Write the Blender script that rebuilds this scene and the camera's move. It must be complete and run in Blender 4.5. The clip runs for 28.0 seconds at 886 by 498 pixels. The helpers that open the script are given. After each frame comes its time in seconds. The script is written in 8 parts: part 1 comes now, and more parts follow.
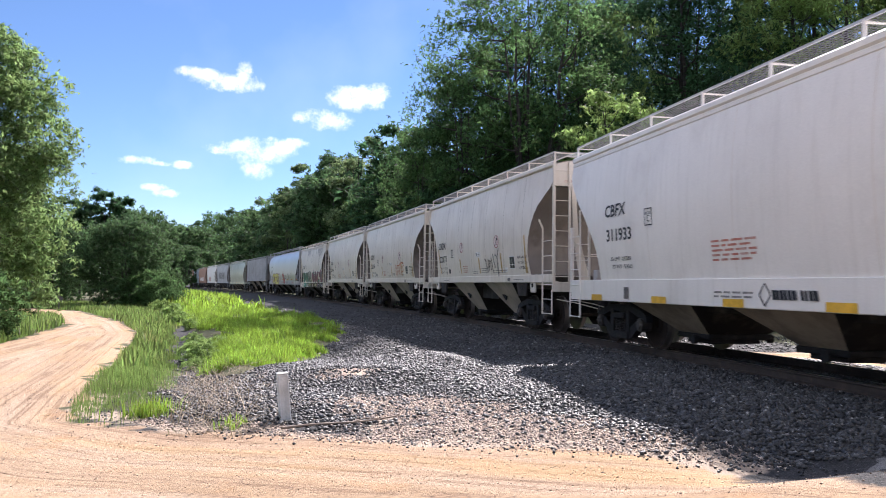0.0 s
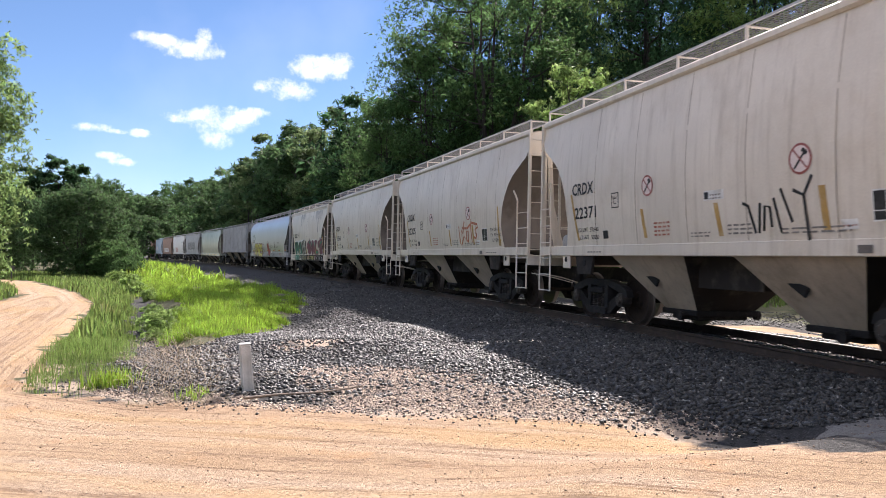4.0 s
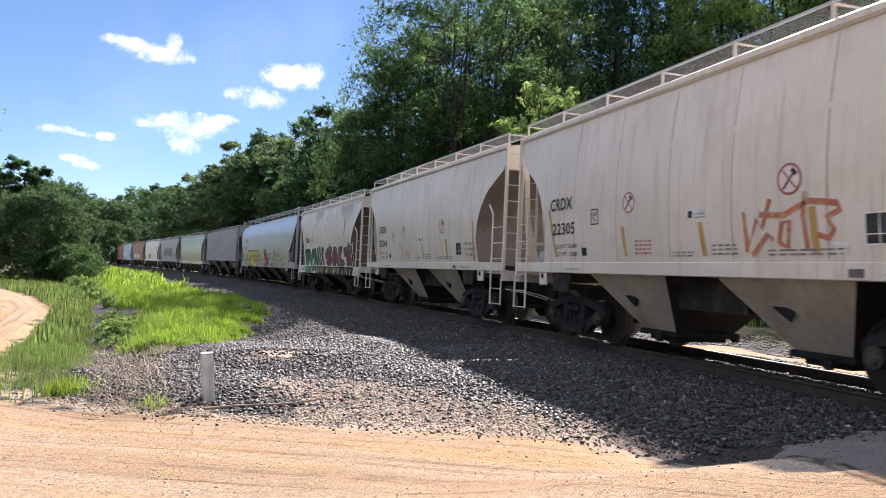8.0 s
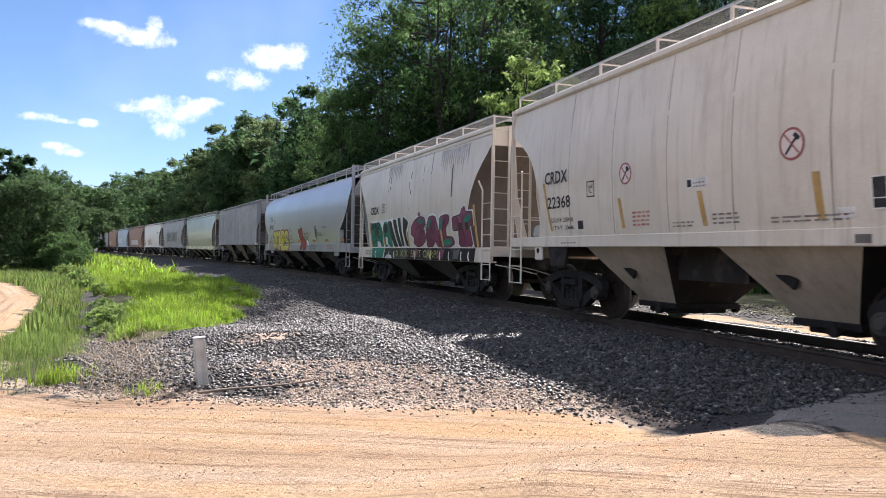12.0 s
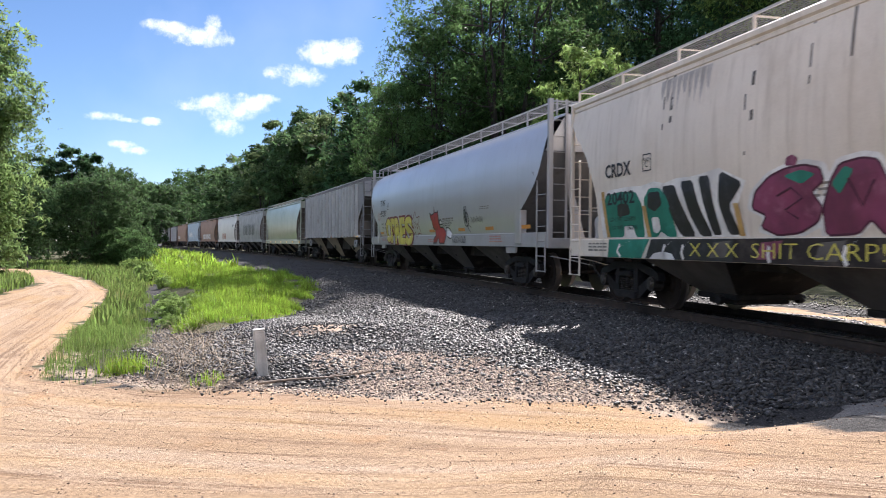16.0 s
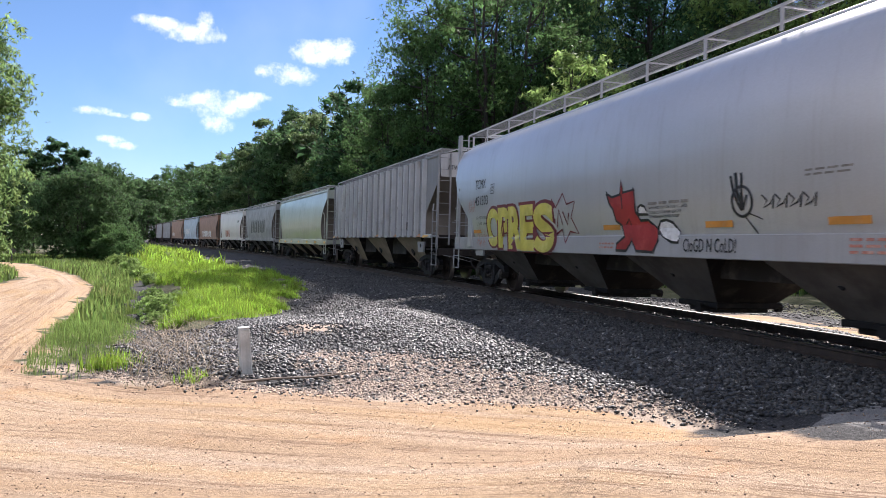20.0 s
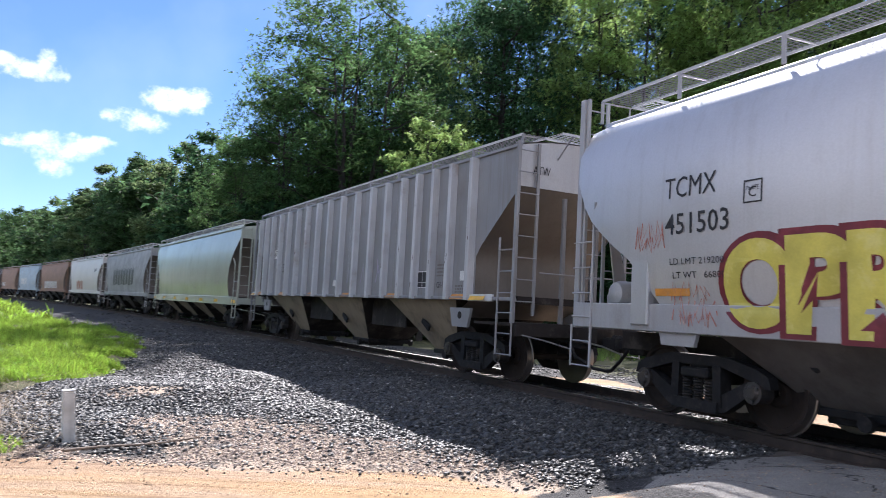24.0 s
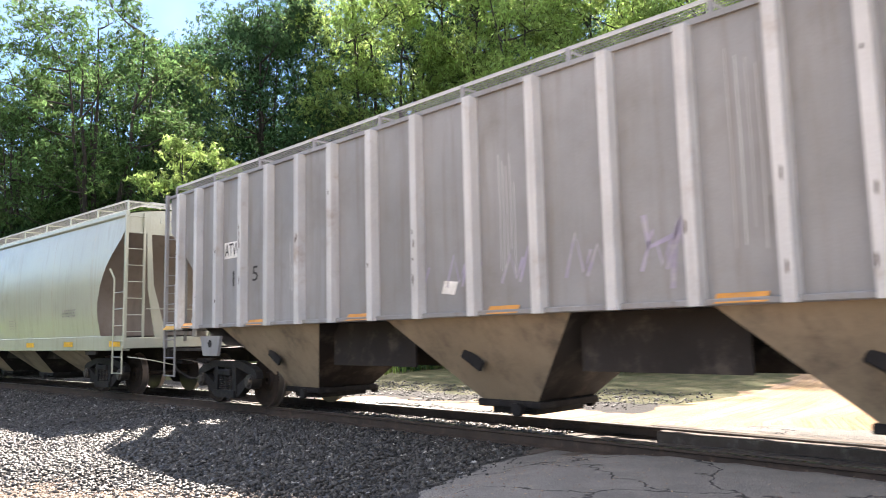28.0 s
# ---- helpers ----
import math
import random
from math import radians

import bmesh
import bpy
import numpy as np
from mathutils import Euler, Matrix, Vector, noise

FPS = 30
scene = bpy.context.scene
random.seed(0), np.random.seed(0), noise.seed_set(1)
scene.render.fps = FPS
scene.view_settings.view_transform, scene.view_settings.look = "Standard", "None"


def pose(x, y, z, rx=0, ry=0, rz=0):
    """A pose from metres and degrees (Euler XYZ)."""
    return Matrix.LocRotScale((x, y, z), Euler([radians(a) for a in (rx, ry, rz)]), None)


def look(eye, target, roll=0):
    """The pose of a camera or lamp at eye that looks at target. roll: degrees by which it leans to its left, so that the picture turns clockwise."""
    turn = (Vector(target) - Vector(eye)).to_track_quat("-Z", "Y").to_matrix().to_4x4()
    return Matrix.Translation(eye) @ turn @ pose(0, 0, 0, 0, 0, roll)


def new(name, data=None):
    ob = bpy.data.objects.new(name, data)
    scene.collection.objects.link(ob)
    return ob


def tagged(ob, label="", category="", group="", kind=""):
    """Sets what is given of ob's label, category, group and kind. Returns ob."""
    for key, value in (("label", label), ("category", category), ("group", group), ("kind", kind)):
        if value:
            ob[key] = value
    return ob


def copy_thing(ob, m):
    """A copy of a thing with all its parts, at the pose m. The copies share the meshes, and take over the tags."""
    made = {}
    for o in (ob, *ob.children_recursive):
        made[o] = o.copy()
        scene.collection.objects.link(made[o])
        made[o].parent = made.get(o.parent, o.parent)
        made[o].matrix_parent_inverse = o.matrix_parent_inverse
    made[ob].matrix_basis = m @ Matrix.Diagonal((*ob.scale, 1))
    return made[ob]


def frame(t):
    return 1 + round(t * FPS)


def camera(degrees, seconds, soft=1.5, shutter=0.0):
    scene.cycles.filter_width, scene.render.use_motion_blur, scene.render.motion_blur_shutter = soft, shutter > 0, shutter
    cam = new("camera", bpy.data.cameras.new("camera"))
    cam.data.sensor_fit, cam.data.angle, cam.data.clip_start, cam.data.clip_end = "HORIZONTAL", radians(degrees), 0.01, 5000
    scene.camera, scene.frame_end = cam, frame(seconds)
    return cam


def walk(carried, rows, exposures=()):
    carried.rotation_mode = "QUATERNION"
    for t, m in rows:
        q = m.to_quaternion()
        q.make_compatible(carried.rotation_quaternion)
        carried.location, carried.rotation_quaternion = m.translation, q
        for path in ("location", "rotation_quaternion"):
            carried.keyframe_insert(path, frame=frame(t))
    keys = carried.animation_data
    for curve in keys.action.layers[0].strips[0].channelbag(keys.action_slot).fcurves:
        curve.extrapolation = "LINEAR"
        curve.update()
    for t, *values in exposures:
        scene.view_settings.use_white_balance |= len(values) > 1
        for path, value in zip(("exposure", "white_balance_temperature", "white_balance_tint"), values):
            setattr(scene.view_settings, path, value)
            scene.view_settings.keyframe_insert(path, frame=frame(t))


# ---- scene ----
EXPOSURES = [(0, 1.22, 6200, 20), (1, 1.13, 6550, 20), (3, 1.1, 6560, 19), (9, 1.15, 6530, 18), (17, 1.07, 6350, 17), (22.5, 1.08, 6200, 18), (24, 1.26, 6050, 17), (25.5, 1.8, 6300, 16), (28, 2.22, 7150, 16)]
cam = camera(61.22, 28.0, soft=0.75, shutter=0.4)
EYE_Z = 1.6
ROWS = [
    (0.0, 0.006, -0.016, 1.614, 92.94, -0.64, 0.01),
    (0.5, 0.004, -0.012, 1.612, 92.98, -1.39, 0.96),
    (1.0, 0.000, -0.012, 1.600, 92.99, -2.42, 0.20),
    (1.5, -0.018, -0.005, 1.601, 93.09, -2.22, -0.71),
    (2.0, -0.017, -0.006, 1.592, 92.81, -1.78, -1.10),
    (2.5, -0.020, -0.015, 1.590, 92.25, -1.56, -1.34),
    (3.0, -0.022, -0.018, 1.591, 91.64, -1.29, -1.62),
    (3.5, -0.021, -0.017, 1.588, 91.12, -1.16, -2.15),
    (4.0, -0.019, -0.011, 1.593, 90.93, -1.08, -2.86),
    (4.5, -0.016, -0.000, 1.592, 90.95, -1.06, -3.35),
    (6.5, -0.017, -0.020, 1.592, 91.37, -2.34, -4.79),
    (7.0, -0.023, -0.019, 1.587, 91.65, -2.85, -5.44),
    (7.5, -0.020, -0.016, 1.593, 91.92, -2.94, -5.76),
    (8.0, -0.020, -0.014, 1.595, 92.04, -2.50, -5.37),
    (8.5, -0.019, -0.019, 1.591, 91.97, -1.77, -4.30),
    (9.0, -0.019, -0.012, 1.596, 91.67, -1.31, -3.08),
    (9.5, -0.021, -0.003, 1.591, 91.31, -1.17, -2.17),
    (10.0, -0.021, -0.009, 1.588, 91.04, -1.41, -2.16),
    (10.5, -0.019, -0.006, 1.586, 90.84, -1.72, -2.96),
    (11.0, -0.021, -0.007, 1.589, 90.77, -1.63, -4.05),
    (11.5, -0.020, -0.011, 1.591, 90.62, -1.27, -5.02),
    (12.0, -0.015, -0.009, 1.589, 90.36, -0.83, -6.10),
    (12.5, -0.012, 0.002, 1.587, 90.06, -0.90, -7.07),
    (14.5, -0.006, 0.017, 1.586, 90.33, -1.96, -7.52),
    (15.0, -0.008, 0.017, 1.591, 90.19, -1.27, -5.90),
    (15.5, -0.018, 0.010, 1.589, 89.97, -0.59, -3.67),
    (16.0, -0.017, 0.005, 1.586, 89.72, -0.39, -1.94),
    (16.5, -0.013, 0.007, 1.587, 89.39, -0.52, -0.90),
    (17.0, -0.017, -0.000, 1.585, 89.26, -0.91, -0.87),
    (17.5, -0.014, -0.002, 1.580, 89.24, -1.31, -1.39),
    (18.0, -0.010, 0.001, 1.586, 89.38, -1.44, -2.06),
    (18.5, -0.006, -0.010, 1.589, 89.56, -1.53, -2.48),
    (19.0, -0.002, -0.009, 1.587, 89.74, -1.58, -2.75),
    (19.5, -0.003, -0.007, 1.583, 89.86, -1.61, -2.84),
    (20.0, -0.005, -0.011, 1.581, 89.93, -1.62, -2.83),
    (20.5, -0.006, -0.011, 1.583, 90.05, -1.69, -2.71),
    (22.5, -0.013, -0.032, 1.589, 92.11, -1.46, -4.11),
    (23.0, -0.018, -0.022, 1.594, 92.93, -1.85, -6.65),
    (23.5, -0.014, -0.026, 1.592, 93.91, -2.40, -9.93),
    (24.0, 0.003, -0.006, 1.610, 94.97, -3.01, -14.04),
    (24.5, 0.023, 0.026, 1.648, 95.97, -3.37, -18.29),
    (25.0, 0.058, 0.042, 1.668, 96.67, -3.16, -22.14),
    (25.5, 0.084, 0.045, 1.672, 96.93, -2.66, -24.75),
    (26.0, 0.101, 0.058, 1.669, 97.04, -2.01, -27.03),
    (26.5, 0.103, 0.056, 1.671, 97.12, -1.25, -29.09),
    (27.0, 0.115, 0.055, 1.670, 97.19, -0.35, -30.58),
    (27.5, 0.122, 0.050, 1.674, 97.10, 0.51, -31.58),
    (28.0, 0.120, 0.047, 1.674, 96.54, 1.40, -31.35),
]
walk(cam, [(t, pose(x, y, z, rx, ry, rz)) for t, x, y, z, rx, ry, rz in ROWS], exposures=EXPOSURES)

# ---- the line of the track: distance s along it, 0 beside the camera, growing away ----
KNOTS = (-5, 15, 40, 75, 120, 180, 260)
BENDS = (0.00254, 0.00359, 0.0013, 0.00158, 0.00041, -0.00036, -0.00147)
TS = np.arange(-120, 420.01, 0.5)
_k = np.interp(TS, KNOTS, BENDS) * (TS > -60) * (TS < 270)
_i0 = int(np.argmin(abs(TS)))
_psi = np.cumsum(_k) * 0.5
_psi += radians(11.03) - _psi[_i0]
_tx, _ty = np.cumsum(-np.sin(_psi)) * 0.5, np.cumsum(np.cos(_psi)) * 0.5
_tx += 8.65 * math.cos(_psi[_i0]) - _tx[_i0]
_ty += 8.65 * math.sin(_psi[_i0]) - _ty[_i0]
_tz = 0.33 + 0.0029 * np.clip(TS, -60, 420)


def on_track(s, off=0.0, up=0.0):
    """A place by distance along the track, metres to its right and metres over the rail head."""
    x, y, a, z = (np.interp(s, TS, v) for v in (_tx, _ty, _psi, _tz))
    return Vector((x + math.cos(a) * off, y + math.sin(a) * off, z + up))


def track_coords(x, y):
    """(s, offset to the right) of plan points, for arrays."""
    x, y = np.asarray(x, float), np.asarray(y, float)
    j = np.arange(0, len(TS), 4)
    best = np.full(x.shape, 1e18)
    s = np.zeros(x.shape)
    off = np.zeros(x.shape)
    for i in j:
        d = (x - _tx[i]) ** 2 + (y - _ty[i]) ** 2
        m = d < best
        best = np.where(m, d, best)
        s = np.where(m, TS[i] + (x - _tx[i]) * -np.sin(_psi[i]) + (y - _ty[i]) * np.cos(_psi[i]), s)
        off = np.where(m, (x - _tx[i]) * np.cos(_psi[i]) + (y - _ty[i]) * np.sin(_psi[i]), off)
    return s, off


# ---- sky and sun ----
SUN_AZ, SUN_EL = 19.8, 39.6  # degrees to the right of +y, and up
world = bpy.data.worlds.new("world")
scene.world = world
world.use_nodes = True


def sky():
    nt = world.node_tree
    nt.nodes.clear()
    N, L = nt.nodes.new, nt.links.new
    tex = N("ShaderNodeTexSky")
    tex.sky_type, tex.sun_disc = "NISHITA", False
    tex.sun_elevation, tex.sun_rotation = radians(SUN_EL), radians(SUN_AZ)
    tex.altitude, tex.air_density, tex.dust_density, tex.ozone_density = 150, 0.95, 0.0, 6.0
    co = N("ShaderNodeTexCoord")
    # clouds: small puffs as (degrees right of +y, degrees up, half width, half height)
    puffs = [(-18.9, 15.2, 0.8, 0.3), (-17.9, 14.95, 1.1, 0.42), (-16.4, 14.65, 1.5, 0.5), (-15.2, 15.3, 0.55, 0.7), (-14.6, 14.7, 0.6, 0.5), (-7.9, 14.2, 0.9, 0.6), (-6.4, 14.15, 1.5, 0.7), (-4.9, 14.6, 0.7, 0.6),
             (-10.3, 12.7, 1.0, 0.5), (-9.0, 12.4, 1.3, 0.55), (-17.0, 9.9, 1.0, 0.3), (-15.6, 10.1, 1.3, 0.45), (-14.2, 9.9, 1.5, 0.7), (-12.6, 10.3, 1.2, 0.5), (-14.2, 8.5, 0.8, 0.5), (-22.4, 8.75, 1.0, 0.24), (-21.0, 8.6, 0.6, 0.14),
             (-19.4, 8.62, 0.6, 0.22), (-21.3, 6.9, 0.7, 0.22), (-20.5, 6.5, 0.8, 0.24), (-11.6, 10.6, 0.9, 0.3)]
    warp = N("ShaderNodeTexNoise")
    warp.inputs["Scale"].default_value, warp.inputs["Detail"].default_value, warp.inputs["Roughness"].default_value = 40, 8, 0.66
    L(co.outputs["Generated"], warp.inputs["Vector"])
    total = None
    for az, el, hw, hh in puffs:
        hw, hh = hw * 1.22, hh * 1.25
        a, e = radians(az), radians(el)
        c = Vector((math.sin(a) * math.cos(e), math.cos(a) * math.cos(e), math.sin(e)))
        rt = Vector((math.cos(a), -math.sin(a), 0))
        up = rt.cross(c)
        v = []
        for axis, half in ((rt, hw), (up, hh)):
            d = N("ShaderNodeVectorMath")
            d.operation = "DOT_PRODUCT"
            L(co.outputs["Generated"], d.inputs[0])
            d.inputs[1].default_value = axis / radians(half)
            v.append(d.outputs["Value"])
        sq = []
        for k in v:
            m = N("ShaderNodeMath")
            m.operation = "MULTIPLY"
            L(k, m.inputs[0]), L(k, m.inputs[1])
            sq.append(m.outputs[0])
        ad = N("ShaderNodeMath")
        L(sq[0], ad.inputs[0]), L(sq[1], ad.inputs[1])
        fr = N("ShaderNodeVectorMath")
        fr.operation = "DOT_PRODUCT"
        L(co.outputs["Generated"], fr.inputs[0])
        fr.inputs[1].default_value = c
        neg = N("ShaderNodeMath")  # 1 - r2, cut behind the eye
        neg.operation = "SUBTRACT"
        neg.inputs[0].default_value = 1.0
        L(ad.outputs[0], neg.inputs[1])
        gt = N("ShaderNodeMath")
        gt.operation = "GREATER_THAN"
        gt.inputs[1].default_value = 0.5
        L(fr.outputs["Value"], gt.inputs[0])
        mm = N("ShaderNodeMath")
        mm.operation = "MULTIPLY"
        cl = N("ShaderNodeMath")
        cl.operation = "MAXIMUM"
        cl.inputs[1].default_value = -1.2
        L(neg.outputs[0], cl.inputs[0])
        pl = N("ShaderNodeMath")
        pl.inputs[1].default_value = 1.2
        L(cl.outputs[0], pl.inputs[0])
        L(pl.outputs[0], mm.inputs[0]), L(gt.outputs[0], mm.inputs[1])
        if total is None:
            total = mm.outputs[0]
        else:
            mx = N("ShaderNodeMath")
            mx.operation = "SMOOTH_MAX"
            mx.inputs[2].default_value = 0.3
            L(total, mx.inputs[0]), L(mm.outputs[0], mx.inputs[1])
            total = mx.outputs[0]
    nz = N("ShaderNodeMath")
    nz.operation = "MULTIPLY_ADD"
    nz.inputs[1].default_value, nz.inputs[2].default_value = 7.5, -3.75
    L(warp.outputs["Fac"], nz.inputs[0])
    sm = N("ShaderNodeMath")
    near_puff = N("ShaderNodeMath")
    near_puff.operation = "MULTIPLY"
    held = N("ShaderNodeMath")
    held.operation = "MINIMUM"
    held.inputs[1].default_value = 1.0
    L(total, held.inputs[0]), L(nz.outputs[0], near_puff.inputs[0]), L(held.outputs[0], near_puff.inputs[1])
    L(total, sm.inputs[0]), L(near_puff.outputs[0], sm.inputs[1])
    ramp = N("ShaderNodeMapRange")
    ramp.interpolation_type = "SMOOTHSTEP"
    ramp.inputs["From Min"].default_value, ramp.inputs["From Max"].default_value = 0.4, 4.4
    ramp.inputs["To Max"].default_value = 0.95
    L(sm.outputs[0], ramp.inputs["Value"])
    # unseen clouds above and behind, added as fill light for the shaded sides
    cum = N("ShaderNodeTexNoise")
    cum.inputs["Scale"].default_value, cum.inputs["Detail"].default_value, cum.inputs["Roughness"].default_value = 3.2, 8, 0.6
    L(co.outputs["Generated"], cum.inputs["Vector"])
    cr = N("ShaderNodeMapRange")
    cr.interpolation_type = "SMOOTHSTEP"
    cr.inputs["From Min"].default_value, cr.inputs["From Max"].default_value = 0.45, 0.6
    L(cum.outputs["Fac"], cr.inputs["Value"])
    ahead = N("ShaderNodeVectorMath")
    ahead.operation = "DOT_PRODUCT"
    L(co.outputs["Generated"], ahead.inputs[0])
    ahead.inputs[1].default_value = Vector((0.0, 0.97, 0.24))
    clear = N("ShaderNodeMapRange")  # keeps the added clouds out of the sky ahead
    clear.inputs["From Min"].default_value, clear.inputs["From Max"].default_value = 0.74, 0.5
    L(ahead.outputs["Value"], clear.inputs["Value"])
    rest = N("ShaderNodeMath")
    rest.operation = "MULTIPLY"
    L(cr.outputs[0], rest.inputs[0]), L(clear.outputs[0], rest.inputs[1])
    haze = N("ShaderNodeTexNoise")  # thin veil of high cloud
    haze.inputs["Scale"].default_value, haze.inputs["Detail"].default_value = 5, 5
    L(co.outputs["Generated"], haze.inputs["Vector"])
    hr = N("ShaderNodeMapRange")
    hr.inputs["From Min"].default_value, hr.inputs["From Max"].default_value, hr.inputs["To Max"].default_value = 0.45, 0.8, 0.1
    L(haze.outputs["Fac"], hr.inputs["Value"])
    mxx = N("ShaderNodeMath")
    mxx.operation = "MAXIMUM"
    L(ramp.outputs[0], mxx.inputs[0]), L(hr.outputs[0], mxx.inputs[1])
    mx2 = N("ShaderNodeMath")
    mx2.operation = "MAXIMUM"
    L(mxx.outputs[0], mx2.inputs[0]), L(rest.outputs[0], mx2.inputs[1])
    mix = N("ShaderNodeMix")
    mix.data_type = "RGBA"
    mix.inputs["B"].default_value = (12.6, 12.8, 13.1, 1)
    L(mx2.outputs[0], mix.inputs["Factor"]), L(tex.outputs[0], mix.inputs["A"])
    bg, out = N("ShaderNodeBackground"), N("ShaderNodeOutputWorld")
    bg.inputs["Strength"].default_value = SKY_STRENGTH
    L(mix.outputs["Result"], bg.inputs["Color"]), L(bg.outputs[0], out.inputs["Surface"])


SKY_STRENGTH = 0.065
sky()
sun = new("sun", bpy.data.lights.new("sun", "SUN"))
sun.data.energy, sun.data.angle, sun.data.color = 5.0, radians(0.53), (1.0, 0.95, 0.87)
_a, _e = radians(SUN_AZ), radians(SUN_EL)
sun.matrix_world = look((0, 0, 30), Vector((0, 0, 30)) - Vector((math.sin(_a) * math.cos(_e), math.cos(_a) * math.cos(_e), math.sin(_e))))

# ---- materials ----
def mat(name, base, rough=0.6, metal=0.0, alt=None, alt_at=(0.5, 0.7), scale=2.0, var=0.18, fine=40.0, bump=0.15, bump_scale=60.0, streak=0.0,
        streak_col=(0.12, 0.1, 0.08), leaf=0.0, rand=0.0, coords="Object", spec=0.5, alt_rough=None):
    """A painted, stained or grown surface: base colour, blotches of alt, fine grain, relief, upright streaks of dirt."""
    m = bpy.data.materials.new(name)
    m.use_nodes = True
    nt = m.node_tree
    nt.nodes.clear()
    N, L = nt.nodes.new, nt.links.new
    out, bs = N("ShaderNodeOutputMaterial"), N("ShaderNodeBsdfPrincipled")
    bs.inputs["Roughness"].default_value, bs.inputs["Metallic"].default_value = rough, metal
    bs.inputs["Specular IOR Level"].default_value = spec
    co = N("ShaderNodeTexCoord")
    vec = co.outputs[coords]

    def noise_at(sc, detail=4, ro=0.55, stretch=None):
        n = N("ShaderNodeTexNoise")
        n.inputs["Scale"].default_value, n.inputs["Detail"].default_value, n.inputs["Roughness"].default_value = sc, detail, ro
        if stretch:
            mp = N("ShaderNodeMapping")
            mp.inputs["Scale"].default_value = stretch
            L(vec, mp.inputs["Vector"]), L(mp.outputs[0], n.inputs["Vector"])
        else:
            L(vec, n.inputs["Vector"])
        return n.outputs["Fac"]

    def mixed(fac, a, b):
        x = N("ShaderNodeMix")
        x.data_type = "RGBA"
        for sock, val in (("A", a), ("B", b)):
            if isinstance(val, tuple):
                x.inputs[sock].default_value = (*val[:3], 1)
            else:
                L(val, x.inputs[sock])
        if isinstance(fac, float):
            x.inputs["Factor"].default_value = fac
        else:
            L(fac, x.inputs["Factor"])
        return x.outputs["Result"]

    def ramp(fac, lo, hi, top=1.0):
        r = N("ShaderNodeMapRange")
        r.interpolation_type = "SMOOTHSTEP"
        r.inputs["From Min"].default_value, r.inputs["From Max"].default_value, r.inputs["To Max"].default_value = lo, hi, top
        L(fac, r.inputs["Value"])
        return r.outputs[0]

    lo = tuple(c * (1 - var) for c in base)
    hi = tuple(min(1, c * (1 + var)) for c in base)
    col = mixed(ramp(noise_at(scale * 0.6, 5), 0.3, 0.7), lo, hi)
    if alt:
        af = ramp(noise_at(scale, 6, 0.65), alt_at[0], alt_at[1])
        col = mixed(af, col, alt)
        if alt_rough is not None:
            rr = N("ShaderNodeMapRange")
            rr.inputs["To Min"].default_value, rr.inputs["To Max"].default_value = rough, alt_rough
            L(af, rr.inputs["Value"]), L(rr.outputs[0], bs.inputs["Roughness"])
    if streak:
        col = mixed(ramp(noise_at(1.0, 5, 0.6, (7, 7, 0.35)), 0.48, 0.78, streak), col, streak_col)
        col = mixed(ramp(noise_at(1.0, 4, 0.6, (28, 28, 0.9)), 0.55, 0.85, streak * 0.7), col, streak_col)
    g = ramp(noise_at(fine, 3, 0.7), 0.25, 0.75)
    col = mixed(g, mixed(0.1, col, (0, 0, 0)), col)
    if rand:
        oi = N("ShaderNodeObjectInfo")
        geo = N("ShaderNodeNewGeometry")
        ad = N("ShaderNodeMath")
        L(oi.outputs["Random"], ad.inputs[0]), L(geo.outputs["Random Per Island"], ad.inputs[1])
        fr = N("ShaderNodeMath")
        fr.operation = "FRACT"
        L(ad.outputs[0], fr.inputs[0])
        hs = N("ShaderNodeHueSaturation")
        mr = N("ShaderNodeMapRange")
        mr.inputs["To Min"].default_value, mr.inputs["To Max"].default_value = 1 - rand, 1 + rand
        L(fr.outputs[0], mr.inputs["Value"]), L(mr.outputs[0], hs.inputs["Value"])
        mh = N("ShaderNodeMapRange")
        mh.inputs["To Min"].default_value, mh.inputs["To Max"].default_value = 0.5 - rand * 0.035, 0.5 + rand * 0.02
        L(fr.outputs[0], mh.inputs["Value"]), L(mh.outputs[0], hs.inputs["Hue"])
        L(col, hs.inputs["Color"])
        col = hs.outputs["Color"]
    L(col, bs.inputs["Base Color"])
    if bump:
        b = N("ShaderNodeBump")
        b.inputs["Strength"].default_value, b.inputs["Distance"].default_value = bump, 0.02
        L(noise_at(bump_scale, 4), b.inputs["Height"]), L(b.outputs[0], bs.inputs["Normal"])
    last = bs.outputs[0]
    if leaf:
        tr = N("ShaderNodeBsdfTranslucent")
        hs2 = N("ShaderNodeHueSaturation")
        hs2.inputs["Hue"].default_value, hs2.inputs["Value"].default_value, hs2.inputs["Saturation"].default_value = 0.485, 2.1, 0.95
        L(col, hs2.inputs["Color"]), L(hs2.outputs[0], tr.inputs["Color"])
        mx = N("ShaderNodeMixShader")
        mx.inputs[0].default_value = leaf
        L(last, mx.inputs[1]), L(tr.outputs[0], mx.inputs[2])
        last = mx.outputs[0]
    L(last, out.inputs["Surface"])
    return m


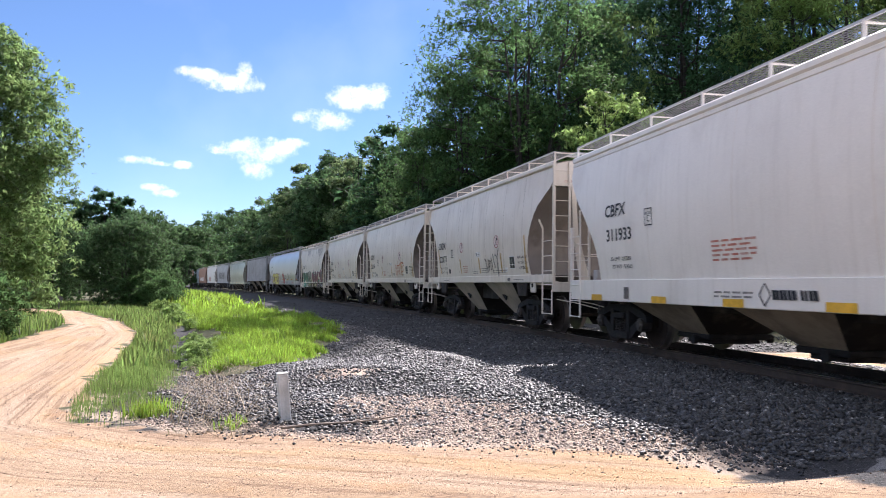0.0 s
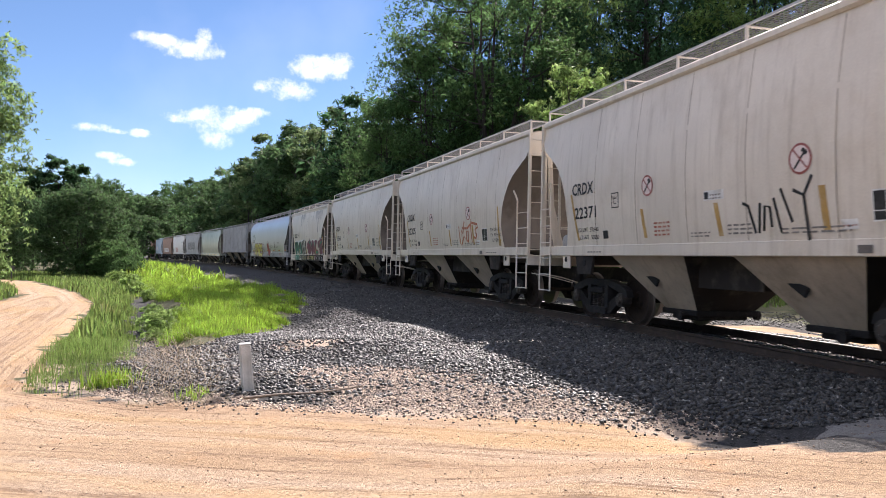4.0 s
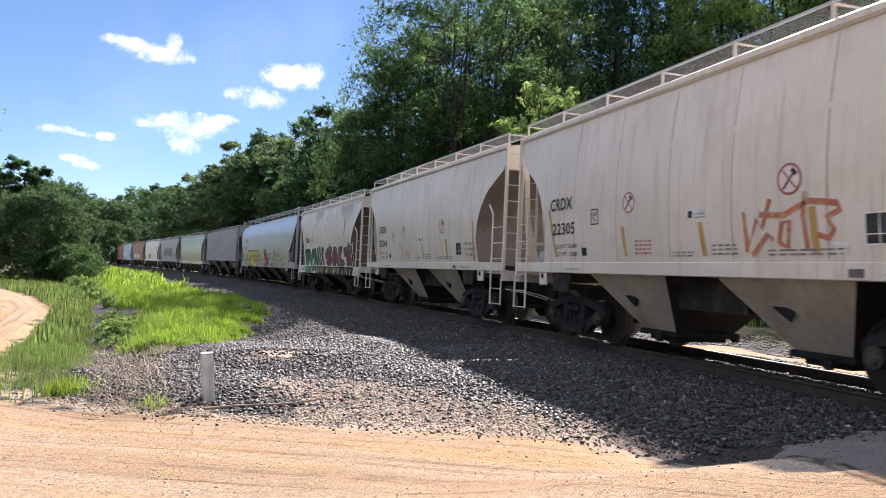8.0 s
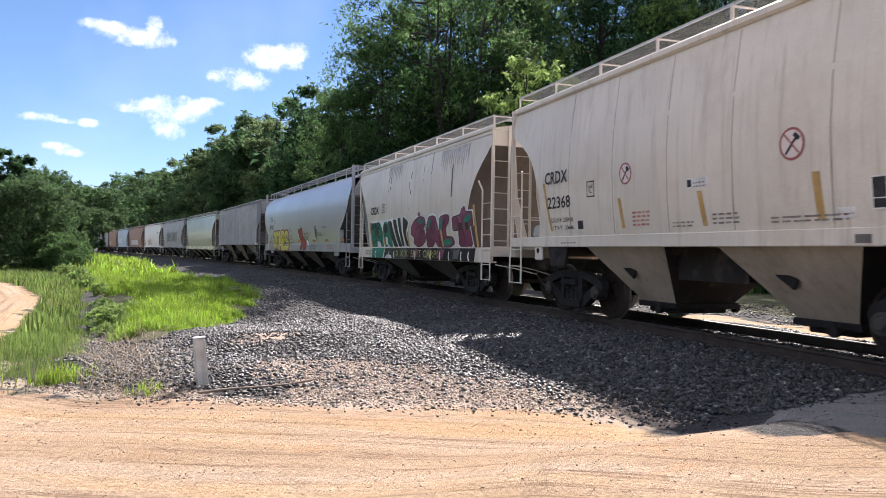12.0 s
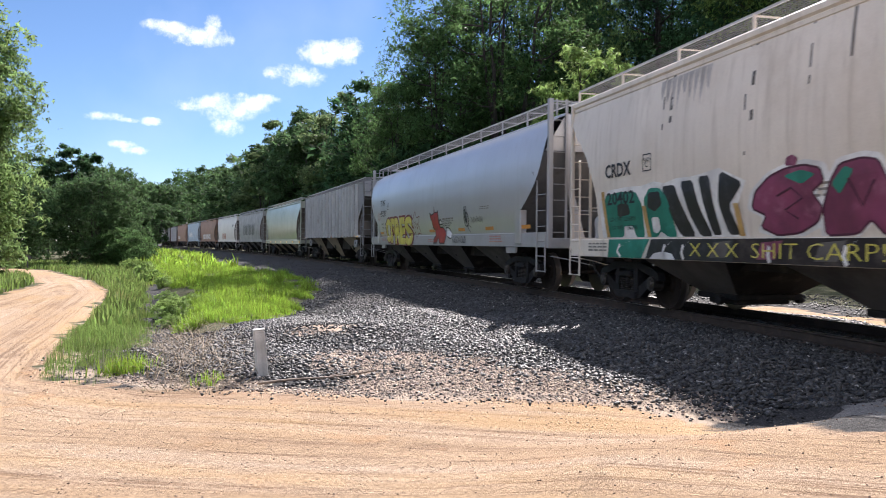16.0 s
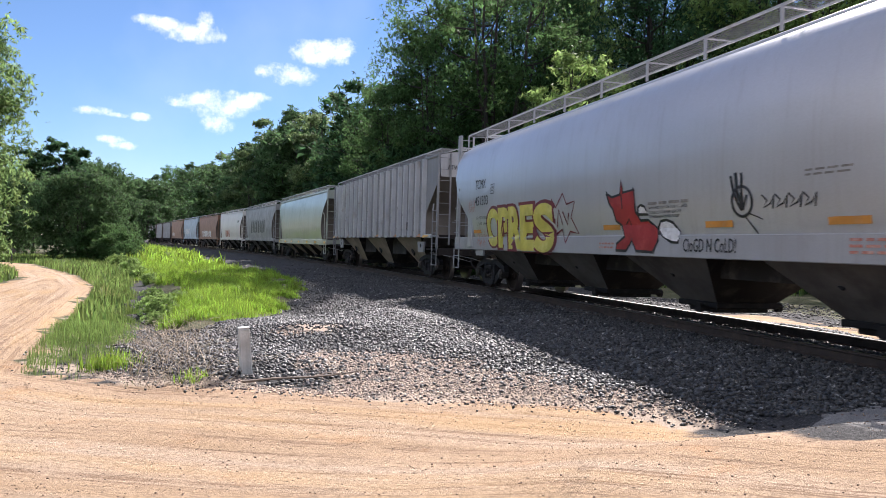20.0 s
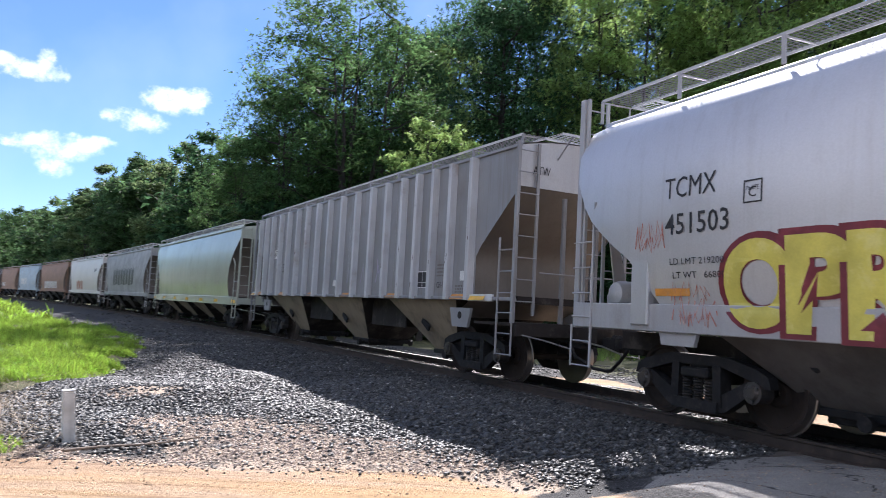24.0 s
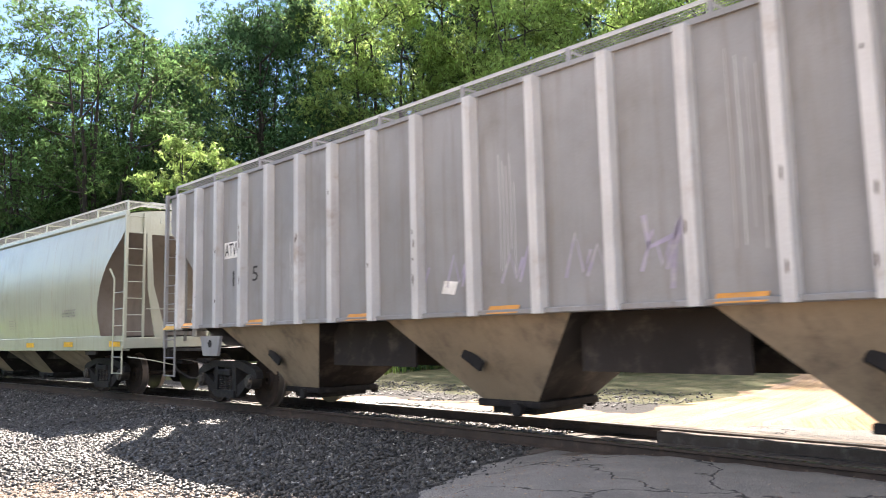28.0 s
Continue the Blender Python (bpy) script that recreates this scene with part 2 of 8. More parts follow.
def ground_material():
    """Soil under grass, sandy road, crushed stone and worn asphalt, shared by the sheets of the ground and blended by their weights."""
    m = bpy.data.materials.new("ground_cover")
    m.use_nodes = True
    nt = m.node_tree
    nt.nodes.clear()
    N, L = nt.nodes.new, nt.links.new
    out, bs = N("ShaderNodeOutputMaterial"), N("ShaderNodeBsdfPrincipled")
    bs.inputs["Roughness"].default_value = 0.95
    bs.inputs["Specular IOR Level"].default_value = 0.25
    co = N("ShaderNodeTexCoord").outputs["Object"]

    def nz(sc, d=5, ro=0.6, stretch=None, kind="noise"):
        n = N("ShaderNodeTexNoise") if kind == "noise" else N("ShaderNodeTexVoronoi")
        n.inputs["Scale"].default_value = sc
        if kind == "noise":
            n.inputs["Detail"].default_value, n.inputs["Roughness"].default_value = d, ro
        if stretch:
            mp = N("ShaderNodeMapping")
            mp.inputs["Scale"].default_value = stretch[:3]
            mp.inputs["Rotation"].default_value = (0, 0, radians(stretch[3]))
            L(co, mp.inputs["Vector"]), L(mp.outputs[0], n.inputs["Vector"])
        else:
            L(co, n.inputs["Vector"])
        return n.outputs["Fac"] if kind == "noise" else n.outputs

    def rng(f, a, b, c=0.0, d=1.0):
        r = N("ShaderNodeMapRange")
        r.interpolation_type = "SMOOTHSTEP"
        for k, v in zip(("From Min", "From Max", "To Min", "To Max"), (a, b, c, d)):
            r.inputs[k].default_value = v
        L(f, r.inputs["Value"])
        return r.outputs[0]

    def mix(f, a, b):
        x = N("ShaderNodeMix")
        x.data_type = "RGBA"
        L(f, x.inputs["Factor"])
        for s, v in (("A", a), ("B", b)):
            if isinstance(v, tuple):
                x.inputs[s].default_value = (*v, 1)
            else:
                L(v, x.inputs[s])
        return x.outputs["Result"]

    def att(n):
        a = N("ShaderNodeAttribute")
        a.attribute_name = n
        return a.outputs["Fac"]

    def add(a, b, op="ADD"):
        x = N("ShaderNodeMath")
        x.operation = op
        for i, v in enumerate((a, b)):
            if isinstance(v, (int, float)):
                x.inputs[i].default_value = v
            else:
                L(v, x.inputs[i])
        return x.outputs[0]

    big, mid, fine = nz(0.35), nz(2.2), nz(38, 4, 0.7)
    grit = nz(120, 3, 0.7)
    soil = mix(rng(mid, 0.35, 0.65), (0.06, 0.07, 0.03), (0.12, 0.11, 0.06))
    # sandy road with lighter wheel lanes, darker lines and patches, and loose grit
    road = mix(rng(big, 0.3, 0.7), (0.44, 0.29, 0.165), (0.53, 0.375, 0.24))

    def lane(ka, kl, d, ro):
        n = N("ShaderNodeTexNoise")
        n.inputs["Scale"].default_value, n.inputs["Detail"].default_value, n.inputs["Roughness"].default_value = 1.0, d, ro
        cb = N("ShaderNodeCombineXYZ")
        L(add(att("across"), ka, "MULTIPLY"), cb.inputs[0]), L(add(att("along"), kl, "MULTIPLY"), cb.inputs[1])
        L(cb.outputs[0], n.inputs["Vector"])
        return n.outputs["Fac"]

    road = mix(rng(lane(1.5, 0.06, 4, 0.6), 0.42, 0.7), road, (0.56, 0.42, 0.30))
    road = mix(rng(lane(6.0, 0.6, 8, 0.8), 0.5, 0.66, 0, 0.5), road, (0.27, 0.17, 0.105))
    road = mix(rng(lane(14.0, 5.0, 8, 0.8), 0.52, 0.66, 0, 0.7), road, (0.25, 0.16, 0.1))
    line = N("ShaderNodeMath")
    line.operation = "ABSOLUTE"
    L(add(lane(3.2, 0.035, 5, 0.6), 0.5, "SUBTRACT"), line.inputs[0])
    road = mix(add(rng(line.outputs[0], 0.005, 0.026, 0.95, 0.0), rng(nz(3, 4, 0.7), 0.33, 0.52), "MULTIPLY"), road, (0.26, 0.165, 0.1))
    road = mix(rng(grit, 0.5, 0.6, 0, 0.65), road, (0.27, 0.19, 0.135))
    road = mix(rng(nz(75, 3, 0.7), 0.6, 0.75, 0, 0.5), road, (0.70, 0.58, 0.46))
    road = mix(rng(nz(34, 6, 0.8), 0.5, 0.6, 0, 0.6), road, (0.24, 0.16, 0.1))
    road = mix(rng(nz(1.1, 6, 0.7), 0.56, 0.7, 0, 0.5), road, (0.45, 0.25, 0.12))
    road = mix(rng(lane(0.9, 0.12, 6, 0.65), 0.48, 0.64, 0, 0.42), road, (0.54, 0.34, 0.15))
    vo = nz(26, kind="vor")
    grav = mix(rng(vo["Distance"], 0.05, 0.5), (0.13, 0.127, 0.125), (0.022, 0.022, 0.023))
    grav = mix(rng(fine, 0.3, 0.7), grav, (0.065, 0.063, 0.062))
    fines = mix(rng(mid, 0.3, 0.46), grav, (0.42, 0.33, 0.25))
    asph = mix(rng(mid, 0.3, 0.7), (0.22, 0.21, 0.2), (0.3, 0.285, 0.265))
    asph = mix(rng(grit, 0.45, 0.62), asph, (0.12, 0.115, 0.11))
    asph = mix(rng(nz(90, 3, 0.7), 0.58, 0.7, 0, 0.7), asph, (0.5, 0.48, 0.45))
    vc = N("ShaderNodeTexVoronoi")
    vc.feature = "DISTANCE_TO_EDGE"
    vc.inputs["Scale"].default_value = 0.55
    wn = N("ShaderNodeTexNoise")
    wn.inputs["Scale"].default_value, wn.inputs["Detail"].default_value = 2.5, 5
    L(co, wn.inputs["Vector"])
    va = N("ShaderNodeVectorMath")
    L(co, va.inputs[0]), L(wn.outputs["Color"], va.inputs[1]), L(va.outputs[0], vc.inputs["Vector"])
    asph = mix(rng(vc.outputs["Distance"], 0.004, 0.016, 1.0, 0.0), asph, (0.045, 0.043, 0.042))
    wob = add(add(mid, 0.5, "SUBTRACT"), 0.9, "MULTIPLY")

    def weight(n):
        return rng(add(att(n), wob), 0.4, 0.6)

    col = mix(weight("gravel"), soil, grav)
    col = mix(weight("fines"), col, fines)
    col = mix(weight("sand"), col, road)
    col = mix(weight("asphalt"), col, asph)
    L(col, bs.inputs["Base Color"])
    b = N("ShaderNodeBump")
    b.inputs["Strength"].default_value, b.inputs["Distance"].default_value = 0.8, 0.03
    ruts = add(lane(6.0, 1.6, 8, 0.8), add(att("sand"), 2.2, "MULTIPLY"), "MULTIPLY")
    hgt = add(add(add(fine, 0.7, "MULTIPLY"), add(grit, 0.4, "MULTIPLY")), ruts)
    L(hgt, b.inputs["Height"]), L(b.outputs[0], bs.inputs["Normal"])
    L(bs.outputs[0], out.inputs["Surface"])
    return m


M_GROUND = ground_material()
M_STONE = mat("crushed_stone", (0.05, 0.05, 0.049), 0.5, alt=(0.3, 0.29, 0.275), alt_at=(0.56, 0.68), scale=9, fine=90, bump=0.3, rand=0.85, spec=0.4)
M_PEBBLE = mat("road_grit", (0.3, 0.22, 0.16), 0.9, fine=60, bump=0.2, rand=0.5)
M_FINES = mat("stone_chips", (0.44, 0.36, 0.295), 0.9, fine=60, bump=0.2, rand=0.75)
M_RAIL = mat("rail_rust", (0.06, 0.045, 0.037), 0.75, 0.3, alt=(0.1, 0.07, 0.055), scale=6, bump=0.2)
M_RAILTOP = mat("rail_head", (0.62, 0.6, 0.58), 0.28, 1.0, var=0.08, bump=0.03)
M_TIE = mat("tie_wood", (0.085, 0.07, 0.06), 0.9, alt=(0.17, 0.15, 0.13), scale=4, bump=0.5, bump_scale=30, rand=0.3)
M_LEAF = [mat("leaf_dark", (0.026, 0.063, 0.026), 0.55, var=0.3, scale=0.5, bump=0, leaf=0.55, rand=0.6, spec=0.06),
          mat("leaf_mid", (0.042, 0.09, 0.03), 0.55, var=0.3, scale=0.5, bump=0, leaf=0.58, rand=0.6, spec=0.06),
          mat("leaf_light", (0.135, 0.22, 0.062), 0.5, var=0.25, scale=0.5, bump=0, leaf=0.6, rand=0.5, spec=0.12),
          mat("leaf_willow", (0.092, 0.155, 0.052), 0.55, var=0.25, scale=0.5, bump=0, leaf=0.56, rand=0.55, spec=0.1),
          mat("leaf_shade", (0.044, 0.088, 0.034), 0.55, var=0.3, scale=0.5, bump=0, leaf=0.42, rand=0.55, spec=0.08),
          mat("leaf_pale", (0.095, 0.145, 0.06), 0.55, var=0.25, scale=0.5, bump=0, leaf=0.5, rand=0.5, spec=0.1)]
M_WEED = mat("weed_green", (0.125, 0.225, 0.02), 0.55, var=0.3, scale=2, bump=0, leaf=0.5, rand=0.6, spec=0.3)
M_GRASS = mat("grass_blade", (0.088, 0.15, 0.034), 0.6, var=0.35, scale=0.8, bump=0, leaf=0.4, rand=0.5, alt=(0.24, 0.23, 0.10), alt_at=(0.5, 0.8), spec=0.3)
M_STRAW = mat("dry_stalk", (0.3, 0.235, 0.155), 0.8, var=0.3, bump=0, rand=0.4)
M_BARK = mat("bark", (0.036, 0.031, 0.027), 0.95, alt=(0.07, 0.062, 0.054), scale=3, fine=25, bump=0.6, bump_scale=18)

# ---- mesh helpers ----
def part(name, bm, material, parent=None, label="", smooth=None):
    """Link a bmesh as one mesh object, under a thing or a part."""
    me = bpy.data.meshes.new(name)
    bmesh.ops.recalc_face_normals(bm, faces=bm.faces)
    bm.to_mesh(me)
    bm.free()
    return placed(name, me, material, parent, label, smooth)


def placed(name, me, material, parent=None, label="", smooth=None):
    for m in material if isinstance(material, (list, tuple)) else [material]:
        if len(me.materials) < (len(material) if isinstance(material, (list, tuple)) else 1):
            me.materials.append(m)
    if smooth is not None:
        me.polygons.foreach_set("use_smooth", [True] * len(me.polygons))
        if smooth < 180:
            me.set_sharp_from_angle(angle=radians(smooth))
    ob = new(name, me)
    if parent:
        ob.parent = parent
    if label:
        ob["label"] = label
    return ob


def raw(name, verts, faces, material, parent=None, label="", smooth=None):
    me = bpy.data.meshes.new(name)
    me.from_pydata([tuple(v) for v in verts], [], [tuple(f) for f in faces])
    return placed(name, me, material, parent, label, smooth)


def bulk(name, verts, loops, starts, material, parent=None, smooth=False):
    """A large mesh from arrays: verts (n, 3), loops (flat indices), starts (first loop of each face)."""
    me = bpy.data.meshes.new(name)
    verts = np.asarray(verts, np.float32)
    me.vertices.add(len(verts))
    me.vertices.foreach_set("co", verts.ravel())
    me.loops.add(len(loops))
    me.loops.foreach_set("vertex_index", np.asarray(loops, np.int32))
    me.polygons.add(len(starts))
    me.polygons.foreach_set("loop_start", np.asarray(starts, np.int32))
    me.update(calc_edges=True)
    if smooth:
        me.polygons.foreach_set("use_smooth", np.ones(len(starts), bool))
    me.validate()
    return placed(name, me, material, parent)


def box(bm, c, size, rot=None, bevel=0.0):
    x, y, z = (s / 2 for s in size)
    vs = [bm.verts.new((sx * x, sy * y, sz * z)) for sx in (-1, 1) for sy in (-1, 1) for sz in (-1, 1)]
    fs = [bm.faces.new([vs[i] for i in q]) for q in ((0, 1, 3, 2), (4, 6, 7, 5), (0, 4, 5, 1), (2, 3, 7, 6), (0, 2, 6, 4), (1, 5, 7, 3))]
    if bevel:
        r = bmesh.ops.bevel(bm, geom=list({e for f in fs for e in f.edges}), offset=bevel, segments=1, affect="EDGES", profile=0.5)
        vs = list({v for f in r["faces"] for v in f.verts} | {v for v in vs if v.is_valid})
    m = Matrix.Translation(c) @ (rot.to_4x4() if rot is not None else Matrix())
    bmesh.ops.transform(bm, matrix=m, verts=vs)
    return vs


def cyl(bm, a, b, r, n=10, r2=None, caps=True):
    a, b = Vector(a), Vector(b)
    q = (b - a).to_track_quat("Z", "Y")
    r2 = r if r2 is None else r2
    ra = [bm.verts.new(a + q @ Vector((math.cos(2 * math.pi * i / n) * r, math.sin(2 * math.pi * i / n) * r, 0))) for i in range(n)]
    rb = [bm.verts.new(b + q @ Vector((math.cos(2 * math.pi * i / n) * r2, math.sin(2 * math.pi * i / n) * r2, 0))) for i in range(n)]
    for i in range(n):
        bm.faces.new((ra[i], ra[(i + 1) % n], rb[(i + 1) % n], rb[i]))
    if caps:
        bm.faces.new(ra[::-1]), bm.faces.new(rb)
    return ra + rb


def tube(bm, pts, r, n=8):
    for a, b in zip(pts, pts[1:]):
        cyl(bm, a, b, r, n)


def prism(bm, outline, x0, x1):
    """An outline of (y, z) points drawn out from x0 to x1."""
    a = [bm.verts.new((x0, y, z)) for y, z in outline]
    b = [bm.verts.new((x1, y, z)) for y, z in outline]
    n = len(outline)
    for i in range(n):
        bm.faces.new((a[i], a[(i + 1) % n], b[(i + 1) % n], b[i]))
    bm.faces.new(a[::-1]), bm.faces.new(b)
    return a + b


def lathe(bm, profile, n=24, axis="x"):
    """Rings of (place along the axis, radius)."""
    rings = []
    for h, r in profile:
        ring = []
        for i in range(n):
            a = 2 * math.pi * i / n
            p = (h, math.cos(a) * r, math.sin(a) * r) if axis == "x" else (math.cos(a) * r, math.sin(a) * r, h)
            ring.append(bm.verts.new(p))
        rings.append(ring)
    for p, q in zip(rings, rings[1:]):
        for i in range(n):
            bm.faces.new((p[i], p[(i + 1) % n], q[(i + 1) % n], q[i]))
    bm.faces.new(rings[0][::-1]), bm.faces.new(rings[-1])


def thing(name, label, category, group="", kind="", m=None):
    ob = new(name)
    ob.empty_display_size = 0.2
    if m is not None:
        ob.matrix_basis = m
    return tagged(ob, label, category, group, kind)


# ---- the lie of the land ----
def smooth01(v):
    v = np.clip(v, 0, 1)
    return v * v * (3 - 2 * v)


ROAD_R = [(60, 34), (30, 17.5), (9.8, 9.9), (6.6, 7.6), (4.9, 6.8), (3.5, 6.0), (2.9, 6.35), (2.15, 6.85), (0.1, 7.44), (-2.86, 7.97), (-4.49, 8.87), (-5.3, 11), (-6.2, 13.8), (-8, 19), (-10, 24.7),
          (-13.5, 31.5), (-21.6, 44.6), (-40, 58), (-80, 74), (-160, 90)]
ROAD_L = [(60, 20), (30, 4), (17, -2), (12, -9), (0, -12), (-9, -6), (-9.5, 8), (-11.7, 19.8), (-14.6, 29.4), (-19, 37), (-27, 44), (-44, 52), (-82, 66), (-160, 80)]


def inside(x, y, poly):
    r = np.zeros(x.shape, bool)
    n = len(poly)
    for i in range(n):
        (x0, y0), (x1, y1) = poly[i], poly[(i + 1) % n]
        if y0 == y1:
            continue
        c = ((y0 > y) != (y1 > y)) & (x < (x1 - x0) * (y - y0) / (y1 - y0) + x0)
        r ^= c
    return r


def edge_distance(x, y, line):
    best = np.full(x.shape, 1e9)
    for (x0, y0), (x1, y1) in zip(line, line[1:]):
        dx, dy = x1 - x0, y1 - y0
        t = np.clip(((x - x0) * dx + (y - y0) * dy) / (dx * dx + dy * dy), 0, 1)
        best = np.minimum(best, np.hypot(x - x0 - t * dx, y - y0 - t * dy))
    return best


def road_depth(x, y):
    """Metres inside the road's edge, negative outside."""
    d = np.minimum(edge_distance(x, y, ROAD_R), edge_distance(x, y, ROAD_L))
    return np.where(inside(x, y, ROAD_R + ROAD_L[::-1]), d, -d)


def road_along(x, y):
    """Metres along the road's edge, for arrays."""
    best, out, run = np.full(x.shape, 1e9), np.zeros(x.shape), 0.0
    for (x0, y0), (x1, y1) in zip(ROAD_R, ROAD_R[1:]):
        dx, dy = x1 - x0, y1 - y0
        ln = math.hypot(dx, dy)
        t = np.clip(((x - x0) * dx + (y - y0) * dy) / (ln * ln), 0, 1)
        d = np.hypot(x - x0 - t * dx, y - y0 - t * dy)
        out = np.where(d < best, run + t * ln, out)
        best = np.minimum(best, d)
        run += ln
    return out


def wave(x, y, k, seed=0.0):
    return (np.sin(x * k + 1.3 * np.sin(y * k * 0.7 + seed)) + np.sin(y * k * 1.13 + seed * 2 + 1.7 * np.sin(x * k * 0.61))) * 0.5


WEED_EDGE = [(-4.3, 14.0), (-3.85, 13.1), (-3.45, 13.3), (-3.35, 15.2), (-3.4, 17), (-3.25, 19.5), (-3.5, 22.5), (-3.3, 25), (-4.3, 30), (-6.9, 36), (-12.2, 47), (-20.5, 74), (-38, 118), (-46, 121),
             (-25, 66), (-13.2, 37), (-9.6, 28.4), (-7.2, 23.6), (-6.0, 20.6), (-5.0, 17.4)]


def land(x, y):
    """Height of the ground, with the track coordinates and the road depth, for arrays."""
    x, y = np.asarray(x, float), np.asarray(y, float)
    s, off = track_coords(x, y)
    rd = road_depth(x, y)
    rail_top = 0.335
    rail = 0.33 + 0.0029 * np.clip(s, -60, 420)
    bed = rail - 0.175
    near = np.interp(off, [-60, -13, -9.5, -7.2, -5.6, -3.6, -2.2], [-0.05, -0.12, -0.3, -0.28, -0.02, 0.1, 0.155])
    flat = np.interp(off, [-60, -13, -9.5, -7.2, -5.6, -3.6, -2.2], [-0.05, -0.04, -0.02, 0.0, 0.05, 0.11, 0.155])
    u = smooth01((s - 11) / 8)
    near = flat * (1 - u) + near * u
    near = near + (rail - 0.33) * np.interp(off, [-9, -3], [0.25, 1])
    far = np.interp(off, [2.2, 4.5, 8, 14, 22, 36, 60, 120, 300], [0.155, 0.05, 0.0, 0.1, 0.5, 1.4, 2.6, 5, 8])
    z = np.where(off < 0, near, far)
    top = smooth01((2.6 - abs(off)) / 0.8)
    z = z * (1 - top) + bed * top
    # the road climbs to the crossing on a low ramp with a short bank at its edge
    c = smooth01((6.4 - s) / 2.0) * smooth01((s + 16) / 8)
    ramp = np.interp(off, [-9.5, -5.2, -4.2, -1.1, 1.1, 4.5, 10], [0.0, 0.34, 0.42, rail_top, rail_top, 0.25, 0.1])
    track = smooth01((1.25 - abs(off)) / 0.2) * 0.75
    c = c * (1 - track)
    z = z * (1 - c) + ramp * c
    apron = smooth01((6.4 - s) / 2.0) * smooth01((off + 9) / 3)
    r = smooth01(rd / 1.8 + 0.72) * (off < -4) * (1 - apron)
    z = z * (1 - r) + r * (0.008 * wave(x, y, 2.1) + 0.016 * np.exp(-((rd - 0.5) / 0.12) ** 2) - 0.012 * np.exp(-((rd - 2.6) / 0.25) ** 2) + 0.01 * np.exp(-((rd - 3.1) / 0.1) ** 2))
    # heap of stone between road and track
    z = z + 0.24 * np.exp(-((x + 1.7) / 2.1) ** 4 - ((y - 14.6) / 2.5) ** 4) * (1 - r) + 0.1 * np.exp(-((x + 2.2) / 1.2) ** 2 - ((y - 10.2) / 1.4) ** 2) * (1 - r)
    near_bank = (x > -45) & (x < 0) & (y > 10) & (y < 115)
    mound = np.zeros(x.shape)
    if near_bank.any():
        xb, yb = x[near_bank], y[near_bank]
        d = edge_distance(xb, yb, WEED_EDGE + WEED_EDGE[:1])
        mound[near_bank] = smooth01(np.where(inside(xb, yb, WEED_EDGE), d, -d) / 1.1 + 0.35)
    z = z + (0.22 + 0.3 * smooth01((y - 24) / 22)) * mound * (1 - r)
    z = z + 0.03 * wave(x, y, 1.7, 2.0) * (1 - r) * (rd < 0) * (abs(off) > 2)
    z = z - 0.15 * smooth01((np.hypot(x, y) - 80) / 60) * (off < -20)
    return z, s, off, rd


def land_z(x, y):
    return float(land(np.array([x]), np.array([y]))[0][0])

# ---- ground, road, track bed and crossing: sheets of one surface ----
def steps(fine0, fine1, step, far0, far1, grow=1.13):
    a = list(np.arange(fine0, fine1 + 1e-6, step))
    d, v = step, a[-1]
    while v < far1:
        d *= grow
        v += d
        a.append(v)
    d, v = step, a[0]
    while v > far0:
        d *= grow
        v -= d
        a.insert(0, v)
    return np.array(a)


GRASS_LINE = ([8.0, 9.5, 11, 13.8, 17, 21, 28, 40, 60], [-3.0, -3.55, -4.1, -5.05, -6.1, -7.6, -10.1, -14.4, -23])


FINES_EDGE = [(-1.3, 7.2), (-1.15, 8.4), (-1.0, 9.0), (-1.65, 10.1), (-1.2, 11.1), (-0.2, 11.1), (0.5, 10.4), (1.4, 9.5), (2.1, 8.4), (2.7, 7.4), (3.2, 6.4), (0.5, 6.4)]  # trodden stone before the heap


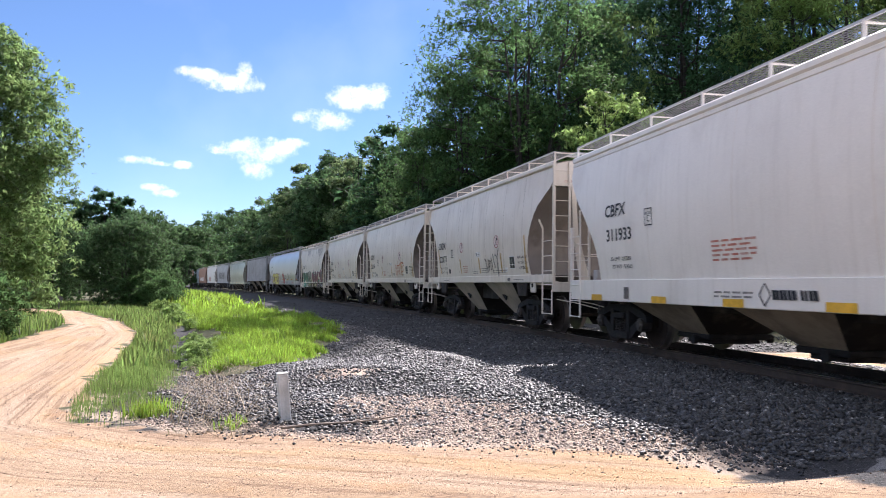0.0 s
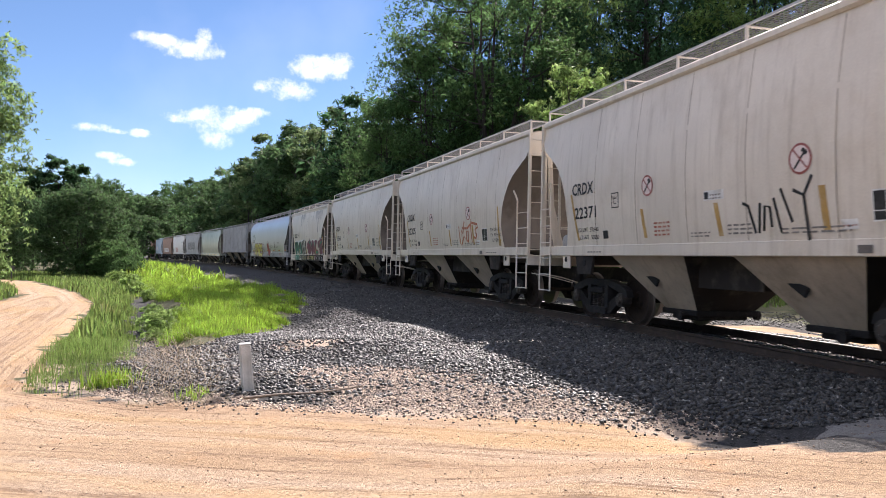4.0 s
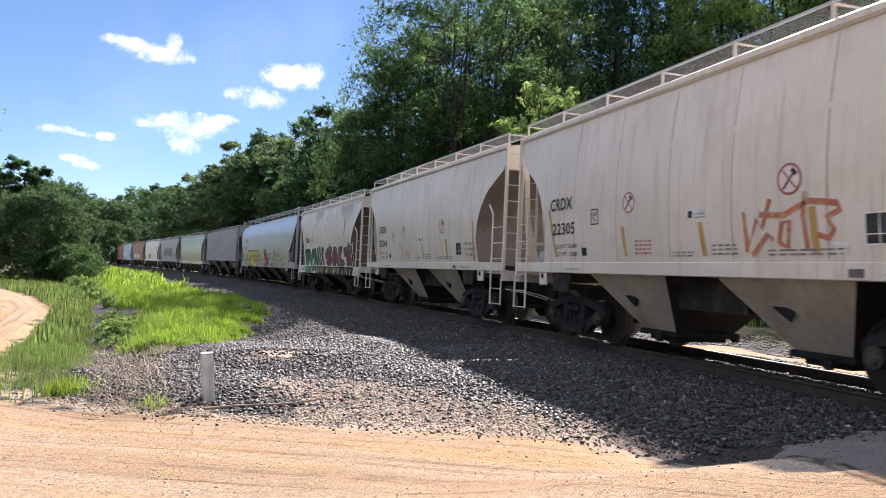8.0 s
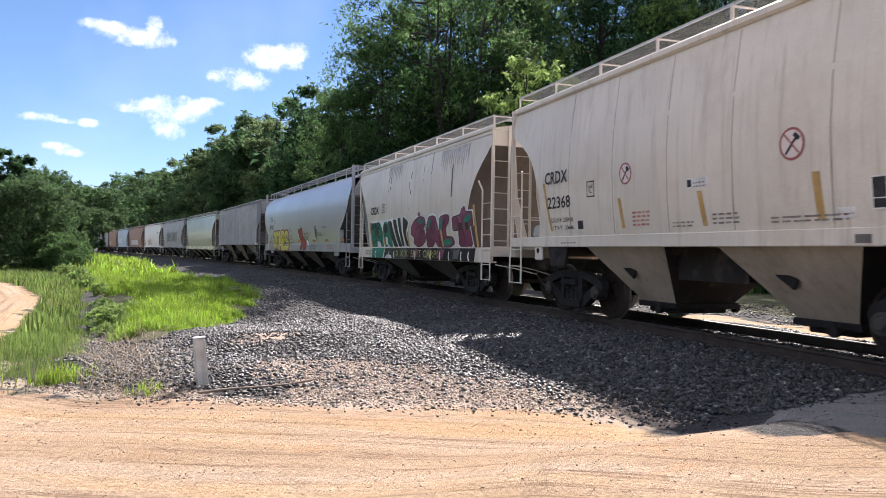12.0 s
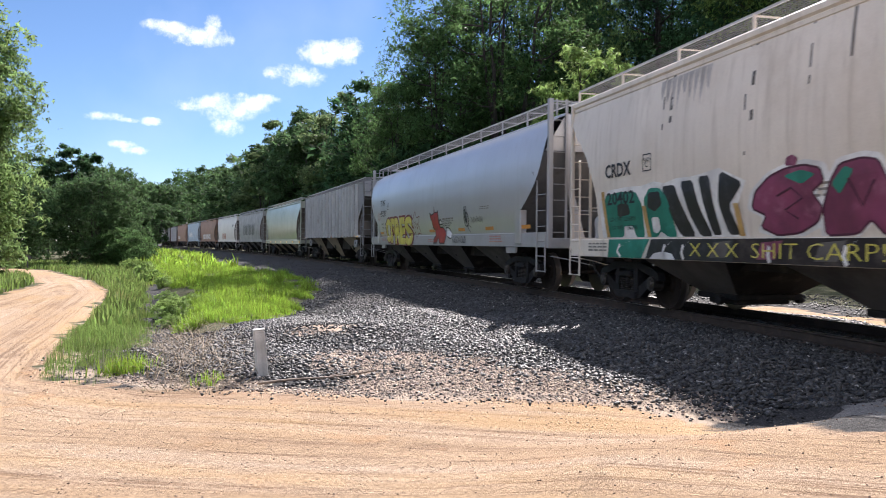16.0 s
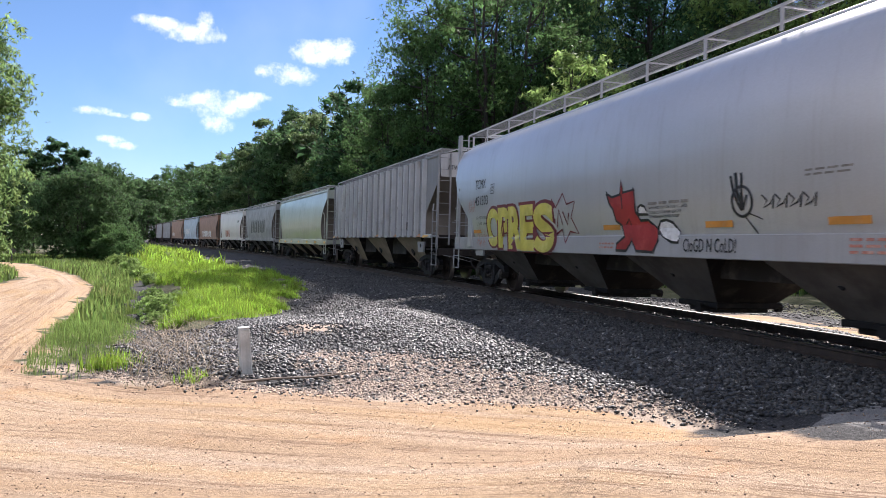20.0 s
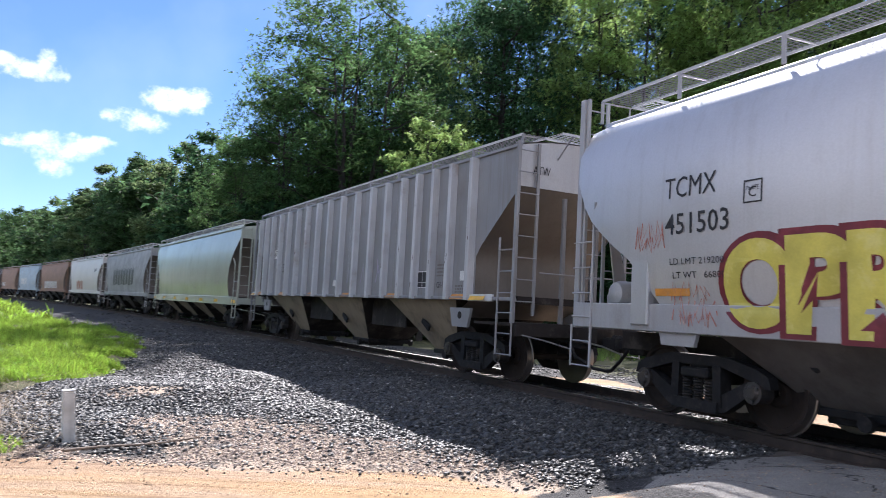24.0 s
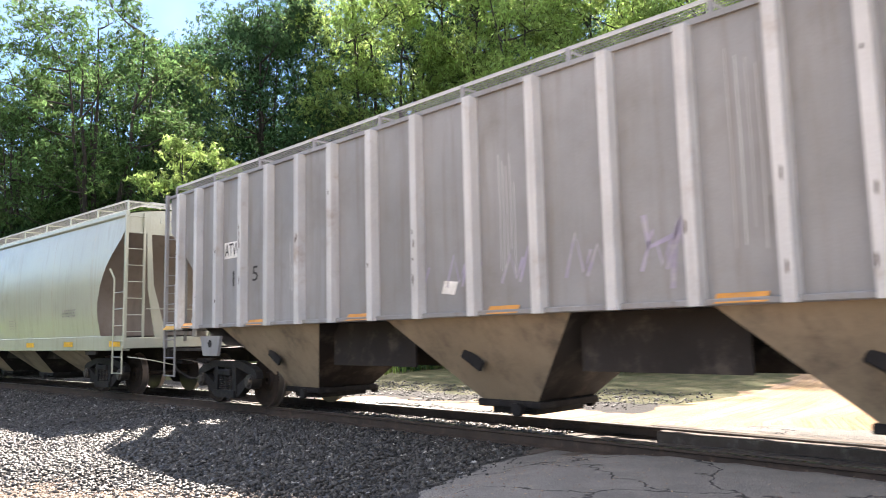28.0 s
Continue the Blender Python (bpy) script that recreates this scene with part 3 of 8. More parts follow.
def cover(x, y, s, off, rd):
    """Weights of sand, crushed stone, fines, asphalt and weeds at plan points."""
    n = wave(x, y, 3.1, 1.0) * 0.25 + wave(x, y, 9.0, 4.0) * 0.12
    weedy = inside(x, y, WEED_EDGE)
    sand = np.clip(0.5 + (rd + 0.38 * (y < 12) * np.clip(x + 3.4, 0.2, 1) + n) / 0.7, 0, 1)
    past = (off > 1.5) & (s < 20) & (s > -18)
    far_road = np.maximum(np.clip(0.5 + (8.2 - s - np.clip(off - 5, 0, 9) * 0.25 + n * 2) / 0.8, 0, 1), np.clip(0.5 + (4.6 - off + n * 2) / 0.8, 0, 1) * np.clip((18 - s) / 3, 0, 0.8))
    sand = np.where(past, np.maximum(sand, far_road), sand)
    sand = np.where((off > -5.4) & (off < 2) & (s > 4.2), sand * np.clip((-4.6 - off) / 0.8, 0, 1), sand)
    grav = np.clip(0.5 + (off + 6.4 + n * 2 + np.clip((s - 20) / 30, 0, 1) * 1.2) / 1.0, 0, 1) * np.clip(0.5 + (6.5 - off) / 2, 0, 1)
    line = np.clip(0.5 + (x - np.interp(y, *GRASS_LINE) + n * 1.2) / 0.6, 0, 1)
    grav = np.where((y > 7) & (y < 45) & (off < -3.5), line * np.clip(0.5 + (x + 16) / 4, 0, 1), grav)
    grav = np.maximum(grav, np.clip(1.4 - np.hypot((s - 6.2) / 1.9, (off + 3.6) / 2.6), 0, 1))
    heap = np.clip(1.5 - np.hypot((x + 1.9) / 2.6, (y - 11.5) / 4.6) + n, 0, 1)
    grav = np.maximum(grav, heap) * (1 - 0.8 * weedy)
    tread = edge_distance(x, y, FINES_EDGE + FINES_EDGE[:1])
    fines = np.clip(0.5 + (np.where(inside(x, y, FINES_EDGE), tread, -tread) + n * 0.8) / 0.7, 0, 1)
    fines = np.maximum(fines, np.clip(1.15 - abs(rd + 0.35 + n) / 0.4, 0, 1) * (off > -13) * (x < 2.6))
    fines = np.maximum(fines, np.clip(1.2 - np.hypot((x + 1.75) / 0.9, (y - 12.9) / 1.0) + n, 0, 1)) * 0.75
    asp = np.clip(0.5 + (np.minimum(np.minimum(6.0 + (off + 2.5) * 0.33 - s, s + 4.5), np.minimum(off + 4.4, 2.2 - off)) + n * 0.5) / 0.3, 0, 1)
    return sand, grav, fines, asp, weedy


def lay_ground():
    xs, ys = steps(-11, 13, 0.15, -2600, 2600), steps(2.5, 32, 0.15, -2600, 2600)
    X, Y = np.meshgrid(xs, ys)
    x, y = X.ravel(), Y.ravel()
    z, s, off, rd = land(x, y)
    sand, grav, fines, asp, weedy = cover(x, y, s, off, rd)
    along = road_along(x, y)
    j, i = np.meshgrid(np.arange(len(ys) - 1), np.arange(len(xs) - 1), indexing="ij")
    a = (j * len(xs) + i).ravel()
    quads = np.stack([a, a + 1, a + 1 + len(xs), a + len(xs)], 1)
    fa, fs_, fg = asp[quads].mean(1) > 0.5, sand[quads].mean(1) > 0.5, grav[quads].mean(1) > 0.5
    for name, m, label in (("crossing_apron", fa, "worn grey asphalt apron of the level crossing"), ("road", fs_ & ~fa, "sandy dirt road with wheel lanes and loose grit"),
                           ("track_bed", fg & ~fs_ & ~fa, "grey crushed stone bed under and beside the track"), ("ground", ~(fg | fs_ | fa), "grassy ground reaching to the woods")):
        q = quads[m]
        used, inv = np.unique(q, return_inverse=True)
        co = np.stack([x, y, z], 1)[used]
        ob = bulk(name, co, inv.ravel(), np.arange(0, q.size, 4), M_GROUND, smooth=True)
        for an, arr in (("sand", sand), ("gravel", grav), ("fines", fines), ("asphalt", asp), ("across", rd), ("along", along)):
            t = ob.data.attributes.new(an, "FLOAT", "POINT")
            t.data.foreach_set("value", arr[used].astype(np.float32))
        tagged(ob, label, name.replace("_", " "), kind="structure")


lay_ground()


# ---- rails and ties ----
def lay_track():
    prof = [(-0.07, -0.17), (0.07, -0.17), (0.07, -0.155), (0.012, -0.135), (0.012, -0.045), (0.036, -0.035), (0.036, -0.006), (0.028, 0), (-0.028, 0), (-0.036, -0.006), (-0.036, -0.035),
            (-0.012, -0.045), (-0.012, -0.135), (-0.07, -0.155)]
    ss = np.concatenate([np.arange(-70, 60, 1.0), np.arange(60, 330, 4.0)])
    for side, lab in ((-1, "rusty steel rail with a polished head"), (1, "rusty steel rail with a polished head")):
        v, f, mi = [], [], []
        k = len(prof)
        for n, s in enumerate(ss):
            for px, pz in prof:
                v.append(on_track(s, side * 0.7535 + px, pz))
            if n:
                for i in range(k):
                    a, b = (n - 1) * k + i, (n - 1) * k + (i + 1) % k
                    f.append((a, a + k, b + k, b))
                    mi.append(1 if i == 7 else 0)
        ob = raw("rail", v, f, [M_RAIL, M_RAILTOP])
        ob.data.polygons.foreach_set("material_index", mi)
        tagged(ob, lab, "rail", "rails of the track", kind="structure")
    bm = bmesh.new()
    box(bm, (0, 0, -0.09), (2.6, 0.22, 0.18), bevel=0.012)
    me = bpy.data.meshes.new("tie")
    bm.to_mesh(me)
    bm.free()
    me.materials.append(M_TIE)
    row = thing("tie_row", "weathered wooden ties half buried in stone", "railroad ties", kind="structure")
    rnd = random.Random(4)
    for i in range(250):
        s = -28 + i * 0.53
        p = on_track(s, rnd.uniform(-0.04, 0.04), -0.163 + rnd.uniform(-0.01, 0.006))
        ob = new("tie", me)
        ob.parent = row
        a = float(np.interp(s, TS, _psi))
        ob.matrix_basis = Matrix.Translation(p) @ Euler((0, 0, a + rnd.uniform(-0.02, 0.02))).to_matrix().to_4x4()


lay_track()


def crossing_timbers():
    """Old timbers laid along the rails where the road goes over."""
    rnd = random.Random(6)
    for off, s0, s1 in ((1.02, 6.0, 1.2), (1.02, 1.15, -3.6), (0.5, 5.6, 0.9), (-0.5, 5.8, 0.6)):
        bm = bmesh.new()
        n = 8
        for k in range(n + 1):
            sp = s0 + (s1 - s0) * k / n
            up = -0.012 + rnd.uniform(-0.006, 0.006)
            for o, u in ((-0.1, -0.16), (0.1, -0.16), (0.1, up - 0.01), (0.085, up), (-0.085, up), (-0.1, up - 0.01)):
                bm.verts.new(on_track(sp, off + o, u))
        bm.verts.ensure_lookup_table()
        for k in range(n):
            for i in range(6):
                a, b = k * 6 + i, k * 6 + (i + 1) % 6
                bm.faces.new([bm.verts[q] for q in (a, b, b + 6, a + 6)])
        bm.faces.new([bm.verts[i] for i in range(6)]), bm.faces.new([bm.verts[n * 6 + i] for i in range(5, -1, -1)])
        ob = part("crossing_timber", bm, M_TIE)
        tagged(ob, "weathered dark crossing timber laid beside the rail", "timber", "timbers of the crossing", kind="structure")


crossing_timbers()


# ---- trees ----
SPRAY = np.array([(-0.1, 0.1, 0), (0.24, 0.5, 0.05), (0.0, 1.0, -0.12), (0.05, 0.0, 0), (0.28, 0.52, 0.05), (0.64, 0.6, -0.1), (-0.05, 0.0, 0), (-0.64, 0.6, -0.1), (-0.28, 0.52, 0.05)], np.float32)


def leaf_mesh(name, centers, size, material, rng, droop=0.3, up=0.5):
    """Leaf sprays: three bent leaflets from one stalk for each centre."""
    n = len(centers)
    d = rng.normal(size=(n, 3))
    d[:, 2] -= droop
    d /= np.linalg.norm(d, axis=1)[:, None]
    nrm = rng.normal(size=(n, 3))
    nrm[:, 2] = abs(nrm[:, 2]) + up
    sx = np.cross(d, nrm)
    sx /= np.linalg.norm(sx, axis=1)[:, None] + 1e-9
    nn = np.cross(sx, d)
    sz = (size * rng.uniform(0.6, 1.35, n))[:, None]
    k = len(SPRAY)
    v = np.empty((n, k, 3), np.float32)
    for i, (a, b, c) in enumerate(SPRAY):
        v[:, i] = centers + (sx * a + d * (b - 0.5) + nn * c) * sz
    return bulk(name, v.reshape(-1, 3), np.arange(n * k, dtype=np.int32), np.arange(0, n * k, 3), material)


def limb(verts, faces, pts, radii, n=6):
    base = len(verts)
    for k, (p, r) in enumerate(zip(pts, radii)):
        dirn = (pts[min(k + 1, len(pts) - 1)] - pts[max(k - 1, 0)]).normalized()
        q = dirn.to_track_quat("Z", "Y")
        for i in range(n):
            a = 2 * math.pi * i / n
            verts.append(p + q @ Vector((math.cos(a) * r, math.sin(a) * r, 0)))
        if k:
            for i in range(n):
                a, b = base + (k - 1) * n + i, base + (k - 1) * n + (i + 1) % n
                faces.append((a, b, b + n, a + n))


def tree(seed, height, radius, bare, leaves, size, material, label, category="tree", group="", clumps=34, sprays=26, open_=1.0, stems=1, name="tree", leaders=4, droop=0.35, sag=0.28, spread=0.55, flat=0.85, gaps=0.0):
    """A trunk that forks into rising leaders, boughs off them, and on each bough a leaf mass: sprays over its upper shell, each a small fan of leaves."""
    rng = np.random.default_rng(seed)
    rnd = random.Random(seed)
    root = thing(name, label, category, group)
    verts, faces = [], []
    r0 = height * 0.0135 + 0.012
    fork = height * max(bare, 0.1) * rnd.uniform(0.85, 1.1)
    lines = []
    for st in range(stems):
        a0 = rnd.uniform(0, 6.28)
        foot = Vector((math.cos(a0), math.sin(a0), 0)) * radius * 0.1 * (stems > 1)
        top = foot + Vector((rnd.uniform(-1, 1) * 0.05 * radius, rnd.uniform(-1, 1) * 0.05 * radius, fork))
        low = [foot - Vector((0, 0, 0.12)), foot.lerp(top, 0.12), foot.lerp(top, 0.55) + Vector((rnd.uniform(-1, 1), rnd.uniform(-1, 1), 0)) * r0, top]
        limb(verts, faces, low, [r0 * 1.5, r0 * 1.05, r0 * 0.9, r0 * 0.82], 8)
        for k in range(leaders):
            az = a0 + k * 6.283 / leaders + rnd.uniform(-0.5, 0.5)
            out = radius * spread * rnd.uniform(0.25, 1.0) * (0.15 if k == 0 else 1)
            tip = top + Vector((math.cos(az) * out, math.sin(az) * out, (height * rnd.uniform(0.86, 0.95) - fork) * (1 if k == 0 else rnd.uniform(0.72, 1.0))))
            pts = []
            for i in range(8):
                u = i / 7
                p = top.lerp(tip, u)
                bow = math.sin(u * math.pi) * 0.12 * out
                pts.append(p + Vector((math.cos(az) * bow + rnd.uniform(-1, 1) * 0.02 * radius, math.sin(az) * bow + rnd.uniform(-1, 1) * 0.02 * radius, 0)))
            limb(verts, faces, pts, [r0 * 0.62 * (1 - 0.85 * i / 7) + 0.004 * height / 10 for i in range(8)], 6)
            lines += pts[1:]
    cen, dirs, reach = [], [], []
    for c in range(clumps):
        u = (c + rnd.random()) / clumps
        az = c * 2.39996 + rnd.uniform(-0.6, 0.6)
        z = height * (bare + (0.955 - bare) * u)
        prof = math.sqrt(max(0.05, 1 - ((u - 0.38) / 0.66) ** 2)) if u > 0.38 else 0.72 + 0.28 * u / 0.38
        rr = radius * prof * rnd.uniform(0.4, 0.86) * (1 + 0.16 * math.sin(az * 2 + seed) + 0.1 * math.sin(az * 5 + seed * 2))
        m = Vector((math.cos(az) * rr, math.sin(az) * rr, z))
        rm = radius * rnd.uniform(0.26, 0.44) * (0.75 + 0.4 * prof)
        m.z = min(m.z, height - rm * 0.72)
        below = [p for p in lines if p.z < m.z] or lines[:1]
        p0 = min(below, key=lambda p: (p - m).length + 0.3 * abs(p.z - m.z + rm))
        mid = p0.lerp(m, 0.5) + Vector((0, 0, -0.08 * (p0 - m).length))
        limb(verts, faces, [p0, mid, m], [r0 * 0.24, r0 * 0.16, r0 * 0.07], 5)
        if rnd.random() < gaps:
            continue
        n = max(4, int(sprays * rnd.uniform(0.7, 1.3)))
        g = rng.normal(size=(n, 3))
        g[:, :2] += np.array((math.cos(az), math.sin(az))) * 0.45
        g /= np.linalg.norm(g, axis=1)[:, None] + 1e-9
        g[:, 2] = np.where(g[:, 2] < -0.2, -g[:, 2] * 0.6, g[:, 2])
        g *= (rm * rng.uniform(0.5, 1.12, n))[:, None]
        g[:, 2] *= flat
        q = np.array(m)[None] + g
        for k in range(0, n, 4):
            limb(verts, faces, [m, m.lerp(Vector(q[k]), 0.55) + Vector((0, 0, 0.06 * rm)), Vector(q[k])], [r0 * 0.06, r0 * 0.04, r0 * 0.015], 3)
        cen.append(q)
        dirs.append(g)
        reach.append(np.full(n, rm))
    raw("trunk", verts, faces, M_BARK, root, smooth=180)
    cen, dirs, reach = np.concatenate(cen), np.concatenate(dirs), np.concatenate(reach)
    per = rng.multinomial(leaves, np.full(len(cen), 1 / len(cen)))
    idx = np.repeat(np.arange(len(cen)), per)
    off = rng.normal(size=(leaves, 3)) * (reach[idx] * 0.15 * open_ * rng.uniform(0.6, 1.3, leaves))[:, None]
    off[:, 2] *= 0.7
    out = dirs[idx] / (np.linalg.norm(dirs[idx], axis=1)[:, None] + 1e-9)
    along = (off[:, :2] * out[:, :2]).sum(1)
    off[:, 2] -= sag * np.abs(along) + sag * 0.5 * np.maximum(along, 0)
    crown = leaf_mesh("crown", cen[idx] + off, size, material, rng, droop=droop)
    crown.parent = root
    return root


def az_place(az, dist, sink=0.1):
    x, y = math.sin(radians(az)) * dist, math.cos(radians(az)) * dist
    return x, y, land_z(x, y) - sink


def plant(proto, az, dist, scale, turn, wide=1.0):
    x, y, z = az_place(az, dist)
    m = Matrix.Translation((x, y, z)) @ Matrix.Rotation(turn, 4, "Z") @ Matrix.Diagonal((scale * wide, scale * wide, scale, 1))
    return copy_thing(proto, m)


def clear(az, d, k, reach):
    """Set a tree back along its line, at the same spread, till its crown stands clear of the track."""
    for _ in range(60):
        x, y, _z = az_place(az, d)
        if float(track_coords(np.array([x]), np.array([y]))[1][0]) > 2.6 + reach * k:
            break
        d, k = d * 1.03, k * 1.03
    return d, k


def put(root, az, dist, turn=0.0):
    root.matrix_basis = Matrix.Translation(az_place(az, dist)) @ Matrix.Rotation(turn, 4, "Z")
    return root


def grown(proto, tall, az, dist, slope, wide=1.0, turn=0.0, keep_clear=0.0):
    """Plant a copy of a tree at a bearing so that its top stands at the given slope over the eye."""
    if keep_clear:
        dist, _k = clear(az, dist, 1.0, keep_clear)
    x, y, z = az_place(az, dist)
    k = (slope * dist + EYE_Z - z) / tall
    m = Matrix.Translation((x, y, z)) @ Matrix.Rotation(turn, 4, "Z") @ Matrix.Diagonal((k * wide, k * wide, k, 1))
    return copy_thing(proto, m)


def woods():
    rnd = random.Random(11)
    turn = lambda: rnd.uniform(0, 6.28)
    back = lambda az: float(np.interp(az, [9, 15, 58, 70], [1.0, 1.38, 1.38, 1.0]))  # the wood stands farther back behind the sand
    D, Md, Li, Wi, Sh, Pa = M_LEAF
    WOOD = "trees of the wood behind the track"
    # tall wood across the track
    p1 = tree(1, 24, 6.6, 0.2, 15000, 0.36, D, "tall dark-leaved tree at the wood's edge", group=WOOD, clumps=44, sprays=30, leaders=4)
    p2 = tree(2, 24, 6.8, 0.16, 15000, 0.35, Md, "tall green broadleaf tree with rising open limbs", group=WOOD, clumps=42, sprays=28, leaders=6, spread=0.6, gaps=0.08)
    p3 = tree(3, 24, 6.6, 0.1, 16000, 0.34, Li, "tall light-green tree with drooping sprays in full sun", group=WOOD, clumps=40, sprays=30, leaders=5, droop=0.9, sag=0.55, flat=0.9)
    p0 = tree(4, 22, 7.0, 0.08, 2600, 1.0, D, "dark tree standing back from the track", group=WOOD, clumps=40, sprays=14)
    lime = tree(5, 10, 2.6, 0.12, 4000, 0.28, Li, "slim bright-leaved young tree before the wood", group=WOOD, clumps=22, sprays=16, leaders=3)
    for pr, az, d, slope, wide in ((p2, 6.2, 52, 0.437, 1.0), (p1, 18.4, 70, 0.475, 0.98), (p3, 27.0, 68, 0.53, 0.95)):
        x, y, z = az_place(az, d)
        k = (slope * d + EYE_Z - z) / 24
        put(pr, az, d, turn())
        pr.scale = (k * wide, k * wide, k)
    root_scale = {p: tuple(p.scale) for p in (p1, p2, p3)}
    for p in root_scale:
        p.scale = (1, 1, 1)
    for pr, az, d, slope, wide in [(p2, 1.7, 54, 0.325, 0.8), (p2, -1.6, 56, 0.22, 0.8), (p1, 4.4, 62, 0.36, 0.8), (p1, 9.6, 60, 0.38, 0.85), (p3, 12.6, 53, 0.385, 0.62), (p1, 14.6, 58, 0.43, 0.8), (p1, 22.2, 56, 0.46, 0.85),
                                   (p3, 32.5, 50, 0.56, 0.95), (p3, 38.0, 48, 0.55, 1.0), (p3, 44.0, 50, 0.52, 1.0), (p3, 50.0, 49, 0.48, 1.0), (p3, 56.0, 50, 0.45, 1.05), (p1, 29.8, 58, 0.46, 0.9), (p1, 35.0, 60, 0.5, 0.9),
                                   (p1, 41.0, 60, 0.47, 0.9), (p1, 47.5, 60, 0.45, 0.9), (p0, 53.0, 62, 0.42, 1.0), (p0, 62.0, 54, 0.42, 1.1), (p0, 69.0, 54, 0.42, 1.1), (p0, 76.0, 56, 0.4, 1.1), (p0, 82.0, 58, 0.38, 1.1)]:
        grown(pr, 22 if pr is p0 else 24, az, d * back(az), slope, wide, turn())
    for az in range(-2, 62, 5):  # darker trees that close the wood behind
        grown(p0, 22, az + rnd.uniform(-1, 1), 72 * back(az), rnd.uniform(0.2, 0.27), 1.15, turn())
    for p, k in root_scale.items():
        p.scale = k
    put(p0, 89, 60)
    put(lime, 12.3, 42)
    x, y, z = az_place(12.3, 42)
    lime.scale = ((0.262 * 42 + EYE_Z - z) / 10,) * 3
    # understorey that closes the wood below
    b1 = tree(21, 8, 4.2, 0.04, 4000, 0.55, D, "dense dark shrub at the foot of the wood", "shrub", "shrubs at the wood's foot", clumps=26, sprays=16, stems=3, leaders=2, name="shrub")
    b2 = tree(22, 6, 3.6, 0.04, 4000, 0.45, Md, "bright leafy shrub at the wood's edge", "shrub", "shrubs at the wood's foot", clumps=24, sprays=16, stems=3, leaders=2, name="shrub")
    put(b1, 5, 47), put(b2, 12, 45)
    for i, az in enumerate(np.arange(-4, 64, 3.4)):
        a = az + rnd.uniform(-1, 1)
        d, k = clear(a, rnd.uniform(44, 52) * back(a), rnd.uniform(0.7, 1.15) * back(a), 4.4)
        plant(b1 if i % 3 else b2, a, d, k, turn())
    # lower trees farther along the track: bearing, distance, slope of the top, width
    FAR = "trees along the far bend"
    m1 = tree(31, 15, 4.6, 0.16, 5500, 0.45, Sh, "mid-sized broadleaf tree beyond the bend", group=FAR, clumps=34, sprays=20)
    m2 = tree(32, 14, 4.4, 0.1, 5500, 0.44, Md, "sunlit green tree beyond the bend", group=FAR, clumps=34, sprays=20, droop=0.6)
    m3 = tree(33, 12, 4.4, 0.06, 3600, 0.6, Sh, "dark tree in the far row", group=FAR, clumps=34, sprays=14)
    m4 = tree(34, 15, 3.4, 0.3, 4200, 0.4, Pa, "airy pale-leaved tree with open limbs", group=FAR, clumps=26, sprays=14, leaders=5, gaps=0.2)
    tall_of = {m1: 15, m2: 14, m3: 12, m4: 15}
    for pr, az, d, slope, wide in [(m4, -6.3, 70, 0.198, 1.05), (m2, -3.9, 62, 0.185, 0.8), (m1, -5.0, 66, 0.15, 0.9), (m1, -7.6, 76, 0.172, 0.95), (m1, -8.3, 80, 0.178, 0.8), (m4, -9.9, 82, 0.163, 1.2), (m1, -9.2, 80, 0.15, 1.0),
                                   (m1, -11.0, 92, 0.128, 1.0), (m4, -12.6, 100, 0.13, 0.95), (m1, -12.0, 96, 0.112, 1.1), (m1, -14.2, 110, 0.1, 1.1), (m1, -15.6, 118, 0.098, 1.1), (m2, -16.6, 125, 0.094, 1.0), (m1, -17.6, 140, 0.085, 1.0),
                                   (m3, -18.6, 240, 0.074, 1.3), (m3, -19.5, 260, 0.076, 1.3), (m3, -20.4, 250, 0.078, 1.3), (m3, -21.4, 250, 0.08, 1.3), (m3, -22.4, 250, 0.08, 1.3), (m3, -18.0, 190, 0.06, 1.2), (m3, -19.0, 200, 0.05, 1.2),
                                   (m2, -4.8, 56, 0.14, 1.0), (m2, -6.9, 64, 0.135, 1.0), (m2, -9.0, 74, 0.118, 1.0), (m2, -10.8, 82, 0.1, 1.0), (m2, -12.4, 90, 0.09, 1.1), (m2, -14.8, 104, 0.078, 1.2), (m2, -16.2, 112, 0.066, 1.2), (m3, -17.4, 130, 0.06, 1.2),
                                   (m3, -7.8, 96, 0.15, 1.2), (m3, -10.4, 104, 0.13, 1.2), (m3, -13.4, 122, 0.098, 1.3)]:
        grown(pr, tall_of[pr], az, d, slope, wide, turn(), 4.6 if az > -18.2 else 0.0)
    put(m1, -2.6, 76), put(m2, -0.6, 74), put(m3, -15.0, 170), put(m4, -11.6, 112)
    # across the road
    LEFT = "trees beside the road"
    w = tree(41, 9.9, 2.6, 0.13, 30000, 0.18, Wi, "tall leafy tree with drooping feathery sprays", group=LEFT, clumps=74, sprays=24, leaders=5, droop=0.9, sag=0.8, flat=0.95, open_=1.05)
    put(w, -31.9, 28.0)
    plant(w, -39, 29, 1.0, 2.0)
    plant(p0, -39, 44, 0.45, 4.0)
    rb = tree(42, 6.6, 3.5, 0.03, 13000, 0.25, Sh, "round dark-green tree at the road's bend", group=LEFT, clumps=60, sprays=20, stems=2, leaders=3)
    put(rb, -22.9, 60)
    slim = tree(43, 11, 2.6, 0.4, 4000, 0.42, D, "slim tall tree behind the road", group=LEFT, clumps=24, sprays=14, gaps=0.1, leaders=4)
    put(slim, -24.3, 80)
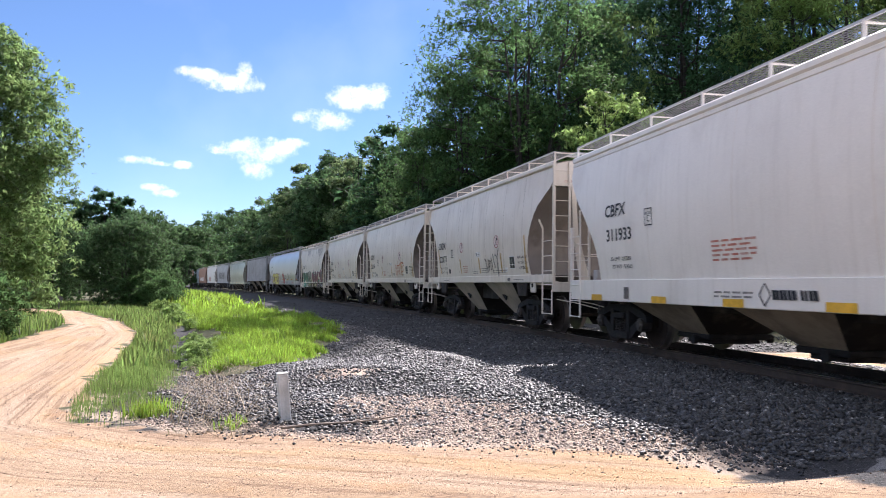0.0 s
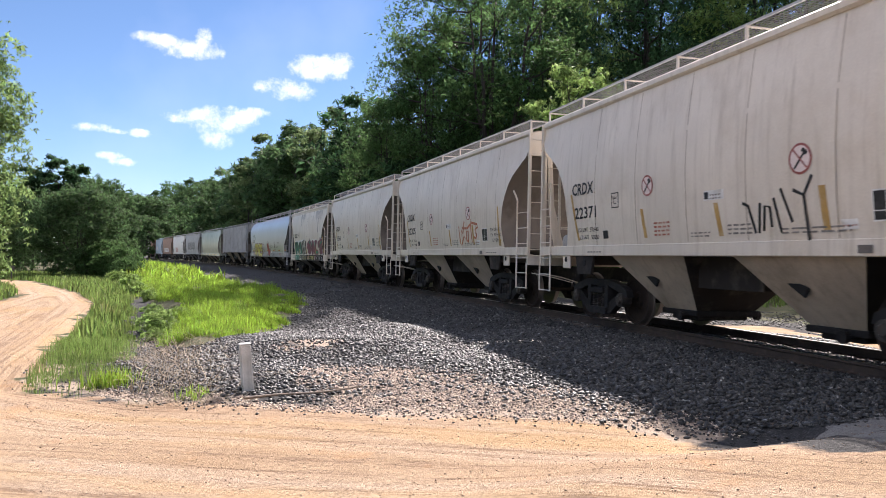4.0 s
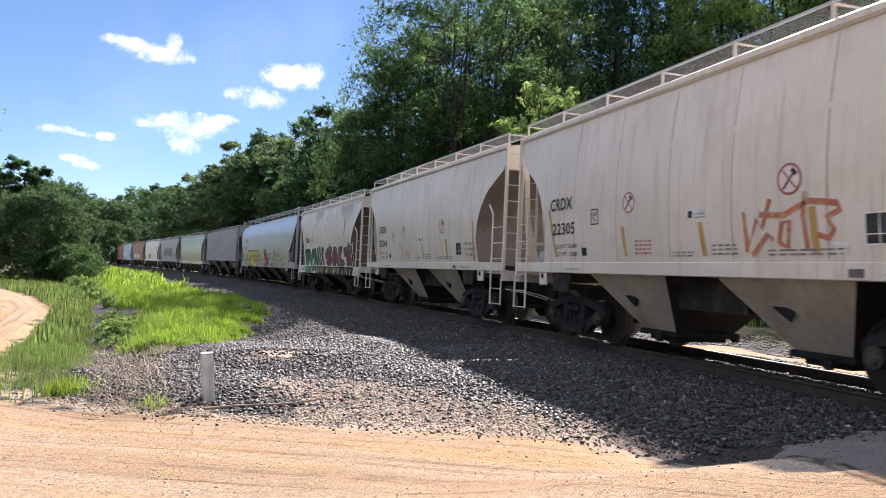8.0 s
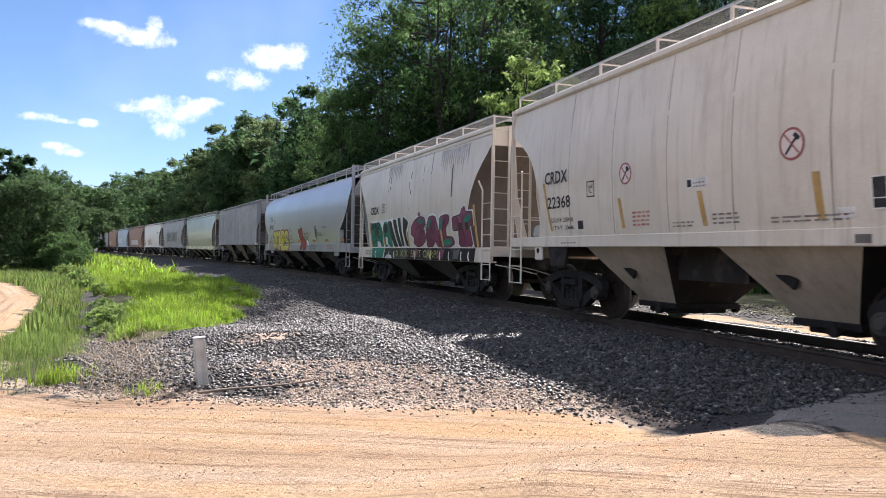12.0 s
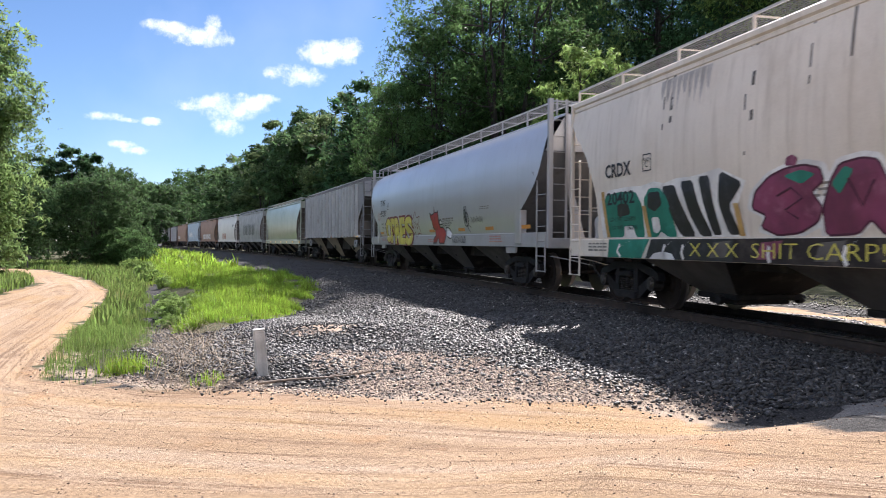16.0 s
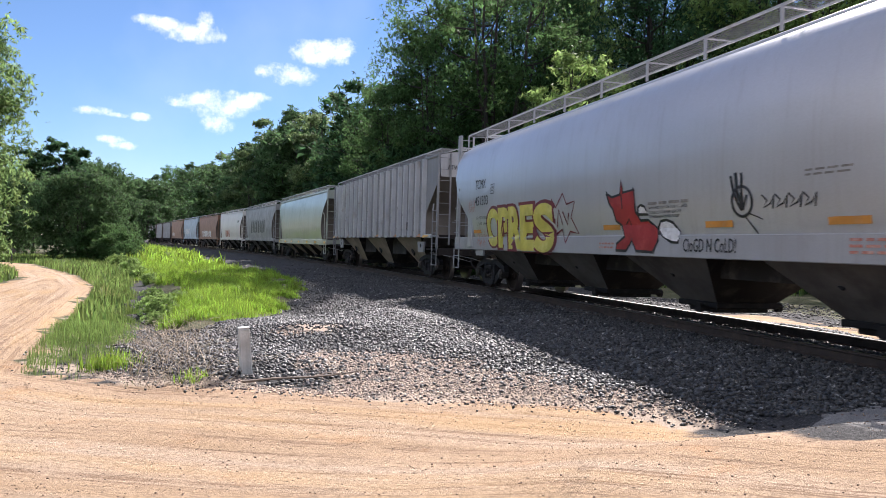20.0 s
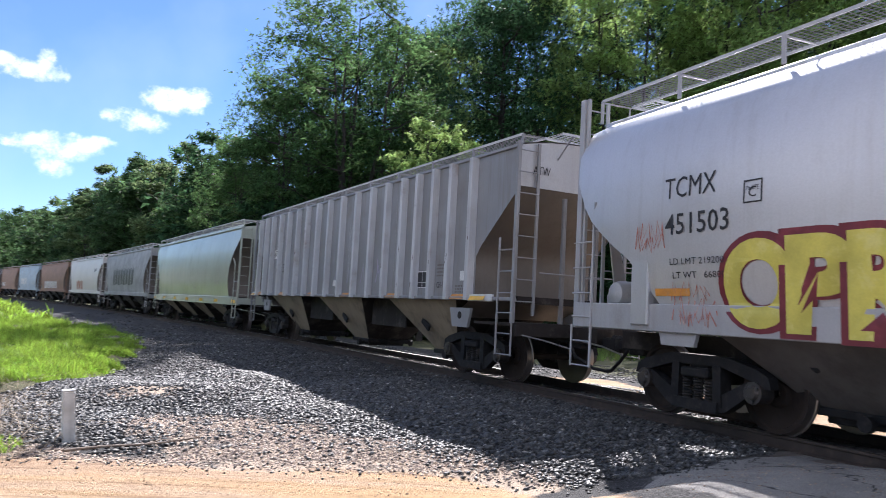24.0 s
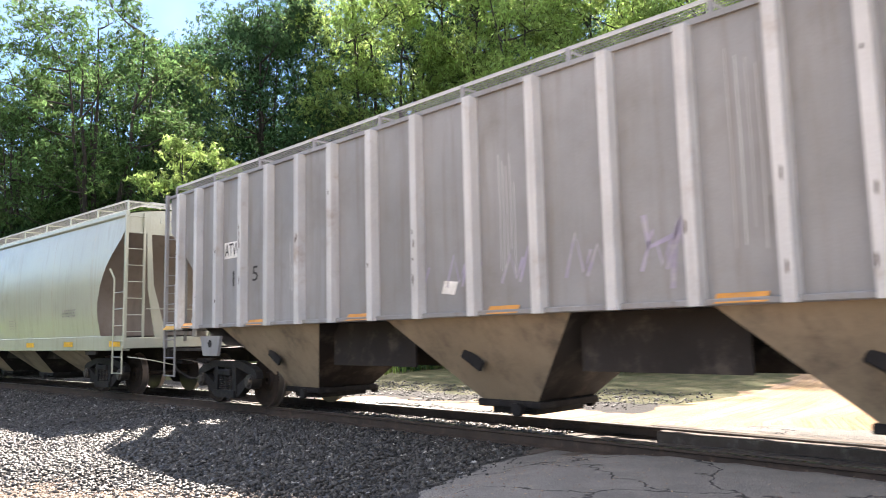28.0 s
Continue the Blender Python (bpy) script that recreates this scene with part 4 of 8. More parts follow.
    for pr, tl, az, d, slope, wide in [(slim, 11, -25.9, 82, 0.104, 1.0), (m3, 12, -21.5, 84, 0.093, 0.72), (m3, 12, -22.7, 88, 0.094, 0.75), (m3, 12, -20.9, 92, 0.074, 0.9), (rb, 6.6, -27.6, 70, 0.07, 1.0), (m3, 12, -28.5, 96, 0.1, 1.0),
                                       (m3, 12, -31, 92, 0.12, 1.0), (slim, 11, -30, 86, 0.13, 1.0), (m3, 12, -34, 90, 0.13, 1.0), (rb, 6.6, -34, 60, 0.1, 1.1), (m3, 12, -25.2, 120, 0.07, 1.0), (m3, 12, -26.8, 130, 0.075, 1.0),
                                       (m3, 12, -37, 84, 0.14, 1.0), (m3, 12, -41, 80, 0.15, 1.1), (m3, 12, -46, 78, 0.16, 1.1), (m3, 12, -52, 74, 0.17, 1.1)]:
        grown(pr, tl, az, d, slope, wide, turn())
    # shrubs by the road
    sh = tree(51, 2.5, 1.6, 0.02, 4200, 0.17, Md, "leafy shrub at the road's edge", "shrub", "shrubs beside the road", clumps=30, sprays=18, stems=3, leaders=2, name="shrub")
    put(sh, -33.4, 24.5)
    for az, d, k in [(-20.6, 55, 0.9), (-21.2, 57, 1.1), (-20.1, 52, 0.55), (-31.6, 27, 0.7), (-36, 24, 1.0)]:
        if float(road_depth(*(np.array([v]) for v in az_place(az, d)[:2]))[0]) < -0.6 * k:
            plant(sh, az, d, k, turn())
    # brush on the far side of the track
    for i in range(16):
        s = -14 + i * 3.2 + rnd.uniform(-1, 1)
        p = on_track(s, rnd.uniform(15, 19))
        copy_thing(b2 if i % 3 else b1, Matrix.Translation((p.x, p.y, land_z(p.x, p.y) - 0.1)) @ Matrix.Rotation(turn(), 4, "Z") @ Matrix.Scale(rnd.uniform(0.28, 0.5) * (0.5 if s < 3 else 1), 4))
    for i in range(18):
        s = -22 + i * 4.0 + rnd.uniform(-1, 1)
        p = on_track(s, rnd.uniform(24, 32))
        copy_thing(b1 if i % 3 else b2, Matrix.Translation((p.x, p.y, land_z(p.x, p.y) - 0.2)) @ Matrix.Rotation(turn(), 4, "Z") @ Matrix.Scale(rnd.uniform(0.5, 0.8), 4))
    # behind the camera
    for az, d in [(95, 60), (110, 70), (128, 62), (146, 70), (165, 64), (184, 72), (203, 66), (222, 60), (240, 62), (258, 64), (276, 60), (292, 58)]:
        plant(p0, az, d, rnd.uniform(0.7, 0.9), turn())


woods()

# ---- the train ----
U_ROWS = ((0, 18.43), (4, 3.88), (8, -10.39), (12, -24.46), (16, -38.37), (20, -52.2), (24, -66.0), (28, -79.86))


def lead(t):
    """Where the gap behind the first car stands at t, by distance along the track."""
    ts, us = zip(*U_ROWS)
    n = len(ts)
    h = np.diff(ts)
    d = np.diff(us) / h
    m = np.concatenate([[d[0]], (d[1:] + d[:-1]) / 2, [d[-1]]])
    i = min(max(int(np.searchsorted(ts, t, "right")) - 1, 0), n - 2)
    u = (t - ts[i]) / h[i]
    return ((2 * u ** 3 - 3 * u ** 2 + 1) * us[i] + (u ** 3 - 2 * u ** 2 + u) * h[i] * m[i] + (-2 * u ** 3 + 3 * u ** 2) * us[i + 1] + (u ** 3 - u ** 2) * h[i] * m[i + 1])


M_BEIGE = mat("paint_warm_grey", (0.75, 0.68, 0.59), 0.42, alt=(0.67, 0.59, 0.49), alt_at=(0.45, 0.75), scale=0.8, var=0.07, streak=0.4, streak_col=(0.36, 0.29, 0.21), bump=0.04, bump_scale=3)
M_WHITE = mat("paint_white", (0.83, 0.785, 0.725), 0.38, alt=(0.7, 0.65, 0.59), alt_at=(0.5, 0.8), scale=0.6, var=0.05, streak=0.18, streak_col=(0.4, 0.35, 0.28), bump=0.03, bump_scale=3)
M_SILVER = mat("paint_silver_grey", (0.54, 0.54, 0.56), 0.3, 0.36, alt=(0.48, 0.475, 0.48), alt_at=(0.5, 0.8), scale=0.5, var=0.06, streak=0.18, streak_col=(0.28, 0.25, 0.22), bump=0.03, bump_scale=2.5)
M_SILLPALE = mat("sill_pale_grey", (0.4, 0.4, 0.41), 0.45, 0.1, alt=(0.32, 0.31, 0.3), alt_at=(0.5, 0.8), scale=1.2, var=0.07, streak=0.3, streak_col=(0.28, 0.25, 0.22), bump=0.03)
M_RIBGREY = mat("paint_old_grey", (0.275, 0.278, 0.29), 0.5, alt=(0.2, 0.188, 0.183), alt_at=(0.42, 0.8), scale=0.7, var=0.16, streak=0.75, streak_col=(0.2, 0.18, 0.165), bump=0.06, bump_scale=6)
M_RIB = mat("rib_pale_grey", (0.55, 0.555, 0.565), 0.45, alt=(0.36, 0.3, 0.26), alt_at=(0.55, 0.8), scale=1.6, var=0.1, streak=0.35, streak_col=(0.25, 0.2, 0.17), bump=0.05)
M_GREEN = mat("paint_pale_green", (0.5, 0.52, 0.43), 0.22, 0.1, alt=(0.36, 0.38, 0.31), alt_at=(0.5, 0.8), scale=0.5, var=0.06, streak=0.25, streak_col=(0.24, 0.2, 0.15), bump=0.03)
M_TANHOP = mat("hopper_dusty_tan", (0.37, 0.295, 0.21), 0.7, alt=(0.13, 0.105, 0.085), alt_at=(0.45, 0.75), scale=1.2, var=0.12, streak=0.4, streak_col=(0.15, 0.12, 0.1), bump=0.08)
M_GREYHOP = mat("hopper_grimy_grey", (0.15, 0.135, 0.125), 0.65, alt=(0.08, 0.07, 0.063), alt_at=(0.4, 0.7), scale=1.2, streak=0.4, bump=0.08)
M_ENDBROWN = mat("end_sheet_brown", (0.19, 0.16, 0.14), 0.7, alt=(0.16, 0.125, 0.1), alt_at=(0.45, 0.75), scale=1.1, var=0.15, streak=0.5, streak_col=(0.1, 0.08, 0.065), bump=0.06)
# grey of end posts; on the silver car's slope sheets it paints in shade
M_ENDGREY = mat("end_grey_and_shade", (0.16, 0.158, 0.16), 0.6, alt=(0.1, 0.095, 0.09), scale=1.2, streak=0.4, bump=0.05)
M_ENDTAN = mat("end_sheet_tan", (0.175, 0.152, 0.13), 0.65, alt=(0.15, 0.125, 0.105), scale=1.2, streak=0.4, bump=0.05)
# body beige darkened, with the shade of the car ends in the colour
M_ENDBEIGE = mat("end_sheet_shaded_beige", (0.25, 0.215, 0.185), 0.65, alt=(0.17, 0.14, 0.115), scale=1.2, streak=0.4, bump=0.05)
M_BAYBEIGE = mat("bay_dusty_beige", (0.55, 0.47, 0.375), 0.65, alt=(0.4, 0.33, 0.25), alt_at=(0.45, 0.75), scale=1.2, streak=0.35, streak_col=(0.2, 0.16, 0.12), bump=0.05)
# near black of frame parts and sill paint; paints shade at the bays
M_NEARBLACK = mat("near_black_paint_and_shade", (0.032, 0.027, 0.025), 0.7, alt=(0.09, 0.075, 0.065), scale=2, bump=0.1, spec=0.2)
M_IRON = mat("cast_iron_grime", (0.022, 0.021, 0.022), 0.62, 0.0, alt=(0.05, 0.044, 0.04), alt_at=(0.5, 0.75), scale=6, bump=0.25, bump_scale=40, spec=0.15)
M_SPRING = mat("worn_iron", (0.05, 0.045, 0.043), 0.5, 0.3, alt=(0.09, 0.07, 0.055), alt_at=(0.5, 0.75), scale=6, bump=0.2, bump_scale=40)
M_TREAD = mat("wheel_tread", (0.34, 0.3, 0.27), 0.38, 0.9, var=0.1, bump=0.05)
M_WHEEL = mat("wheel_rust", (0.04, 0.03, 0.025), 0.75, 0.0, alt=(0.025, 0.022, 0.021), scale=5, bump=0.2, spec=0.12)
M_GALV = mat("galvanised_grating", (0.5, 0.5, 0.5), 0.55, 0.3, alt=(0.38, 0.375, 0.365), scale=3, var=0.1, bump=0.05)
M_GRATE = mat("weathered_grating", (0.2, 0.2, 0.2), 0.7, 0.0, alt=(0.13, 0.125, 0.12), scale=3, var=0.1, bump=0.05)
M_BLACK = mat("stencil_black", (0.022, 0.022, 0.026), 0.6, bump=0, var=0.3, alt=(0.12, 0.11, 0.1), alt_at=(0.62, 0.8), scale=9)
M_REDTXT = mat("stencil_red", (0.48, 0.17, 0.12), 0.6, bump=0, alt=(0.6, 0.42, 0.35), alt_at=(0.45, 0.7), scale=8)
M_PRINT = mat("worn_print", (0.2, 0.185, 0.17), 0.6, bump=0, alt=(0.42, 0.38, 0.34), alt_at=(0.45, 0.7), scale=12)
M_WHITETXT = mat("decal_white", (0.78, 0.77, 0.75), 0.5, bump=0, alt=(0.6, 0.57, 0.52), scale=6)
M_YELLOW = mat("reflector_yellow", (0.75, 0.43, 0.04), 0.4, bump=0, alt=(0.55, 0.36, 0.14), alt_at=(0.55, 0.8), scale=8)
M_WASH = mat("washed_dirt", (0.5, 0.46, 0.42), 0.5, bump=0, alt=(0.36, 0.33, 0.3), alt_at=(0.45, 0.7), scale=5, streak=0.5)
M_RUSTSCAR = mat("rust_scar", (0.06, 0.04, 0.032), 0.9, bump=0.1, alt=(0.14, 0.07, 0.04), scale=12)
M_OCHRE = mat("ochre_patch", (0.5, 0.31, 0.1), 0.55, bump=0, alt=(0.58, 0.45, 0.27), alt_at=(0.45, 0.75), scale=5)
M_TEAL = mat("spray_teal", (0.015, 0.2, 0.14), 0.45, bump=0, alt=(0.03, 0.28, 0.21), scale=3)
M_MAGENTA = mat("spray_plum", (0.2, 0.04, 0.095), 0.45, bump=0, var=0.3, alt=(0.34, 0.12, 0.19), alt_at=(0.48, 0.7), scale=2.2)
M_PLUMDARK = mat("spray_dark_plum", (0.07, 0.012, 0.035), 0.45, bump=0, alt=(0.1, 0.02, 0.05), scale=3)
M_SPRAYW = mat("spray_white", (0.75, 0.74, 0.72), 0.45, bump=0, alt=(0.6, 0.58, 0.56), scale=3)
M_SPRAYK = mat("spray_black", (0.018, 0.018, 0.022), 0.4, bump=0, alt=(0.05, 0.05, 0.06), scale=4)
M_SPRAYY = mat("spray_yellow", (0.62, 0.55, 0.1), 0.45, bump=0, alt=(0.72, 0.66, 0.2), scale=3)
M_SPRAYM = mat("spray_maroon", (0.16, 0.018, 0.03), 0.45, bump=0, alt=(0.24, 0.03, 0.05), scale=3)
M_SPRAYR = mat("spray_red", (0.35, 0.025, 0.025), 0.45, bump=0, alt=(0.45, 0.06, 0.05), scale=3)
M_RUSTRED = mat("spray_faded_red", (0.5, 0.16, 0.08), 0.55, bump=0, alt=(0.56, 0.42, 0.33), alt_at=(0.45, 0.7), scale=5)
M_PURPLE = mat("spray_faded_violet", (0.34, 0.31, 0.44), 0.55, bump=0, alt=(0.4, 0.385, 0.4), alt_at=(0.4, 0.7), scale=4)
M_ORANGE = mat("patch_orange", (0.62, 0.27, 0.05), 0.45, bump=0, alt=(0.5, 0.3, 0.14), alt_at=(0.5, 0.8), scale=6)
M_PINK = mat("disc_pink_white", (0.78, 0.66, 0.63), 0.5, bump=0, var=0.05)
M_SIGNRED = mat("disc_ring_red", (0.33, 0.1, 0.09), 0.5, bump=0)


def widths(kind, top):
    """Heights over the rail and half widths of a body's side."""
    if kind == "rib":
        return [1.39, top], [1.475, 1.475]
    if kind == "round":
        return [1.39, 1.62, 2.1, 2.82, 3.5, 4.0, 4.3, top - 0.12, top], [1.47, 1.53, 1.6, 1.625, 1.6, 1.5, 1.36, 1.14, 1.0]
    return [1.39, 1.62, 2.1, 2.82, 3.5, 4.1, top], [1.5, 1.535, 1.59, 1.625, 1.595, 1.52, 1.45]


class Car:
    """One covered hopper. y runs along the track away from the camera, x to the far side, z from the rail head. All parts hang under one Empty."""

    def __init__(self, label, length, kind, top, paint, under, bays, sill_z=1.39, sill_h=0.22, cut=1.42, bay_in=3.1, over=2.7, end=0.8, end_paint=None, sill_paint=None, ribs=0, detail=True, rib_at=(), post_top=None):
        self.rib_at = rib_at
        self.L, self.kind, self.top, self.paint = length, kind, top, paint
        self.ob = thing("hopper_car", label, "rail car", "cars of the train")
        self.post_top = post_top
        self.ye, self.end = length / 2 - end, end
        self.zs, self.ws = widths(kind, top)
        self.sill_z, self.sill_h, self.cut = sill_z, sill_h, cut
        self.end_paint, self.sill_paint, self.under = end_paint or M_ENDBROWN, sill_paint or paint, under
        self.tc, self.bay_in = length - 2 * over, bay_in
        self.wheels, self.trucks = [], []
        self.shell(), self.sills(), self.bays(bays), self.underframe(), self.board(detail), self.ladders(detail)
        if ribs:
            self.ribs(ribs)
        for e in (-1, 1):
            self.truck(e)

    def w(self, z):
        return float(np.interp(z, self.zs, self.ws))

    # shape of the body -----------------------------------------------------
    def inset(self, z):
        """How far the side sheet is cut back at the ends, by height."""
        b = self.sill_z + self.sill_h
        if self.kind == "rib":
            return self.cut * max(0.0, min(1.0, (3.7 - z) / 1.2))
        if self.kind == "round":
            return float(np.interp(z, [1.5, 2.13, 2.5, 2.9, 3.4, 3.9, 4.3, 4.55], [2.0, 1.45, 0.85, 0.38, 0.1, 0.0, 0.08, 0.3]))
        if self.end < 0.5:
            return float(np.interp(z, [1.6, 1.83, 2.27, 2.73, 3.19, 3.45, 3.82, 4.0], [1.45, 1.52, 1.6, 1.48, 1.22, 0.98, 0.34, 0.0]))
        if self.cut < 1.35:
            return float(np.interp(z, [1.45, 1.8, 2.15, 2.5, 2.9, 3.3, 3.6, 3.9], [1.68, 1.66, 1.56, 1.33, 0.98, 0.56, 0.28, 0.0]))
        return float(np.interp(z, [1.6, 1.83, 2.27, 2.73, 3.19, 3.45, 3.82, 3.95], [1.3, 1.38, 1.35, 1.15, 0.85, 0.57, 0.14, 0.0]))

    def shell(self):
        b = self.sill_z + self.sill_h - 0.01
        levels = sorted(set([b] + [z for z in np.linspace(b, self.top, 15)]))
        ys = np.linspace(-1, 1, 9)
        bm = bmesh.new()
        grid = {}
        for sx in (-1, 1):
            for i, z in enumerate(levels):
                e = self.ye - self.inset(z)
                for j, u in enumerate(ys):
                    grid[sx, i, j] = bm.verts.new((sx * self.w(z), e * u, z))
        for sx in (-1, 1):
            for i in range(len(levels) - 1):
                for j in range(len(ys) - 1):
                    bm.faces.new((grid[sx, i, j], grid[sx, i, j + 1], grid[sx, i + 1, j + 1], grid[sx, i + 1, j]))
        self.body = part("side_sheet", bm, self.paint, self.ob, smooth=35)
        # arched roof
        bm = bmesh.new()
        we, rise, n = self.w(self.top), 0.17 if self.kind != "round" else 0.2, 9
        rows = []
        for u in ys:
            rows.append([bm.verts.new((we * math.sin(a), self.ye * u, self.top - 0.002 + rise * (math.cos(a) - math.cos(1.25)) / (1 - math.cos(1.25)))) for a in [k * 1.25 / math.sin(1.25) * 0 + (k / 4 - 1) * math.pi / 2 for k in range(n)]])
        for p, q in zip(rows, rows[1:]):
            for a in range(n - 1):
                bm.faces.new((p[a], p[a + 1], q[a + 1], q[a]))
        for v in bm.verts:
            v.co.z = self.top + rise * (1 - (v.co.x / we) ** 2) - 0.002
        part("roof", bm, self.paint, self.ob, smooth=60)
        # end walls and slope sheets
        for e in (-1, 1):
            bm = bmesh.new()
            zc = 3.95 if self.kind == "curve" else 3.7 if self.kind == "rib" else 3.6
            arch = [(x, self.top + rise * (1 - (x / we) ** 2) - 0.02) for x in np.linspace(-we, we, 9)]
            ring = [bm.verts.new((x, e * (self.ye - 0.03), z)) for x, z in arch]
            low = [bm.verts.new((s * (self.w(zc) - 0.03), e * (self.ye - 0.03), zc)) for s in (1, -1)]
            bm.faces.new(ring + low)
            part("end_wall", bm, M_SILLPALE if self.kind == "rib" else self.paint, self.ob)
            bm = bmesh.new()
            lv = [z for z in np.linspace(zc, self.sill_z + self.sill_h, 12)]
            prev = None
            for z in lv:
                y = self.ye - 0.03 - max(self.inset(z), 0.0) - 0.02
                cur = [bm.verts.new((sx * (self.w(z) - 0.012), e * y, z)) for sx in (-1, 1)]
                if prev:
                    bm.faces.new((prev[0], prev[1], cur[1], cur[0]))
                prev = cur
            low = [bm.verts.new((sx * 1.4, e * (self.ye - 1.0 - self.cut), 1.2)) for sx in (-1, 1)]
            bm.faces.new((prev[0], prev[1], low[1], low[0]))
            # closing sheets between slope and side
            part("slope_sheet", bm, self.end_paint, self.ob, "streaked brown to grey slope sheet", smooth=50)

    def sills(self):
        for sx in (-1, 1):
            bm = bmesh.new()
            box(bm, (sx * 1.5, 0, self.sill_z + self.sill_h / 2), (0.1, self.ye * 2, self.sill_h), bevel=0.012)
            box(bm, (sx * 1.44, 0, self.sill_z + 0.02), (0.16, self.ye * 2, 0.04))
            part("side_sill", bm, self.sill_paint, self.ob)
            if self.kind != "round":
                bm = bmesh.new()
                if self.kind == "curve":
                    box(bm, (sx * (self.w(self.top) + 0.015), 0, self.top - 0.02), (0.12, self.ye * 2, 0.15), bevel=0.035)
                    if self.sill_z < 1.1:  # stepped cornice under the eave
                        box(bm, (sx * (self.w(self.top) + 0.02), 0, self.top - 0.14), (0.07, self.ye * 2, 0.1), bevel=0.02)
                else:
                    box(bm, (sx * (self.w(self.top) + 0.01), 0, self.top - 0.03), (0.06, self.ye * 2, 0.06))
                part("eave_rail", bm, self.paint, self.ob)
            else:
                bm = bmesh.new()
                box(bm, (sx * (self.w(self.top) + 0.01), 0, self.top - 0.01), (0.06, self.ye * 2, 0.08), bevel=0.015)
                part("eave_rail", bm, self.paint, self.ob)

    def bays(self, n):
        a = self.L / 2 - self.bay_in
        step = 2 * a / n
        for k in range(n):
            y0, y1 = -a + k * step, -a + (k + 1) * step
            ym = (y0 + y1) / 2
            g = step * 0.17
            bm = bmesh.new()
            topz, lowz, bw = self.sill_z + 0.01, 0.4, 0.62
            t = [bm.verts.new(p) for p in ((-1.42, y0 + g, topz), (1.42, y0 + g, topz), (1.42, y1 - g, topz), (-1.42, y1 - g, topz))]
            lo = [bm.verts.new(p) for p in ((-bw, ym - 0.5, lowz), (bw, ym - 0.5, lowz), (bw, ym + 0.5, lowz), (-bw, ym + 0.5, lowz))]
            for i in range(4):
                bm.faces.new((t[i], t[(i + 1) % 4], lo[(i + 1) % 4], lo[i]))
            bm.faces.new(lo)
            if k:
                wb = bmesh.new()  # added dark sheet that stands for the shade between two bays
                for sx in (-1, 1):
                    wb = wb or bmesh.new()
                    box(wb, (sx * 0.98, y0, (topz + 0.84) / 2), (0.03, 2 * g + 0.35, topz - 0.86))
                    part("bay_gap_shade", wb, M_NEARBLACK, self.ob, "dark sheet standing for the shade between the bays")
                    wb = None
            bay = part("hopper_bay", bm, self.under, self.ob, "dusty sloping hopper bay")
            bay.data.materials.append(M_NEARBLACK)  # near-black end slopes: their shade is put into the colour
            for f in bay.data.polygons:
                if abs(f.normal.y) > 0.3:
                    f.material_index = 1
            bm = bmesh.new()
            box(bm, (0, ym, 0.36), (1.34, 1.14, 0.1), bevel=0.015)
            box(bm, (0, ym, 0.27), (1.1, 0.8, 0.1), bevel=0.02)
            cyl(bm, (-0.85, ym - 0.3, 0.31), (0.85, ym - 0.3, 0.31), 0.035)
            for sx in (-1, 1):
                cyl(bm, (sx * 0.78, ym - 0.3, 0.31), (sx * 0.86, ym - 0.3, 0.31), 0.09)
            part("outlet_gate", bm, M_IRON, bay)
            for sx in (-1, 1):
                bm = bmesh.new()  # vibrator bracket on the bay's side
                q = Vector((sx * 1.08, ym + 0.25, 0.98))
                box(bm, q, (0.06, 0.42, 0.16), Euler((0.5, 0, 0)).to_matrix(), bevel=0.02)
                part("vibrator_bracket", bm, M_IRON, bay)

    def underframe(self):
        bm = bmesh.new()
        box(bm, (0, 0, 0.98), (0.42, self.L - 0.7, 0.3), bevel=0.01)
        part("centre_sill", bm, M_NEARBLACK, self.ob)
        for e in (-1, 1):
            bm = bmesh.new()
            pz = 1.12 if self.kind == "rib" else 1.36
            box(bm, (0, e * (self.ye - 0.7), pz), (2.9, 1.5, 0.05))
            box(bm, (0, e * (self.ye + 0.02), pz - 0.08), (2.98, 0.1, 0.26), bevel=0.012)
            part("end_platform", bm, M_NEARBLACK if self.kind == "rib" else self.sill_paint, self.ob)
            for sx in (-1, 1):
                bm = bmesh.new()  # bolster web with a round hole's rim
                out = [(self.tc / 2 - 0.42, 1.39), (self.tc / 2 + 0.42, 1.39), (self.tc / 2 + 0.3, 1.0), (self.tc / 2 - 0.3, 1.0)]
                prism(bm, [(e * y, z) for y, z in out], sx * 1.44, sx * 1.5)
                wb = part("bolster_web", bm, M_NEARBLACK if self.kind == "curve" else self.sill_paint, self.ob)
                bm = bmesh.new()
                cyl(bm, (sx * 1.49, e * self.tc / 2, 1.24), (sx * 1.508, e * self.tc / 2, 1.24), 0.075, 16)
                part("jacking_hole", bm, M_IRON, wb)
            bm = bmesh.new()  # draft gear and coupler
            y0 = e * (self.ye + 0.05)
            gap = self.end - 0.05
            box(bm, (0, y0 + e * 0.05, 0.9), (0.36, 0.4, 0.34), bevel=0.02)
            box(bm, (0, y0 + e * gap * 0.5, 0.88), (0.16, gap, 0.2), bevel=0.03)
            box(bm, (0.06, y0 + e * (gap - 0.06), 0.88), (0.3, 0.2, 0.3), bevel=0.05)
            part("coupler", bm, M_IRON, self.ob)
            bm = bmesh.new()
            pts = [Vector((-0.3, y0 + e * 0.1, 0.82)), Vector((-0.32, y0 + e * 0.3, 0.6)), Vector((-0.3, y0 + e * self.end * 0.7, 0.42)), Vector((-0.25, y0 + e * self.end, 0.4))]
